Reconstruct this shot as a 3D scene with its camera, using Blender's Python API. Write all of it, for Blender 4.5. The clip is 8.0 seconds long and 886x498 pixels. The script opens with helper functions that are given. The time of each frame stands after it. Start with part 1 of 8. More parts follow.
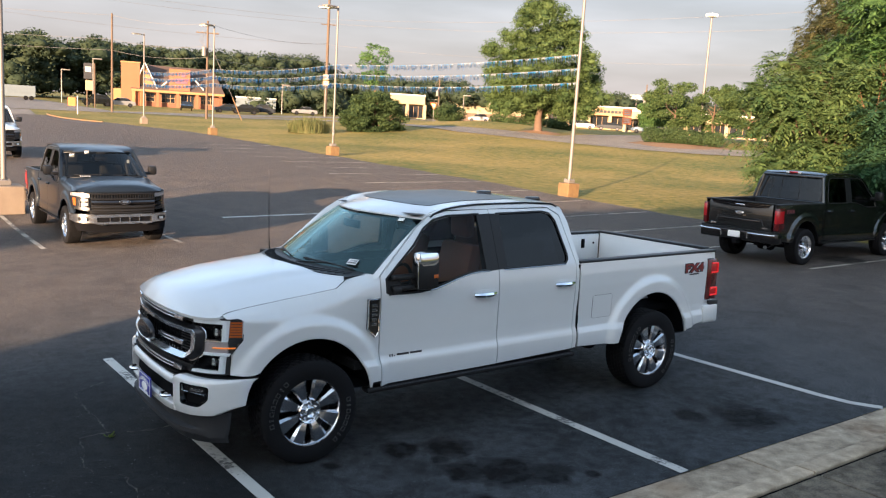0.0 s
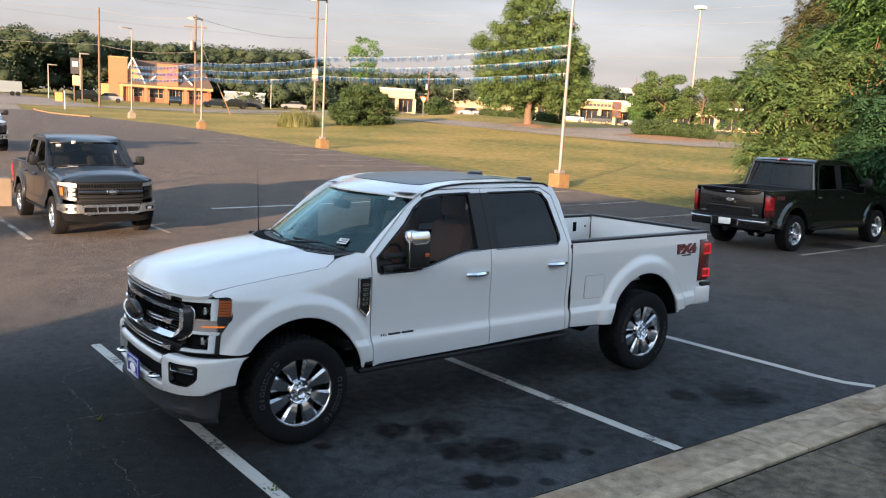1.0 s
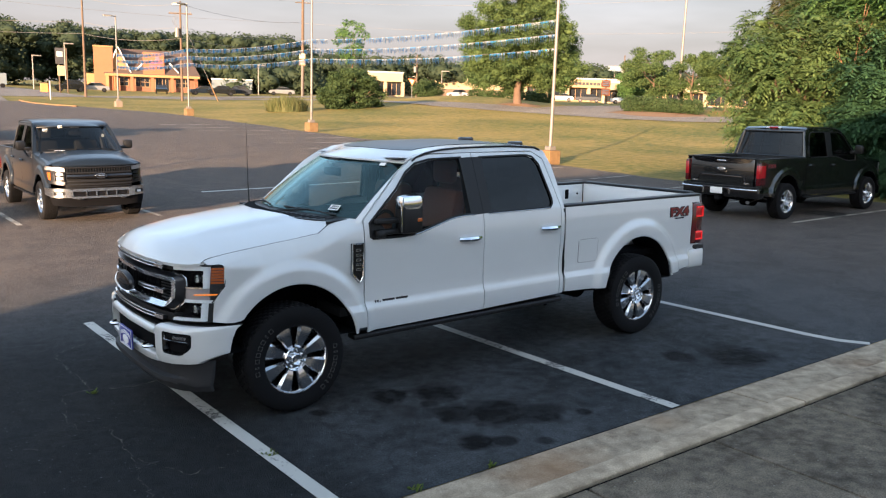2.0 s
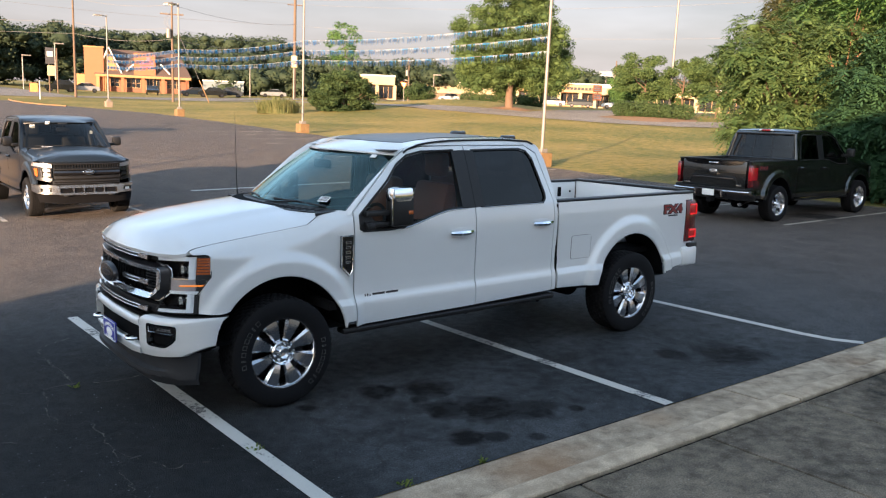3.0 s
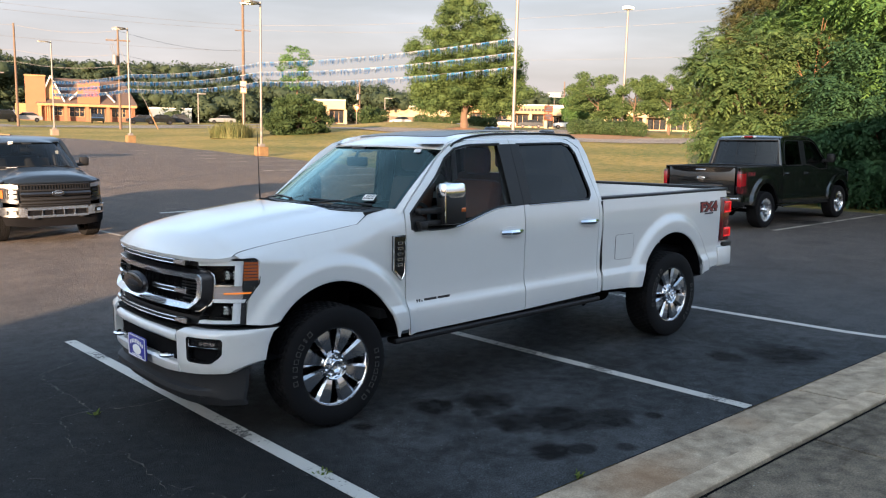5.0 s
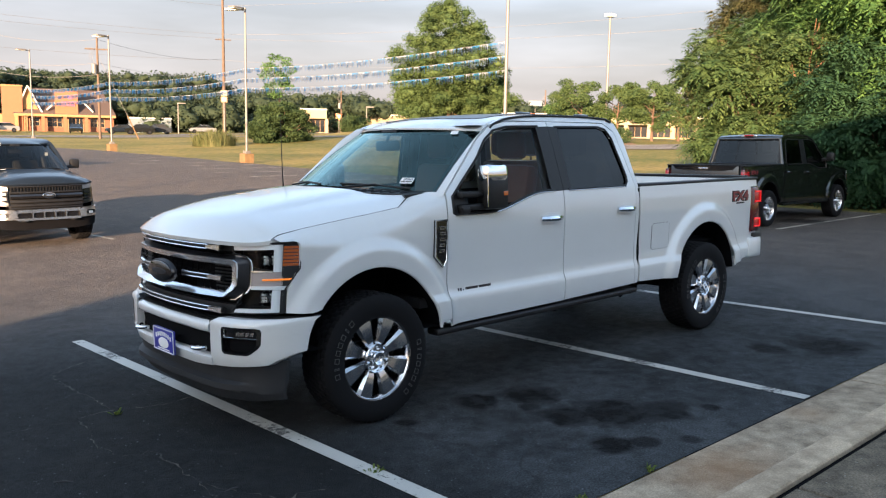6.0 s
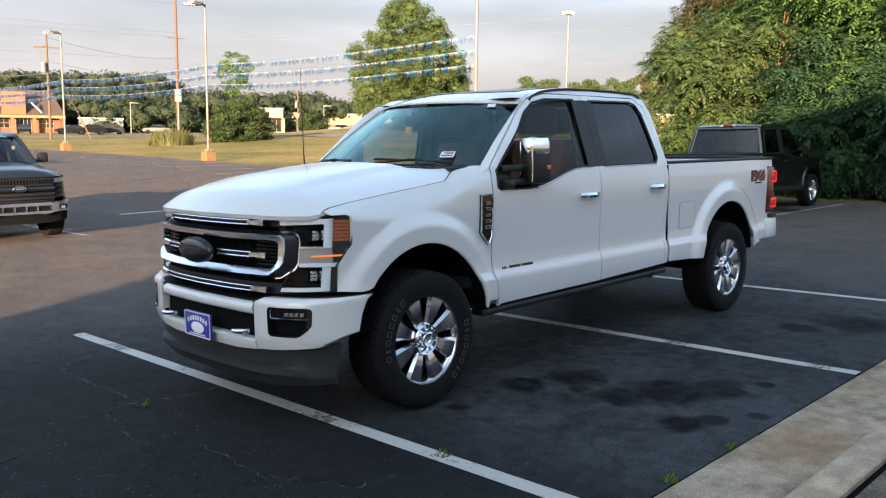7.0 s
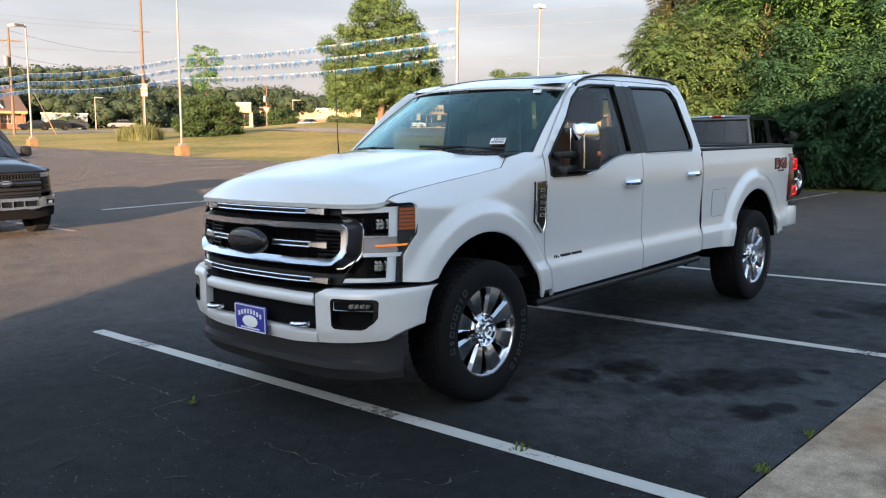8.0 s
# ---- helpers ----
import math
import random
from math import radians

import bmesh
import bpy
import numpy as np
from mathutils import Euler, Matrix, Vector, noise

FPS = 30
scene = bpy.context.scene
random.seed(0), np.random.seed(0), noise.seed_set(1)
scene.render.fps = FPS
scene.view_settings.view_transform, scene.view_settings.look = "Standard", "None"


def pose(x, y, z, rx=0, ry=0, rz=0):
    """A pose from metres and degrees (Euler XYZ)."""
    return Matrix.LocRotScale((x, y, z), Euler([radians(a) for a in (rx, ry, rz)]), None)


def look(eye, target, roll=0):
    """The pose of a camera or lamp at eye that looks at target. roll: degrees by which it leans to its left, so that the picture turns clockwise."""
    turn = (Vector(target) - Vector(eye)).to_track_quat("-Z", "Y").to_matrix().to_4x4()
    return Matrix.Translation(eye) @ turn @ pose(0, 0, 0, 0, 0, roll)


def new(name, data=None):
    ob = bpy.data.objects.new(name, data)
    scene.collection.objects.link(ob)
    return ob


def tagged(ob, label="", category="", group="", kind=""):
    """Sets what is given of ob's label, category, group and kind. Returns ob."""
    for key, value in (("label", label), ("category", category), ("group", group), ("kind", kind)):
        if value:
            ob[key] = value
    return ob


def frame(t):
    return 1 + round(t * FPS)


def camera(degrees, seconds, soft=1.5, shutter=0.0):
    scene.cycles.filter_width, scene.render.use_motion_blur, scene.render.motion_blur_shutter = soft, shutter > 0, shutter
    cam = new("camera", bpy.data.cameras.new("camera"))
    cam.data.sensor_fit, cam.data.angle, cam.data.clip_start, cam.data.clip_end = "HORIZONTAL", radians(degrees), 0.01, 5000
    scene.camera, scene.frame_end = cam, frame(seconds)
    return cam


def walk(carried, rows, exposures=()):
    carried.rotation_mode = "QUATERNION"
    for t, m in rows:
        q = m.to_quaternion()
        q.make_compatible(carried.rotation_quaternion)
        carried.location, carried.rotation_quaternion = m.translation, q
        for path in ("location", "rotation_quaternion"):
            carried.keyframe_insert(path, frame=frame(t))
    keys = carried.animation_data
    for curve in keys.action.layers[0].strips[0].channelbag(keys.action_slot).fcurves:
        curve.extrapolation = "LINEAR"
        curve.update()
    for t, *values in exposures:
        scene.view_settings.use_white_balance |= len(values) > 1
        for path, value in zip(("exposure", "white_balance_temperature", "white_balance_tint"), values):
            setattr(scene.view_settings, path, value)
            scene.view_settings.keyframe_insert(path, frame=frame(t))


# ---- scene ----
# camera and its walk: seconds, eye, yaw, pitch, roll
cam = camera(56.2, 8.0, soft=1.2)
PATH = [
    (0.0, -2.903, -5.655, 2.818, -36.12, -9.03, 3.56),
    (0.5, -2.903, -5.641, 2.777, -36.01, -9.08, 3.43),
    (1.0, -2.875, -5.619, 2.670, -36.80, -9.34, 3.31),
    (1.5, -2.873, -5.617, 2.594, -37.22, -9.80, 2.77),
    (2.0, -2.864, -5.612, 2.502, -37.38, -10.45, 1.99),
    (3.5, -2.792, -5.388, 2.353, -38.36, -9.78, 2.64),
    (4.0, -2.885, -5.141, 2.293, -39.14, -9.34, 1.80),
    (5.5, -3.172, -4.383, 1.980, -42.12, -7.98, 1.49),
    (6.0, -3.233, -4.112, 1.870, -42.73, -7.71, 1.12),
    (6.5, -3.413, -3.809, 1.772, -44.46, -7.73, 0.57),
    (7.0, -3.486, -3.524, 1.672, -45.76, -7.68, 0.77),
    (7.5, -3.615, -3.251, 1.617, -46.88, -7.79, 1.41),
    (8.0, -3.763, -3.032, 1.614, -47.97, -8.05, 0.51),
]


def aim(x, y, z, yaw, pitch, roll):
    a, p = radians(yaw), radians(pitch)
    ahead = Vector((-math.sin(a) * math.cos(p), math.cos(a) * math.cos(p), math.sin(p)))
    return look((x, y, z), Vector((x, y, z)) + ahead, roll)


walk(cam, [(t, aim(*row)) for t, *row in PATH], [(0.0, 2.09), (3.5, 2.16), (5.5, 2.20), (7.0, 2.23), (8.0, 2.25)])

# ---- light ----
SUN_EL, SUN_DIR = 8.5, Vector((0.855, 0.52))  # height of the low sun, and the way its shadows run

world = bpy.data.worlds.new("sky")
scene.world = world
world.use_nodes = True
wt = world.node_tree
wt.nodes.clear()
w_out, w_bg = wt.nodes.new("ShaderNodeOutputWorld"), wt.nodes.new("ShaderNodeBackground")
w_sky = wt.nodes.new("ShaderNodeTexSky")
w_sky.sky_type, w_sky.sun_disc = "NISHITA", False
w_sky.sun_elevation = radians(SUN_EL)
w_sky.sun_rotation = math.atan2(-SUN_DIR.x, -SUN_DIR.y)
w_sky.air_density, w_sky.dust_density, w_sky.ozone_density = 1.2, 3.0, 1.0
# a thin veil of haze and streaky cloud over the clear sky
w_co, w_sep = wt.nodes.new("ShaderNodeTexCoord"), wt.nodes.new("ShaderNodeSeparateXYZ")
wt.links.new(w_co.outputs["Generated"], w_sep.inputs[0])
w_map = wt.nodes.new("ShaderNodeMapping")
w_map.inputs["Scale"].default_value = (1.6, 1.6, 9.0)
w_map.inputs["Rotation"].default_value = (0.05, 0.09, 0.4)
wt.links.new(w_co.outputs["Generated"], w_map.inputs[0])
w_noise = wt.nodes.new("ShaderNodeTexNoise")
w_noise.inputs["Scale"].default_value, w_noise.inputs["Detail"].default_value = 2.2, 6.0
wt.links.new(w_map.outputs[0], w_noise.inputs[0])
w_ramp = wt.nodes.new("ShaderNodeValToRGB")
w_ramp.color_ramp.elements[0].position, w_ramp.color_ramp.elements[0].color = 0.0, (5.4, 4.75, 4.62, 1)
w_ramp.color_ramp.elements[1].position, w_ramp.color_ramp.elements[1].color = 0.85, (3.2, 4.6, 6.6, 1)
w_ramp.color_ramp.elements.new(0.32).color = (9.2, 12.6, 17.2, 1)
w_ramp.color_ramp.elements.new(0.58).color = (4.9, 7.1, 10.6, 1)
mid = w_ramp.color_ramp.elements.new(0.14)
mid.color = (5.2, 5.35, 6.1, 1)
wt.links.new(w_sep.outputs["Z"], w_ramp.inputs[0])
w_cloud = wt.nodes.new("ShaderNodeMapRange")
w_cloud.inputs["From Min"].default_value, w_cloud.inputs["From Max"].default_value = 0.35, 0.7
w_cloud.inputs["To Min"].default_value, w_cloud.inputs["To Max"].default_value = 0.80, 1.12
wt.links.new(w_noise.outputs["Fac"], w_cloud.inputs[0])
w_veil = wt.nodes.new("ShaderNodeMix")
w_veil.data_type, w_veil.blend_type = "RGBA", "MULTIPLY"
w_veil.inputs["Factor"].default_value = 1.0
wt.links.new(w_ramp.outputs[0], w_veil.inputs["A"])
wt.links.new(w_cloud.outputs[0], w_veil.inputs["B"])
w_mix = wt.nodes.new("ShaderNodeMix")
w_mix.data_type = "RGBA"
w_mix.inputs["Factor"].default_value = 0.75
wt.links.new(w_sky.outputs[0], w_mix.inputs["A"])
# the veil is brighter towards the sun
w_dot = wt.nodes.new("ShaderNodeVectorMath")
w_dot.operation = "DOT_PRODUCT"
w_dot.inputs[1].default_value = (-SUN_DIR.x, -SUN_DIR.y, 0.15)
wt.links.new(w_co.outputs["Generated"], w_dot.inputs[0])
w_glow = wt.nodes.new("ShaderNodeMapRange")
w_glow.inputs["From Min"].default_value, w_glow.inputs["From Max"].default_value = 0.45, 1.0
w_warm = wt.nodes.new("ShaderNodeValToRGB")
w_warm.color_ramp.elements[0].color, w_warm.color_ramp.elements[1].color = (1, 1, 1, 1), (3.6, 2.8, 2.1, 1)
wt.links.new(w_glow.outputs[0], w_warm.inputs[0])
wt.links.new(w_dot.outputs["Value"], w_glow.inputs[0])
w_west = wt.nodes.new("ShaderNodeMix")
w_west.data_type, w_west.blend_type = "RGBA", "MULTIPLY"
w_west.inputs["Factor"].default_value = 1.0
wt.links.new(w_veil.outputs["Result"], w_west.inputs["A"])
wt.links.new(w_warm.outputs[0], w_west.inputs["B"])
wt.links.new(w_west.outputs["Result"], w_mix.inputs["B"])
wt.links.new(w_mix.outputs["Result"], w_bg.inputs[0])
w_bg.inputs[1].default_value = 0.0365
wt.links.new(w_bg.outputs[0], w_out.inputs[0])

sun = new("sun", bpy.data.lights.new("sun", "SUN"))
sun.data.energy, sun.data.angle, sun.data.color = 5.0, radians(0.6), (1.0, 0.69, 0.44)
ahead = Vector((SUN_DIR.x * math.cos(radians(SUN_EL)), SUN_DIR.y * math.cos(radians(SUN_EL)), -math.sin(radians(SUN_EL))))
sun.matrix_world = look((-60, -40, 40), Vector((-60, -40, 40)) + ahead)

# ---- materials ----
def node(nt, kind, **values):
    n = nt.nodes.new("ShaderNode" + kind)
    for key, v in values.items():
        n.inputs[key.replace("_", " ")].default_value = v
    return n


def material(name, color, rough=0.6, metal=0.0, spread=0.12, scale=4.0, fine=60.0, bump=0.0, coat=0.0, spec=0.5, piece=0.0, coat_ior=1.5):
    """A surface with its colour varied at two scales and by piece, and a fine relief."""
    m = bpy.data.materials.new(name)
    m.use_nodes = True
    nt = m.node_tree
    b = nt.nodes["Principled BSDF"]
    b.inputs["Roughness"].default_value, b.inputs["Metallic"].default_value = rough, metal
    b.inputs["Coat Weight"].default_value, b.inputs["Coat Roughness"].default_value = coat, 0.04
    b.inputs["Coat IOR"].default_value = coat_ior
    b.inputs["Specular IOR Level"].default_value = spec
    co = node(nt, "TexCoord")
    big, small = node(nt, "TexNoise", Scale=scale, Detail=4.0), node(nt, "TexNoise", Scale=fine, Detail=3.0)
    for n in (big, small):
        nt.links.new(co.outputs["Object"], n.inputs["Vector"])
    add = node(nt, "Math")
    add.operation = "ADD"
    nt.links.new(big.outputs["Fac"], add.inputs[0])
    nt.links.new(small.outputs["Fac"], add.inputs[1])
    value = add
    if piece:
        info = node(nt, "ObjectInfo")
        mul = node(nt, "Math")
        mul.operation = "MULTIPLY_ADD"
        mul.inputs[1].default_value = piece / max(spread, 0.01)
        nt.links.new(info.outputs["Random"], mul.inputs[0])
        nt.links.new(add.outputs[0], mul.inputs[2])
        value = mul
    rng = node(nt, "MapRange", From_Min=0.4, From_Max=1.6 + (piece / max(spread, 0.01)), To_Min=1 - spread, To_Max=1 + spread)
    rng.clamp = False
    nt.links.new(value.outputs[0], rng.inputs[0])
    mix = node(nt, "Mix")
    mix.data_type, mix.blend_type = "RGBA", "MULTIPLY"
    mix.inputs["Factor"].default_value = 1.0
    mix.inputs["A"].default_value = (*color, 1)
    nt.links.new(rng.outputs[0], mix.inputs["B"])
    nt.links.new(mix.outputs["Result"], b.inputs["Base Color"])
    if bump:
        bp = node(nt, "Bump", Strength=min(1.0, bump), Distance=0.02)
        nt.links.new(small.outputs["Fac"], bp.inputs["Height"])
        nt.links.new(bp.outputs[0], b.inputs["Normal"])
    return m


def glass(name, tint, rough=0.0, ior=1.5, sheen=(1, 1, 1)):
    """A thin pane: tinted see-through with a mirror gloss that Fresnel drives."""
    m = bpy.data.materials.new(name)
    m.use_nodes = True
    nt = m.node_tree
    nt.nodes.clear()
    out, mix = node(nt, "OutputMaterial"), node(nt, "MixShader")
    tr, gl, lw = node(nt, "BsdfTransparent"), node(nt, "BsdfGlossy", Roughness=rough), node(nt, "LayerWeight", Blend=0.5)
    tr.inputs[0].default_value, gl.inputs[0].default_value = (*tint, 1), (*sheen, 1)
    f0 = ((ior - 1) / (ior + 1)) ** 2
    pw, ma = node(nt, "Math"), node(nt, "Math")
    pw.operation, pw.inputs[1].default_value = "POWER", 5.0
    ma.operation, ma.inputs[1].default_value, ma.inputs[2].default_value = "MULTIPLY_ADD", 1 - f0, f0
    nt.links.new(lw.outputs["Facing"], pw.inputs[0])
    nt.links.new(pw.outputs[0], ma.inputs[0])
    nt.links.new(ma.outputs[0], mix.inputs[0])
    nt.links.new(tr.outputs[0], mix.inputs[1])
    nt.links.new(gl.outputs[0], mix.inputs[2])
    nt.links.new(mix.outputs[0], out.inputs[0])
    return m


def lamp_glow(name, color, strength):
    m = material(name, color, 0.3, spread=0.05)
    b = m.node_tree.nodes["Principled BSDF"]
    b.inputs["Emission Color"].default_value, b.inputs["Emission Strength"].default_value = (*color, 1), strength
    return m


def leafy(name, a, b_, rough=0.7, back=0.3):
    """Leaves: colour varied from leaf to leaf, some light passing through."""
    m = bpy.data.materials.new(name)
    m.use_nodes = True
    nt = m.node_tree
    nt.nodes.clear()
    out, mix = node(nt, "OutputMaterial"), node(nt, "MixShader", Fac=back)
    pr, tl = node(nt, "BsdfPrincipled", Roughness=rough), node(nt, "BsdfTranslucent")
    pr.inputs["Specular IOR Level"].default_value = 0.15
    geo, co = node(nt, "NewGeometry"), node(nt, "TexCoord")
    big = node(nt, "TexNoise", Scale=0.7, Detail=4.0)
    nt.links.new(co.outputs["Object"], big.inputs["Vector"])
    add = node(nt, "Math")
    add.operation = "MULTIPLY_ADD"
    add.inputs[1].default_value = 0.55
    nt.links.new(geo.outputs["Random Per Island"], add.inputs[0])
    nt.links.new(big.outputs["Fac"], add.inputs[2])
    ramp = node(nt, "ValToRGB")
    ramp.color_ramp.elements[0].position, ramp.color_ramp.elements[0].color = 0.35, (*a, 1)
    ramp.color_ramp.elements[1].position, ramp.color_ramp.elements[1].color = 1.0, (*b_, 1)
    nt.links.new(add.outputs[0], ramp.inputs[0])
    for s in (pr, tl):
        nt.links.new(ramp.outputs[0], s.inputs[0])
    nt.links.new(pr.outputs[0], mix.inputs[1])
    nt.links.new(tl.outputs[0], mix.inputs[2])
    nt.links.new(mix.outputs[0], out.inputs[0])
    return m


def asphalt(name, dark, light, stains=(), crack=0.5, faded=False, coarse=1.0, rust=()):
    """Worn asphalt or concrete: aggregate grain, faded patches, thin cracks, and oil or rust stains at given spots (x, y, radius)."""
    m = bpy.data.materials.new(name)
    m.use_nodes = True
    nt = m.node_tree
    b = nt.nodes["Principled BSDF"]
    b.inputs["Specular IOR Level"].default_value = 0.12
    co = node(nt, "TexCoord")
    link = nt.links.new

    def noise_of(scale, detail=5.0, dist=0.0):
        n = node(nt, "TexNoise", Scale=scale, Detail=detail, Distortion=dist)
        link(co.outputs["Object"], n.inputs["Vector"])
        return n

    def math_of(op, a, c):
        n = node(nt, "Math")
        n.operation = op
        for i, v in enumerate((a, c)):
            if isinstance(v, float):
                n.inputs[i].default_value = v
            else:
                link(v, n.inputs[i])
        return n.outputs[0]

    patch, mid_, fleck, grain = noise_of(0.22, 6.0, 0.6), noise_of(1.7, 7.0, 0.8), noise_of(9.0, 9.0), noise_of(95.0, 2.0)
    pebble = node(nt, "TexVoronoi", Scale=130.0)
    link(co.outputs["Object"], pebble.inputs["Vector"])
    mixed = math_of("ADD", math_of("ADD", math_of("MULTIPLY", patch.outputs["Fac"], 0.34), math_of("MULTIPLY", mid_.outputs["Fac"], 0.34)), math_of("MULTIPLY", fleck.outputs["Fac"], 0.32))
    ramp = node(nt, "ValToRGB")
    ramp.color_ramp.elements[0].position, ramp.color_ramp.elements[0].color = 0.40, (*dark, 1)
    ramp.color_ramp.elements[1].position, ramp.color_ramp.elements[1].color = 0.60, (*light, 1)
    link(mixed, ramp.inputs[0])
    if faded:
        # the older surface beyond the sealed strip is paler
        sep = node(nt, "SeparateXYZ")
        link(co.outputs["Object"], sep.inputs[0])
        reach = node(nt, "MapRange", From_Min=3.6, From_Max=8.0)
        link(math_of("ADD", sep.outputs["Y"], math_of("MULTIPLY", noise_of(0.8, 5.0).outputs["Fac"], 1.6)), reach.inputs[0])
        old = node(nt, "Mix")
        old.data_type = "RGBA"
        # the colour also turns paler towards the east, by the same mix
        east_ = node(nt, "MapRange", From_Min=4.5, From_Max=11.0, To_Min=0.0, To_Max=0.9)
        link(sep.outputs["X"], east_.inputs[0])
        link(math_of("MAXIMUM", reach.outputs[0], east_.outputs[0]), old.inputs["Factor"])
        link(ramp.outputs[0], old.inputs["A"])
        worn = node(nt, "Mix")
        worn.data_type = "RGBA"
        worn.inputs["A"].default_value, worn.inputs["B"].default_value = (0.050, 0.042, 0.038, 1), (0.168, 0.140, 0.123, 1)
        stone = node(nt, "MapRange", From_Min=0.39, From_Max=0.61)
        link(math_of("ADD", math_of("MULTIPLY", mid_.outputs["Fac"], 0.3), math_of("MULTIPLY", grain.outputs["Fac"], 0.7)), stone.inputs[0])
        link(stone.outputs[0], worn.inputs["Factor"])
        link(worn.outputs["Result"], old.inputs["B"])
        # the westernmost bay is mixed towards near-black, with a ragged edge
        west_dark = node(nt, "MapRange", From_Min=-0.1, From_Max=-0.9, To_Min=0.0, To_Max=0.72)
        link(math_of("ADD", sep.outputs["X"], math_of("MULTIPLY", noise_of(1.3, 6.0).outputs["Fac"], -0.6)), west_dark.inputs[0])
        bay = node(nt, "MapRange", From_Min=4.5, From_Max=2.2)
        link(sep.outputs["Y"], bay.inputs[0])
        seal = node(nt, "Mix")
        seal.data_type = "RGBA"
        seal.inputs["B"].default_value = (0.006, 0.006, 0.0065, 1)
        link(math_of("MULTIPLY", west_dark.outputs[0], bay.outputs[0]), seal.inputs["Factor"])
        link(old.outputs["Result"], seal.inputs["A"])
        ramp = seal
    speck = node(nt, "MapRange", From_Min=0.35, From_Max=0.75, To_Min=1 - 0.38 * coarse, To_Max=1 + 0.6 * coarse)
    link(grain.outputs["Fac"], speck.inputs[0])
    col = node(nt, "Mix")
    col.data_type, col.blend_type = "RGBA", "MULTIPLY"
    col.inputs["Factor"].default_value = 1.0
    link(ramp.outputs["Result"] if faded else ramp.outputs[0], col.inputs["A"])
    link(speck.outputs[0], col.inputs["B"])
    color = col.outputs["Result"]
    # pale chips of stone scattered in the surface
    chip = node(nt, "TexVoronoi", Scale=26.0)
    link(co.outputs["Object"], chip.inputs["Vector"])
    near = node(nt, "MapRange", From_Min=0.10, From_Max=0.17, To_Min=1.0, To_Max=0.0)
    link(chip.outputs["Distance"], near.inputs[0])
    some = node(nt, "SeparateColor")
    link(chip.outputs["Color"], some.inputs[0])
    few = node(nt, "MapRange", From_Min=0.70, From_Max=1.0, To_Min=0.0, To_Max=0.7 * coarse)
    link(some.outputs[0], few.inputs[0])
    cp = node(nt, "Mix")
    cp.data_type = "RGBA"
    cp.inputs["B"].default_value = (*[min(0.5, 3.2 * v) for v in light], 1)
    link(math_of("MULTIPLY", near.outputs[0], few.outputs[0]), cp.inputs["Factor"])
    link(color, cp.inputs["A"])
    color = cp.outputs["Result"]
    # cracks: thin wandering seams, only here and there
    warp = node(nt, "VectorMath")
    warp.operation = "ADD"
    wn = noise_of(1.1, 4.0)
    link(co.outputs["Object"], warp.inputs[0])
    link(wn.outputs["Color"], warp.inputs[1])
    vor = node(nt, "TexVoronoi", Scale=0.34)
    vor.feature = "DISTANCE_TO_EDGE"
    link(warp.outputs[0], vor.inputs["Vector"])
    seam = node(nt, "MapRange", From_Min=0.0, From_Max=0.011, To_Min=1.0, To_Max=0.0)
    link(vor.outputs["Distance"], seam.inputs[0])
    where = node(nt, "MapRange", From_Min=0.46, From_Max=0.6, To_Min=0.0, To_Max=crack)
    link(noise_of(0.5, 3.0).outputs["Fac"], where.inputs[0])
    cracks = math_of("MULTIPLY", seam.outputs[0], where.outputs[0])
    cm = node(nt, "Mix")
    cm.data_type = "RGBA"
    cm.inputs["B"].default_value = (0.008, 0.008, 0.008, 1)
    link(cracks, cm.inputs["Factor"])
    link(color, cm.inputs["A"])
    color = cm.outputs["Result"]
    wet = None
    edge = noise_of(5.0, 9.0, 0.5)
    for x, y, r, k in stains:
        d = node(nt, "VectorMath")
        d.operation = "DISTANCE"
        link(co.outputs["Object"], d.inputs[0])
        d.inputs[1].default_value = (x, y, 0.03)
        ragged = math_of("ADD", d.outputs["Value"], math_of("MULTIPLY", edge.outputs["Fac"], r * 1.3))
        s = node(nt, "MapRange", From_Min=r * 1.25, From_Max=r * 1.7, To_Min=min(0.95, k * 1.25), To_Max=0.0)
        link(ragged, s.inputs[0])
        wet = s.outputs[0] if wet is None else math_of("MAXIMUM", wet, s.outputs[0])
    if wet is not None:
        blot = node(nt, "MapRange", From_Min=0.38, From_Max=0.56, To_Min=0.7, To_Max=1.15)
        link(fleck.outputs["Fac"], blot.inputs[0])
        wet = math_of("MULTIPLY", wet, blot.outputs[0])
    rough = node(nt, "MapRange", From_Min=0.3, From_Max=0.7, To_Min=0.7, To_Max=0.92)
    link(mid_.outputs["Fac"], rough.inputs[0])
    if wet is not None:
        sm = node(nt, "Mix")
        sm.data_type = "RGBA"
        sm.inputs["B"].default_value = (0.006, 0.006, 0.007, 1)
        link(wet, sm.inputs["Factor"])
        link(color, sm.inputs["A"])
        color = sm.outputs["Result"]
    for x, y, r, k in rust:
        d = node(nt, "VectorMath")
        d.operation = "DISTANCE"
        link(co.outputs["Object"], d.inputs[0])
        d.inputs[1].default_value = (x, y, 0.05)
        f = node(nt, "MapRange", From_Min=r * 0.7, From_Max=r * 1.8, To_Min=k, To_Max=0.0)
        link(math_of("ADD", d.outputs["Value"], math_of("MULTIPLY", edge.outputs["Fac"], r * 1.2)), f.inputs[0])
        rm = node(nt, "Mix")
        rm.data_type = "RGBA"
        rm.inputs["B"].default_value = (0.26, 0.125, 0.05, 1)
        link(f.outputs[0], rm.inputs["Factor"])
        link(color, rm.inputs["A"])
        color = rm.outputs["Result"]
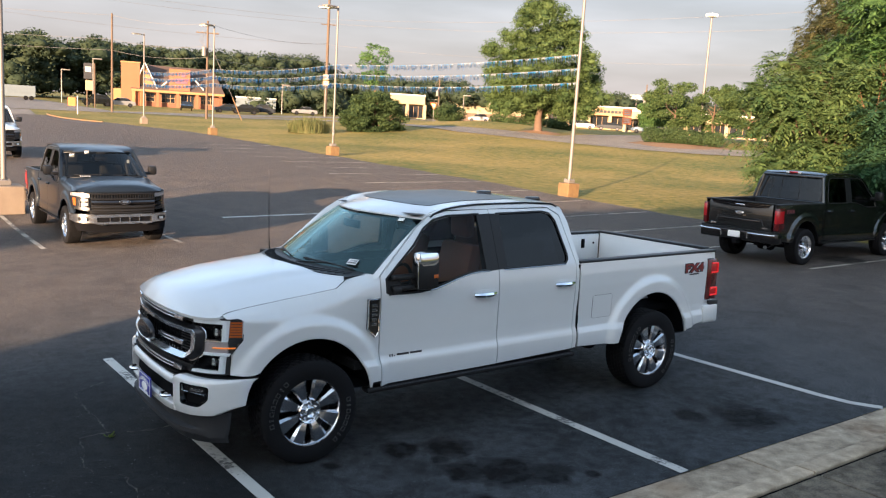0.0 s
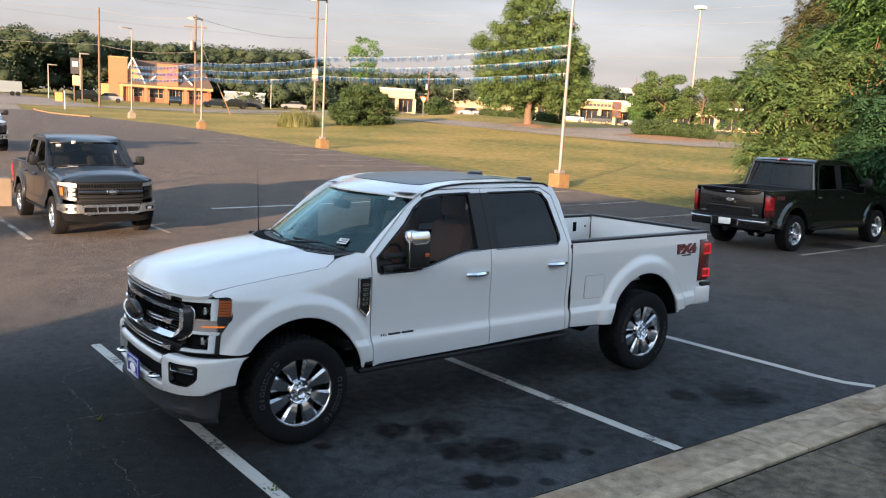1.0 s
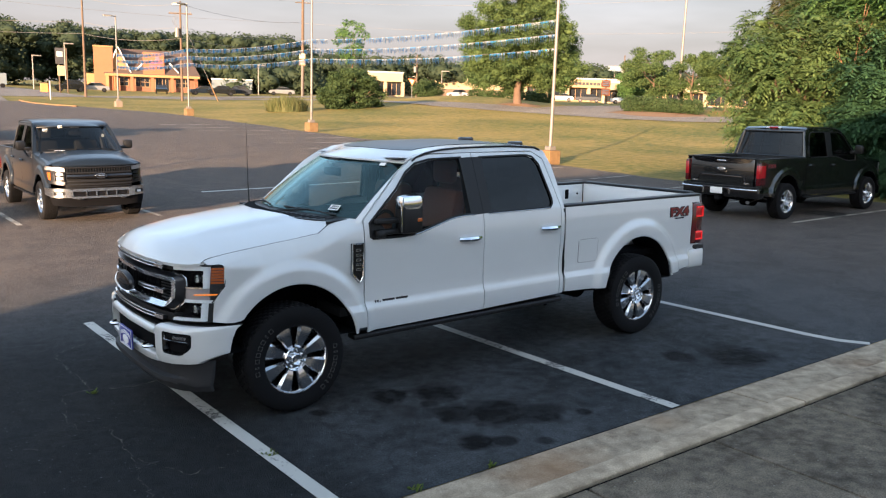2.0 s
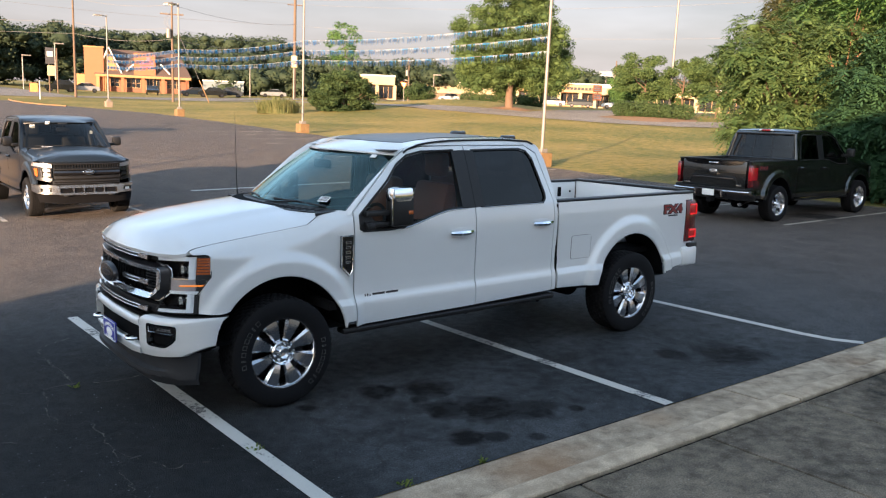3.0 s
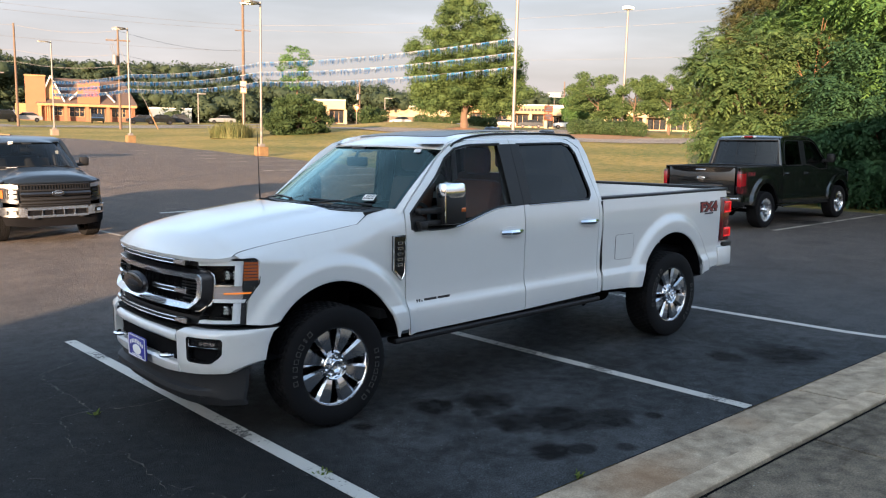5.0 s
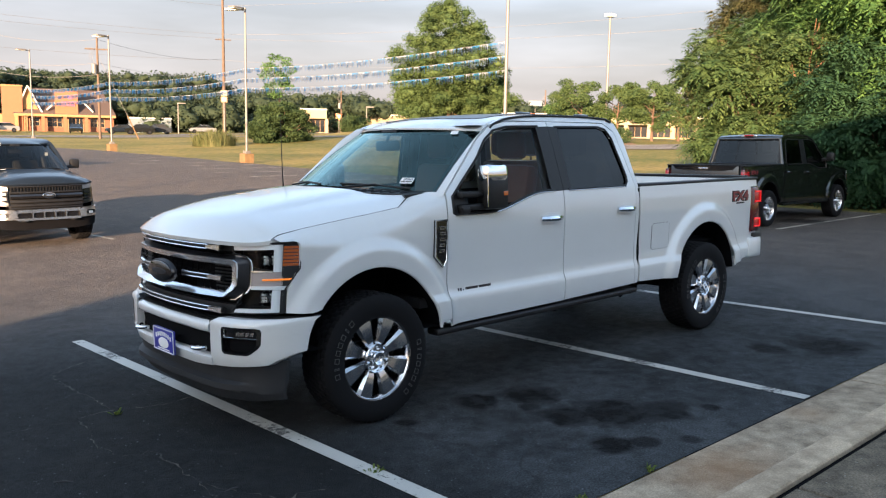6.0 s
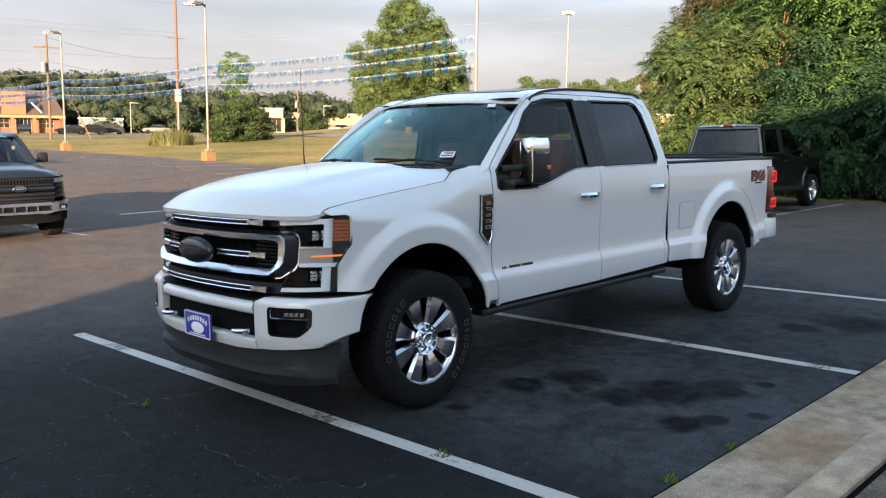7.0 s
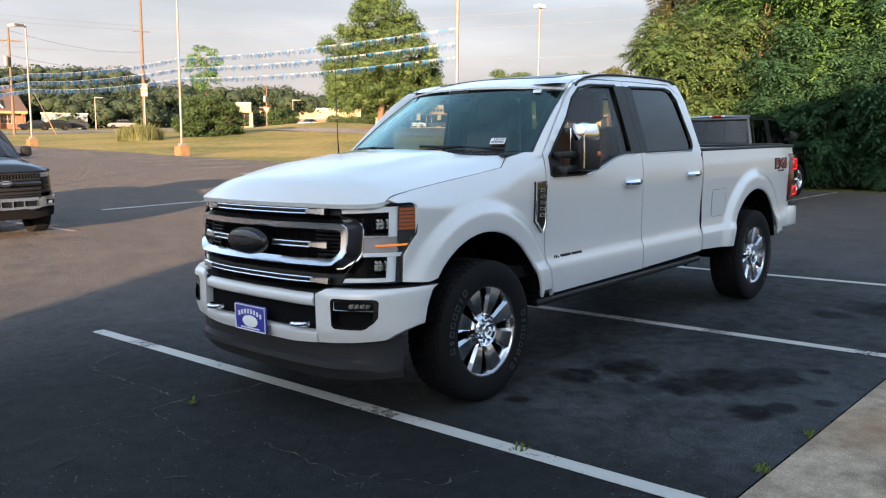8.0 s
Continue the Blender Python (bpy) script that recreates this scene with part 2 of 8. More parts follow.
    link(color, b.inputs["Base Color"])
    link(rough.outputs[0], b.inputs["Roughness"])
    height = math_of("SUBTRACT", math_of("MULTIPLY", pebble.outputs["Distance"], -1.0), math_of("MULTIPLY", cracks, 3.0))
    bp = node(nt, "Bump", Strength=0.9 * coarse, Distance=0.012)
    link(height, bp.inputs["Height"])
    link(bp.outputs[0], b.inputs["Normal"])
    return m


def worn_paint(name, paint, under, wear=0.5):
    """Road paint, rubbed through to the asphalt in flecks."""
    m = material(name, paint, 0.75, spread=0.1, fine=90.0, bump=0.3)
    nt = m.node_tree
    b = nt.nodes["Principled BSDF"]
    src = b.inputs["Base Color"].links[0].from_socket
    co, n1 = node(nt, "TexCoord"), node(nt, "TexNoise", Scale=26.0, Detail=8.0, Roughness=0.75)
    nt.links.new(co.outputs["Object"], n1.inputs["Vector"])
    n2 = node(nt, "TexNoise", Scale=1.3, Detail=2.0)
    nt.links.new(co.outputs["Object"], n2.inputs["Vector"])
    add = node(nt, "Math")
    add.operation = "ADD"
    nt.links.new(n1.outputs["Fac"], add.inputs[0])
    nt.links.new(n2.outputs["Fac"], add.inputs[1])
    r = node(nt, "MapRange", From_Min=1.28 - 0.4 * wear, From_Max=1.36 - 0.4 * wear, To_Min=0.0, To_Max=0.9)
    nt.links.new(add.outputs[0], r.inputs[0])
    mix = node(nt, "Mix")
    mix.data_type = "RGBA"
    mix.inputs["B"].default_value = (*under, 1)
    nt.links.new(r.outputs[0], mix.inputs["Factor"])
    nt.links.new(src, mix.inputs["A"])
    nt.links.new(mix.outputs["Result"], b.inputs["Base Color"])
    return m


def lawn(name):
    """Late-summer turf: green and straw mixed in drifts, with mown relief."""
    m = bpy.data.materials.new(name)
    m.use_nodes = True
    nt = m.node_tree
    b = nt.nodes["Principled BSDF"]
    b.inputs["Roughness"].default_value, b.inputs["Specular IOR Level"].default_value = 0.9, 0.15
    co = node(nt, "TexCoord")
    out = []
    for s, d in ((0.12, 6.0), (2.6, 9.0), (14.0, 4.0)):
        n = node(nt, "TexNoise", Scale=s, Detail=d)
        nt.links.new(co.outputs["Object"], n.inputs["Vector"])
        out.append(n)
    a1, a2 = node(nt, "Math"), node(nt, "Math")
    a1.operation = a2.operation = "ADD"
    nt.links.new(out[0].outputs["Fac"], a1.inputs[0])
    nt.links.new(out[1].outputs["Fac"], a1.inputs[1])
    nt.links.new(a1.outputs[0], a2.inputs[0])
    nt.links.new(out[2].outputs["Fac"], a2.inputs[1])
    ramp = node(nt, "ValToRGB")
    ramp.color_ramp.elements[0].position, ramp.color_ramp.elements[0].color = 0.42, (0.10, 0.112, 0.03, 1)
    ramp.color_ramp.elements[1].position, ramp.color_ramp.elements[1].color = 0.6, (0.345, 0.235, 0.08, 1)
    ramp.color_ramp.elements.new(0.5).color = (0.22, 0.172, 0.05, 1)
    div = node(nt, "Math")
    div.operation = "DIVIDE"
    div.inputs[1].default_value = 3.0
    nt.links.new(a2.outputs[0], div.inputs[0])
    nt.links.new(div.outputs[0], ramp.inputs[0])
    nt.links.new(ramp.outputs[0], b.inputs["Base Color"])
    bp = node(nt, "Bump", Strength=0.8, Distance=0.05)
    nt.links.new(out[2].outputs["Fac"], bp.inputs["Height"])
    nt.links.new(bp.outputs[0], b.inputs["Normal"])
    return m


M = dict(
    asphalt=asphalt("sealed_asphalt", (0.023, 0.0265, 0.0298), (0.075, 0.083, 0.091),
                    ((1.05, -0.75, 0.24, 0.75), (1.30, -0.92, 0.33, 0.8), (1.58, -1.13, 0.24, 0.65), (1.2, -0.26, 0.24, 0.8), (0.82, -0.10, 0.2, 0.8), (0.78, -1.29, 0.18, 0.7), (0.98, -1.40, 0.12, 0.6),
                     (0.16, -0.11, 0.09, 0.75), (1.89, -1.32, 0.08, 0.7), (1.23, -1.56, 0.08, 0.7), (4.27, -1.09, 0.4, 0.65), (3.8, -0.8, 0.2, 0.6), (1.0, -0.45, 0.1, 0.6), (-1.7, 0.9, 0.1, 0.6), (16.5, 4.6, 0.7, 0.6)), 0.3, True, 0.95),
    road=asphalt("road_asphalt", (0.17, 0.15, 0.13), (0.27, 0.235, 0.205), (), 0.2),
    line=worn_paint("white_road_paint", (0.47, 0.46, 0.43), (0.03, 0.03, 0.032), 0.46),
    line_old=worn_paint("faded_road_paint", (0.4, 0.36, 0.3), (0.05, 0.045, 0.04), 0.7),
    lawn=lawn("lawn"),
    concrete=asphalt("weathered_concrete", (0.16, 0.122, 0.087), (0.50, 0.40, 0.292), ((-0.9, -2.0, 0.1, 0.3), (2.05, -1.93, 0.05, 0.8), (1.2, -2.02, 0.04, 0.7), (2.9, -1.83, 0.035, 0.7)), 0.3, False, 0.45, ((0.9, -2.0, 0.45, 0.55), (2.2, -1.85, 0.2, 0.3), (5.0, -2.0, 0.3, 0.3))),
    crack=worn_paint("dusty_crack", (0.075, 0.068, 0.058), (0.010, 0.010, 0.010), 0.8),
    kerb=asphalt("kerb_concrete", (0.22, 0.165, 0.115), (0.56, 0.44, 0.315), (), 0.3, False, 0.35),
    walkway=asphalt("dark_concrete", (0.030, 0.025, 0.019), (0.225, 0.184, 0.137), (), 0.5, False, 0.7),
    pier=material("pier_concrete", (0.20, 0.155, 0.118), 0.9, spread=0.25, scale=3, fine=40, bump=0.4),
    pier_yellow=material("worn_yellow_paint", (0.17, 0.098, 0.042), 0.85, spread=0.55, scale=5, fine=40, bump=0.4),
    soil=material("bare_red_soil", (0.22, 0.12, 0.06), 0.95, spread=0.3, scale=2, fine=30, bump=0.6),
    white=material("white_car_paint", (0.62, 0.63, 0.63), 0.35, spread=0.015, scale=1.5, fine=8, coat=1.0, coat_ior=1.75),
    grey=material("blue_grey_car_paint", (0.010, 0.015, 0.023), 0.3, 0.0, spread=0.06, scale=2, fine=300, coat=0.32, spec=0.2),
    silver=material("silver_car_paint", (0.28, 0.28, 0.29), 0.3, 0.5, spread=0.04, coat=0.8),
    black=material("black_car_paint", (0.008, 0.009, 0.009), 0.25, 0.2, spread=0.05, scale=2, fine=300, coat=1.0),
    chrome=material("chrome", (0.82, 0.83, 0.85), 0.08, 1.0, spread=0.03),
    satin=material("satin_chrome", (0.72, 0.73, 0.74), 0.26, 1.0, spread=0.04),
    polished=material("polished_alloy", (0.64, 0.65, 0.68), 0.14, 1.0, spread=0.05),
    gunmetal=material("dark_alloy", (0.05, 0.05, 0.055), 0.35, 0.8, spread=0.1),
    plastic=material("black_plastic", (0.011, 0.011, 0.012), 0.45, spread=0.15, fine=200, bump=0.08, spec=0.3),
    gloss=material("gloss_black", (0.006, 0.006, 0.007), 0.12, spread=0.05, coat=0.5),
    dam=material("dark_grey_plastic", (0.024, 0.025, 0.028), 0.55, spread=0.12, fine=150, bump=0.05, spec=0.25),
    under=material("underbody", (0.006, 0.006, 0.007), 0.9, spread=0.3, spec=0.05),
    rubber=material("tyre_rubber", (0.006, 0.006, 0.007), 0.85, spread=0.2, scale=8, fine=90, bump=0.1, spec=0.2),
    letters=material("raised_white_rubber", (0.085, 0.085, 0.085), 0.7, spread=0.1),
    leather=material("brown_leather", (0.17, 0.062, 0.036), 0.5, spread=0.15, scale=12, fine=120, bump=0.15),
    dash=material("dark_dash", (0.016, 0.016, 0.018), 0.65, spread=0.12, fine=160, bump=0.1),
    headliner=material("grey_headliner", (0.10, 0.095, 0.09), 0.9, spread=0.08),
    clear=glass("clear_glass", (0.60, 0.63, 0.63), ior=1.22),
    screen=glass("windscreen_glass", (0.42, 0.52, 0.52), ior=2.0, sheen=(0.68, 1.0, 0.97)),
    bright_trim=material("bright_trim", (0.78, 0.79, 0.81), 0.14, 0.9, spread=0.04),
    tint=glass("privacy_glass", (0.008, 0.009, 0.012), ior=1.38),
    rear_tint=glass("dark_rear_glass", (0.05, 0.055, 0.055), ior=1.45),
    smoke=glass("smoked_glass", (0.24, 0.26, 0.26)),
    lens=glass("lamp_lens", (0.93, 0.94, 0.95), ior=1.2),
    projector=material("projector_glass", (0.55, 0.56, 0.52), 0.05, 0.3, spread=0.1, coat=1.0),
    lamp_mid=material("lamp_divider", (0.36, 0.33, 0.335), 0.35, 0.3, spread=0.05),
    roof_pane=material("roof_pane", (0.014, 0.016, 0.02), 0.3, spread=0.08, spec=0.3),
    amber=material("amber_reflector", (0.42, 0.10, 0.022), 0.2, spread=0.15, fine=120, coat=0.5),
    amber_glow=lamp_glow("amber_lamp", (0.9, 0.24, 0.03), 0.14),
    red=material("red_lens", (0.42, 0.012, 0.018), 0.15, spread=0.1, coat=0.6),
    red_dark=material("dark_red_lens", (0.09, 0.006, 0.008), 0.15, spread=0.1, coat=0.6),
    red_glow=lamp_glow("red_lamp", (0.75, 0.015, 0.015), 0.12),
    badge_red=material("dark_red_badge", (0.2, 0.015, 0.015), 0.35, spread=0.05),
    drl=material("white_light_pipe", (0.75, 0.78, 0.8), 0.15, spread=0.03, coat=0.6),
    blue=material("blue_plate", (0.035, 0.04, 0.32), 0.35, spread=0.06),
    paper=material("white_paper", (0.75, 0.75, 0.74), 0.7, spread=0.04),
    ink=material("dark_ink", (0.03, 0.03, 0.035), 0.7, spread=0.05),
    galv=material("galvanised_pole", (0.19, 0.17, 0.155), 0.5, 0.2, spread=0.12, scale=1.5, fine=40),
    lamp_panel=material("lamp_panel", (0.75, 0.76, 0.75), 0.3, spread=0.03),
    timber=material("weathered_timber", (0.12, 0.08, 0.055), 0.9, spread=0.3, scale=3, fine=30, bump=0.4),
    cable=material("black_cable", (0.16, 0.15, 0.15), 0.7),
    silver_film=material("silver_pennant", (0.42, 0.46, 0.52), 0.4, 0.15, spread=0.25, scale=9, fine=60),
    blue_film=material("blue_pennant", (0.02, 0.24, 0.55), 0.4, 0.1, spread=0.3, scale=9, fine=60),
    stucco_o=material("orange_stucco", (0.29, 0.105, 0.052), 0.85, spread=0.1, scale=1.5, fine=40, bump=0.2),
    stucco_y=material("cream_stucco", (0.33, 0.18, 0.08), 0.85, spread=0.1, scale=1.5, fine=40, bump=0.2),
    brick=material("brown_brick", (0.20, 0.085, 0.052), 0.9, spread=0.2, scale=3, fine=25, bump=0.2),
    shingle=material("brown_shingle", (0.075, 0.05, 0.042), 0.9, spread=0.25, scale=3, fine=25, bump=0.3),
    pink=material("pink_sign", (0.5, 0.11, 0.16), 0.5, spread=0.05),
    sign_o=material("orange_sign", (0.8, 0.2, 0.06), 0.5, spread=0.05),
    sign_w=material("white_sign", (0.45, 0.44, 0.42), 0.6, spread=0.06),
    cream=material("cream_wall", (0.34, 0.27, 0.17), 0.85, spread=0.08, scale=0.6, fine=12),
    tan=material("tan_wall", (0.36, 0.22, 0.12), 0.85, spread=0.08, scale=0.6, fine=12),
    render_w=material("white_render", (0.70, 0.69, 0.67), 0.85, spread=0.06, scale=0.6, fine=30, bump=0.1),
    dark_glass=material("dark_window", (0.015, 0.018, 0.022), 0.08, spread=0.1, coat=0.6),
    blue_wall=material("blue_grey_wall", (0.14, 0.17, 0.19), 0.8, spread=0.1),
    bark=material("bark", (0.12, 0.075, 0.05), 0.95, spread=0.3, scale=6, fine=40, bump=0.7),
    bark_red=material("red_bark", (0.2, 0.1, 0.055), 0.95, spread=0.3, scale=6, fine=40, bump=0.6),
    leaf_a=leafy("oak_leaves", (0.026, 0.055, 0.02), (0.10, 0.145, 0.05)),
    leaf_b=leafy("light_leaves", (0.03, 0.075, 0.028), (0.10, 0.18, 0.055)),
    leaf_g=leafy("dark_frond_leaves", (0.018, 0.052, 0.029), (0.056, 0.118, 0.05)),
    leaf_c=leafy("rusty_leaves", (0.042, 0.066, 0.028), (0.135, 0.125, 0.055)),
    leaf_d=leafy("shrub_leaves", (0.02, 0.042, 0.017), (0.07, 0.105, 0.04)),
    leaf_e=leafy("yellow_green_leaves", (0.032, 0.09, 0.032), (0.125, 0.225, 0.06)),
    leaf_f=leafy("olive_leaves", (0.03, 0.075, 0.028), (0.115, 0.165, 0.055)),
    leaf_far=leafy("wood_leaves", (0.032, 0.050, 0.033), (0.048, 0.066, 0.036)),
    reed=leafy("dry_reeds", (0.06, 0.085, 0.03), (0.17, 0.165, 0.07)),
    weed=leafy("weeds", (0.05, 0.1, 0.02), (0.16, 0.2, 0.05)),
)

# ---- building helpers ----
def mesh_of(name, bm, mat, smooth=40.0):
    me = bpy.data.meshes.new(name)
    bm.normal_update()
    bm.to_mesh(me)
    bm.free()
    me.materials.append(mat)
    if smooth:
        me.polygons.foreach_set("use_smooth", [True] * len(me.polygons))
        me.set_sharp_from_angle(angle=radians(smooth))
    return me


def part(name, bm, mat, parent=None, label="", smooth=40.0):
    """Links a bmesh as one mesh object, under a thing or a part."""
    ob = new(name, mesh_of(name, bm, mat, smooth))
    ob.parent = parent
    return tagged(ob, label)


def thing(name, label, category, m=None, group="", kind=""):
    ob = new(name)
    ob.empty_display_size = 0.2
    if m is not None:
        ob.matrix_basis = m
    return tagged(ob, label, category, group, kind)


def box(bm, x0, x1, y0, y1, z0, z1, bevel=0.0, m=None):
    out = bmesh.ops.create_cube(bm, size=1.0)["verts"]
    for v in out:
        v.co = Vector(((x0 + x1) / 2 + v.co.x * (x1 - x0), (y0 + y1) / 2 + v.co.y * (y1 - y0), (z0 + z1) / 2 + v.co.z * (z1 - z0)))
    if bevel:
        edges = list({e for v in out for e in v.link_edges})
        r = bmesh.ops.bevel(bm, geom=edges, offset=bevel, segments=2, profile=0.5, affect="EDGES")
        out = list({v for f in r["faces"] for v in f.verts} | {v for v in out if v.is_valid})
    if m is not None:
        for v in out:
            v.co = m @ v.co
    return bm


def rod(bm, a, b, r0, r1=None, seg=10, cap=True):
    """A tapered round rod from a to b."""
    a, b = Vector(a), Vector(b)
    r1 = r0 if r1 is None else r1
    d = (b - a).normalized()
    u = d.orthogonal().normalized()
    w = d.cross(u)
    rings = []
    for p, r in ((a, r0), (b, r1)):
        rings.append([bm.verts.new(p + (u * math.cos(2 * math.pi * i / seg) + w * math.sin(2 * math.pi * i / seg)) * r) for i in range(seg)])
    for i in range(seg):
        bm.faces.new((rings[0][i], rings[0][(i + 1) % seg], rings[1][(i + 1) % seg], rings[1][i]))
    if cap:
        bm.faces.new(rings[0][::-1])
        bm.faces.new(rings[1])
    return bm


def tube(bm, pts, r, seg=8):
    """A round bar along a line of points, with even joints."""
    pts = [Vector(p) for p in pts]
    rings = []
    u = (pts[1] - pts[0]).orthogonal().normalized()
    for i, p in enumerate(pts):
        d = (pts[min(i + 1, len(pts) - 1)] - pts[max(i - 1, 0)]).normalized()
        u = (u - d * u.dot(d)).normalized()
        w = d.cross(u)
        rr = r(i / (len(pts) - 1)) if callable(r) else r
        rings.append([bm.verts.new(p + (u * math.cos(2 * math.pi * k / seg) + w * math.sin(2 * math.pi * k / seg)) * rr) for k in range(seg)])
    for q0, q1 in zip(rings, rings[1:]):
        for k in range(seg):
            bm.faces.new((q0[k], q0[(k + 1) % seg], q1[(k + 1) % seg], q1[k]))
    bm.faces.new(rings[0][::-1])
    bm.faces.new(rings[-1])
    return bm


def lathe(bm, profile, centre, side=1.0, seg=48):
    """Turns a profile of (radius, outward) round the y axis; side turns outward to -y or +y."""
    rings = []
    for r, o in profile:
        rings.append([bm.verts.new((centre[0] + r * math.cos(2 * math.pi * i / seg), centre[1] + side * o, centre[2] + r * math.sin(2 * math.pi * i / seg))) for i in range(seg)])
    for q0, q1 in zip(rings, rings[1:]):
        for i in range(seg):
            f = (q0[i], q0[(i + 1) % seg], q1[(i + 1) % seg], q1[i])
            bm.faces.new(f if side > 0 else f[::-1])
    return bm


def panel(outlines, place, step=0.08, flange=0.02, inward=None, fine=None, cuts=()):
    """Pressed sheet: flat outlines (u, v) cut into a grid, laid onto a curved surface by place(u, v), with a turned-in edge."""
    bm = bmesh.new()
    for outline in outlines:
        vs = [bm.verts.new((u, v, 0)) for u, v in outline]
        bm.faces.new(vs)
    bm.normal_update()
    bmesh.ops.triangulate(bm, faces=bm.faces[:])
    us, vs_ = [v.co.x for v in bm.verts], [v.co.y for v in bm.verts]
    fine = fine or step
    for lo, hi, ax, st in ((min(us), max(us), 0, step), (min(vs_), max(vs_), 1, fine)):
        n = max(1, int((hi - lo) / st))
        for i in range(1, n):
            p, nrm = Vector((0, 0, 0)), Vector((0, 0, 0))
            p[ax], nrm[ax] = lo + (hi - lo) * i / n, 1
            bmesh.ops.bisect_plane(bm, geom=bm.verts[:] + bm.edges[:] + bm.faces[:], plane_co=p, plane_no=nrm)
    for z in cuts:
        bmesh.ops.bisect_plane(bm, geom=bm.verts[:] + bm.edges[:] + bm.faces[:], plane_co=(0, z, 0), plane_no=(0, 1, 0))
    bmesh.ops.remove_doubles(bm, verts=bm.verts[:], dist=0.0004)
    for v in bm.verts:
        v.co = Vector(place(v.co.x, v.co.y))
    if flange:
        rim = [e for e in bm.edges if e.is_boundary]
        ex = bmesh.ops.extrude_edge_only(bm, edges=rim)["geom"]
        for v in ex:
            if isinstance(v, bmesh.types.BMVert):
                v.co += (Vector(inward) if inward else Vector((0, -math.copysign(1, v.co.y), 0))) * flange
    bmesh.ops.recalc_face_normals(bm, faces=bm.faces[:])
    return bm


def sheet(nu, nv, place):
    """A grid laid by place(u, v), u and v from 0 to 1."""
    bm = bmesh.new()
    g = [[bm.verts.new(place(i / nu, j / nv)) for j in range(nv + 1)] for i in range(nu + 1)]
    for i in range(nu):
        for j in range(nv):
            bm.faces.new((g[i][j], g[i + 1][j], g[i + 1][j + 1], g[i][j + 1]))
    return bm


def thick(bm, depth, way=(0, 0, -1)):
    """Gives a sheet a body below it."""
    ex = bmesh.ops.extrude_face_region(bm, geom=bm.faces[:], use_keep_orig=True)["geom"]
    for v in ex:
        if isinstance(v, bmesh.types.BMVert):
            v.co += Vector(way) * depth
    bmesh.ops.recalc_face_normals(bm, faces=bm.faces[:])
    return bm


def ease(x, a, b):
    t = min(1.0, max(0.0, (x - a) / (b - a)))
    return t * t * (3 - 2 * t)


def bend(x, xs, ys):
    return float(np.interp(x, xs, ys))


def height(x, y):
    """The lie of the land: the lot falls away from the building, the lawn and the streets beyond rise gently."""
    r = math.hypot(x + 3, y + 5)
    low = 0.0099 * max(-15, min(25, x)) - 0.0275 * max(-6, min(20, y))
    east = ease(math.degrees(math.atan2(x + 3, y + 5)), 18, 42)
    far = (1 - east) * bend(r, (0, 50, 83, 100, 148, 200, 900), (0, 0.15, 0.47, 0.8, 1.37, 1.7, 4)) + east * bend(r, (0, 40, 50, 62, 75, 85, 100, 190, 900), (0, 0.1, 0.25, 0.75, 1.3, 1.9, 2.05, 2.4, 4))
    w = ease(r, 20, 38)
    return low * (1 - w) + far * w


def on_lot(x, y, turn=0.0):
    """A pose that stands square on the sloping ground."""
    d = 0.6
    n = Vector((height(x - d, y) - height(x + d, y), height(x, y - d) - height(x, y + d), 2 * d)).normalized()
    up = Vector((0, 0, 1)).rotation_difference(n).to_matrix().to_4x4()
    return Matrix.Translation((x, y, height(x, y))) @ up @ Matrix.Rotation(radians(turn), 4, "Z")


def draped(x0, x1, y0, y1, lift, step=1.0, slant=None):
    """A sheet that follows the ground between the given sides."""
    nx, ny = max(1, round((x1 - x0) / step)), max(1, round((y1 - y0) / step))

    def place(u, v):
        x, y = x0 + (x1 - x0) * u, y0 + (y1 - y0) * v
        if slant:
            x, y = slant(x, y)
        return x, y, height(x, y) + lift

    return sheet(nx, ny, place)


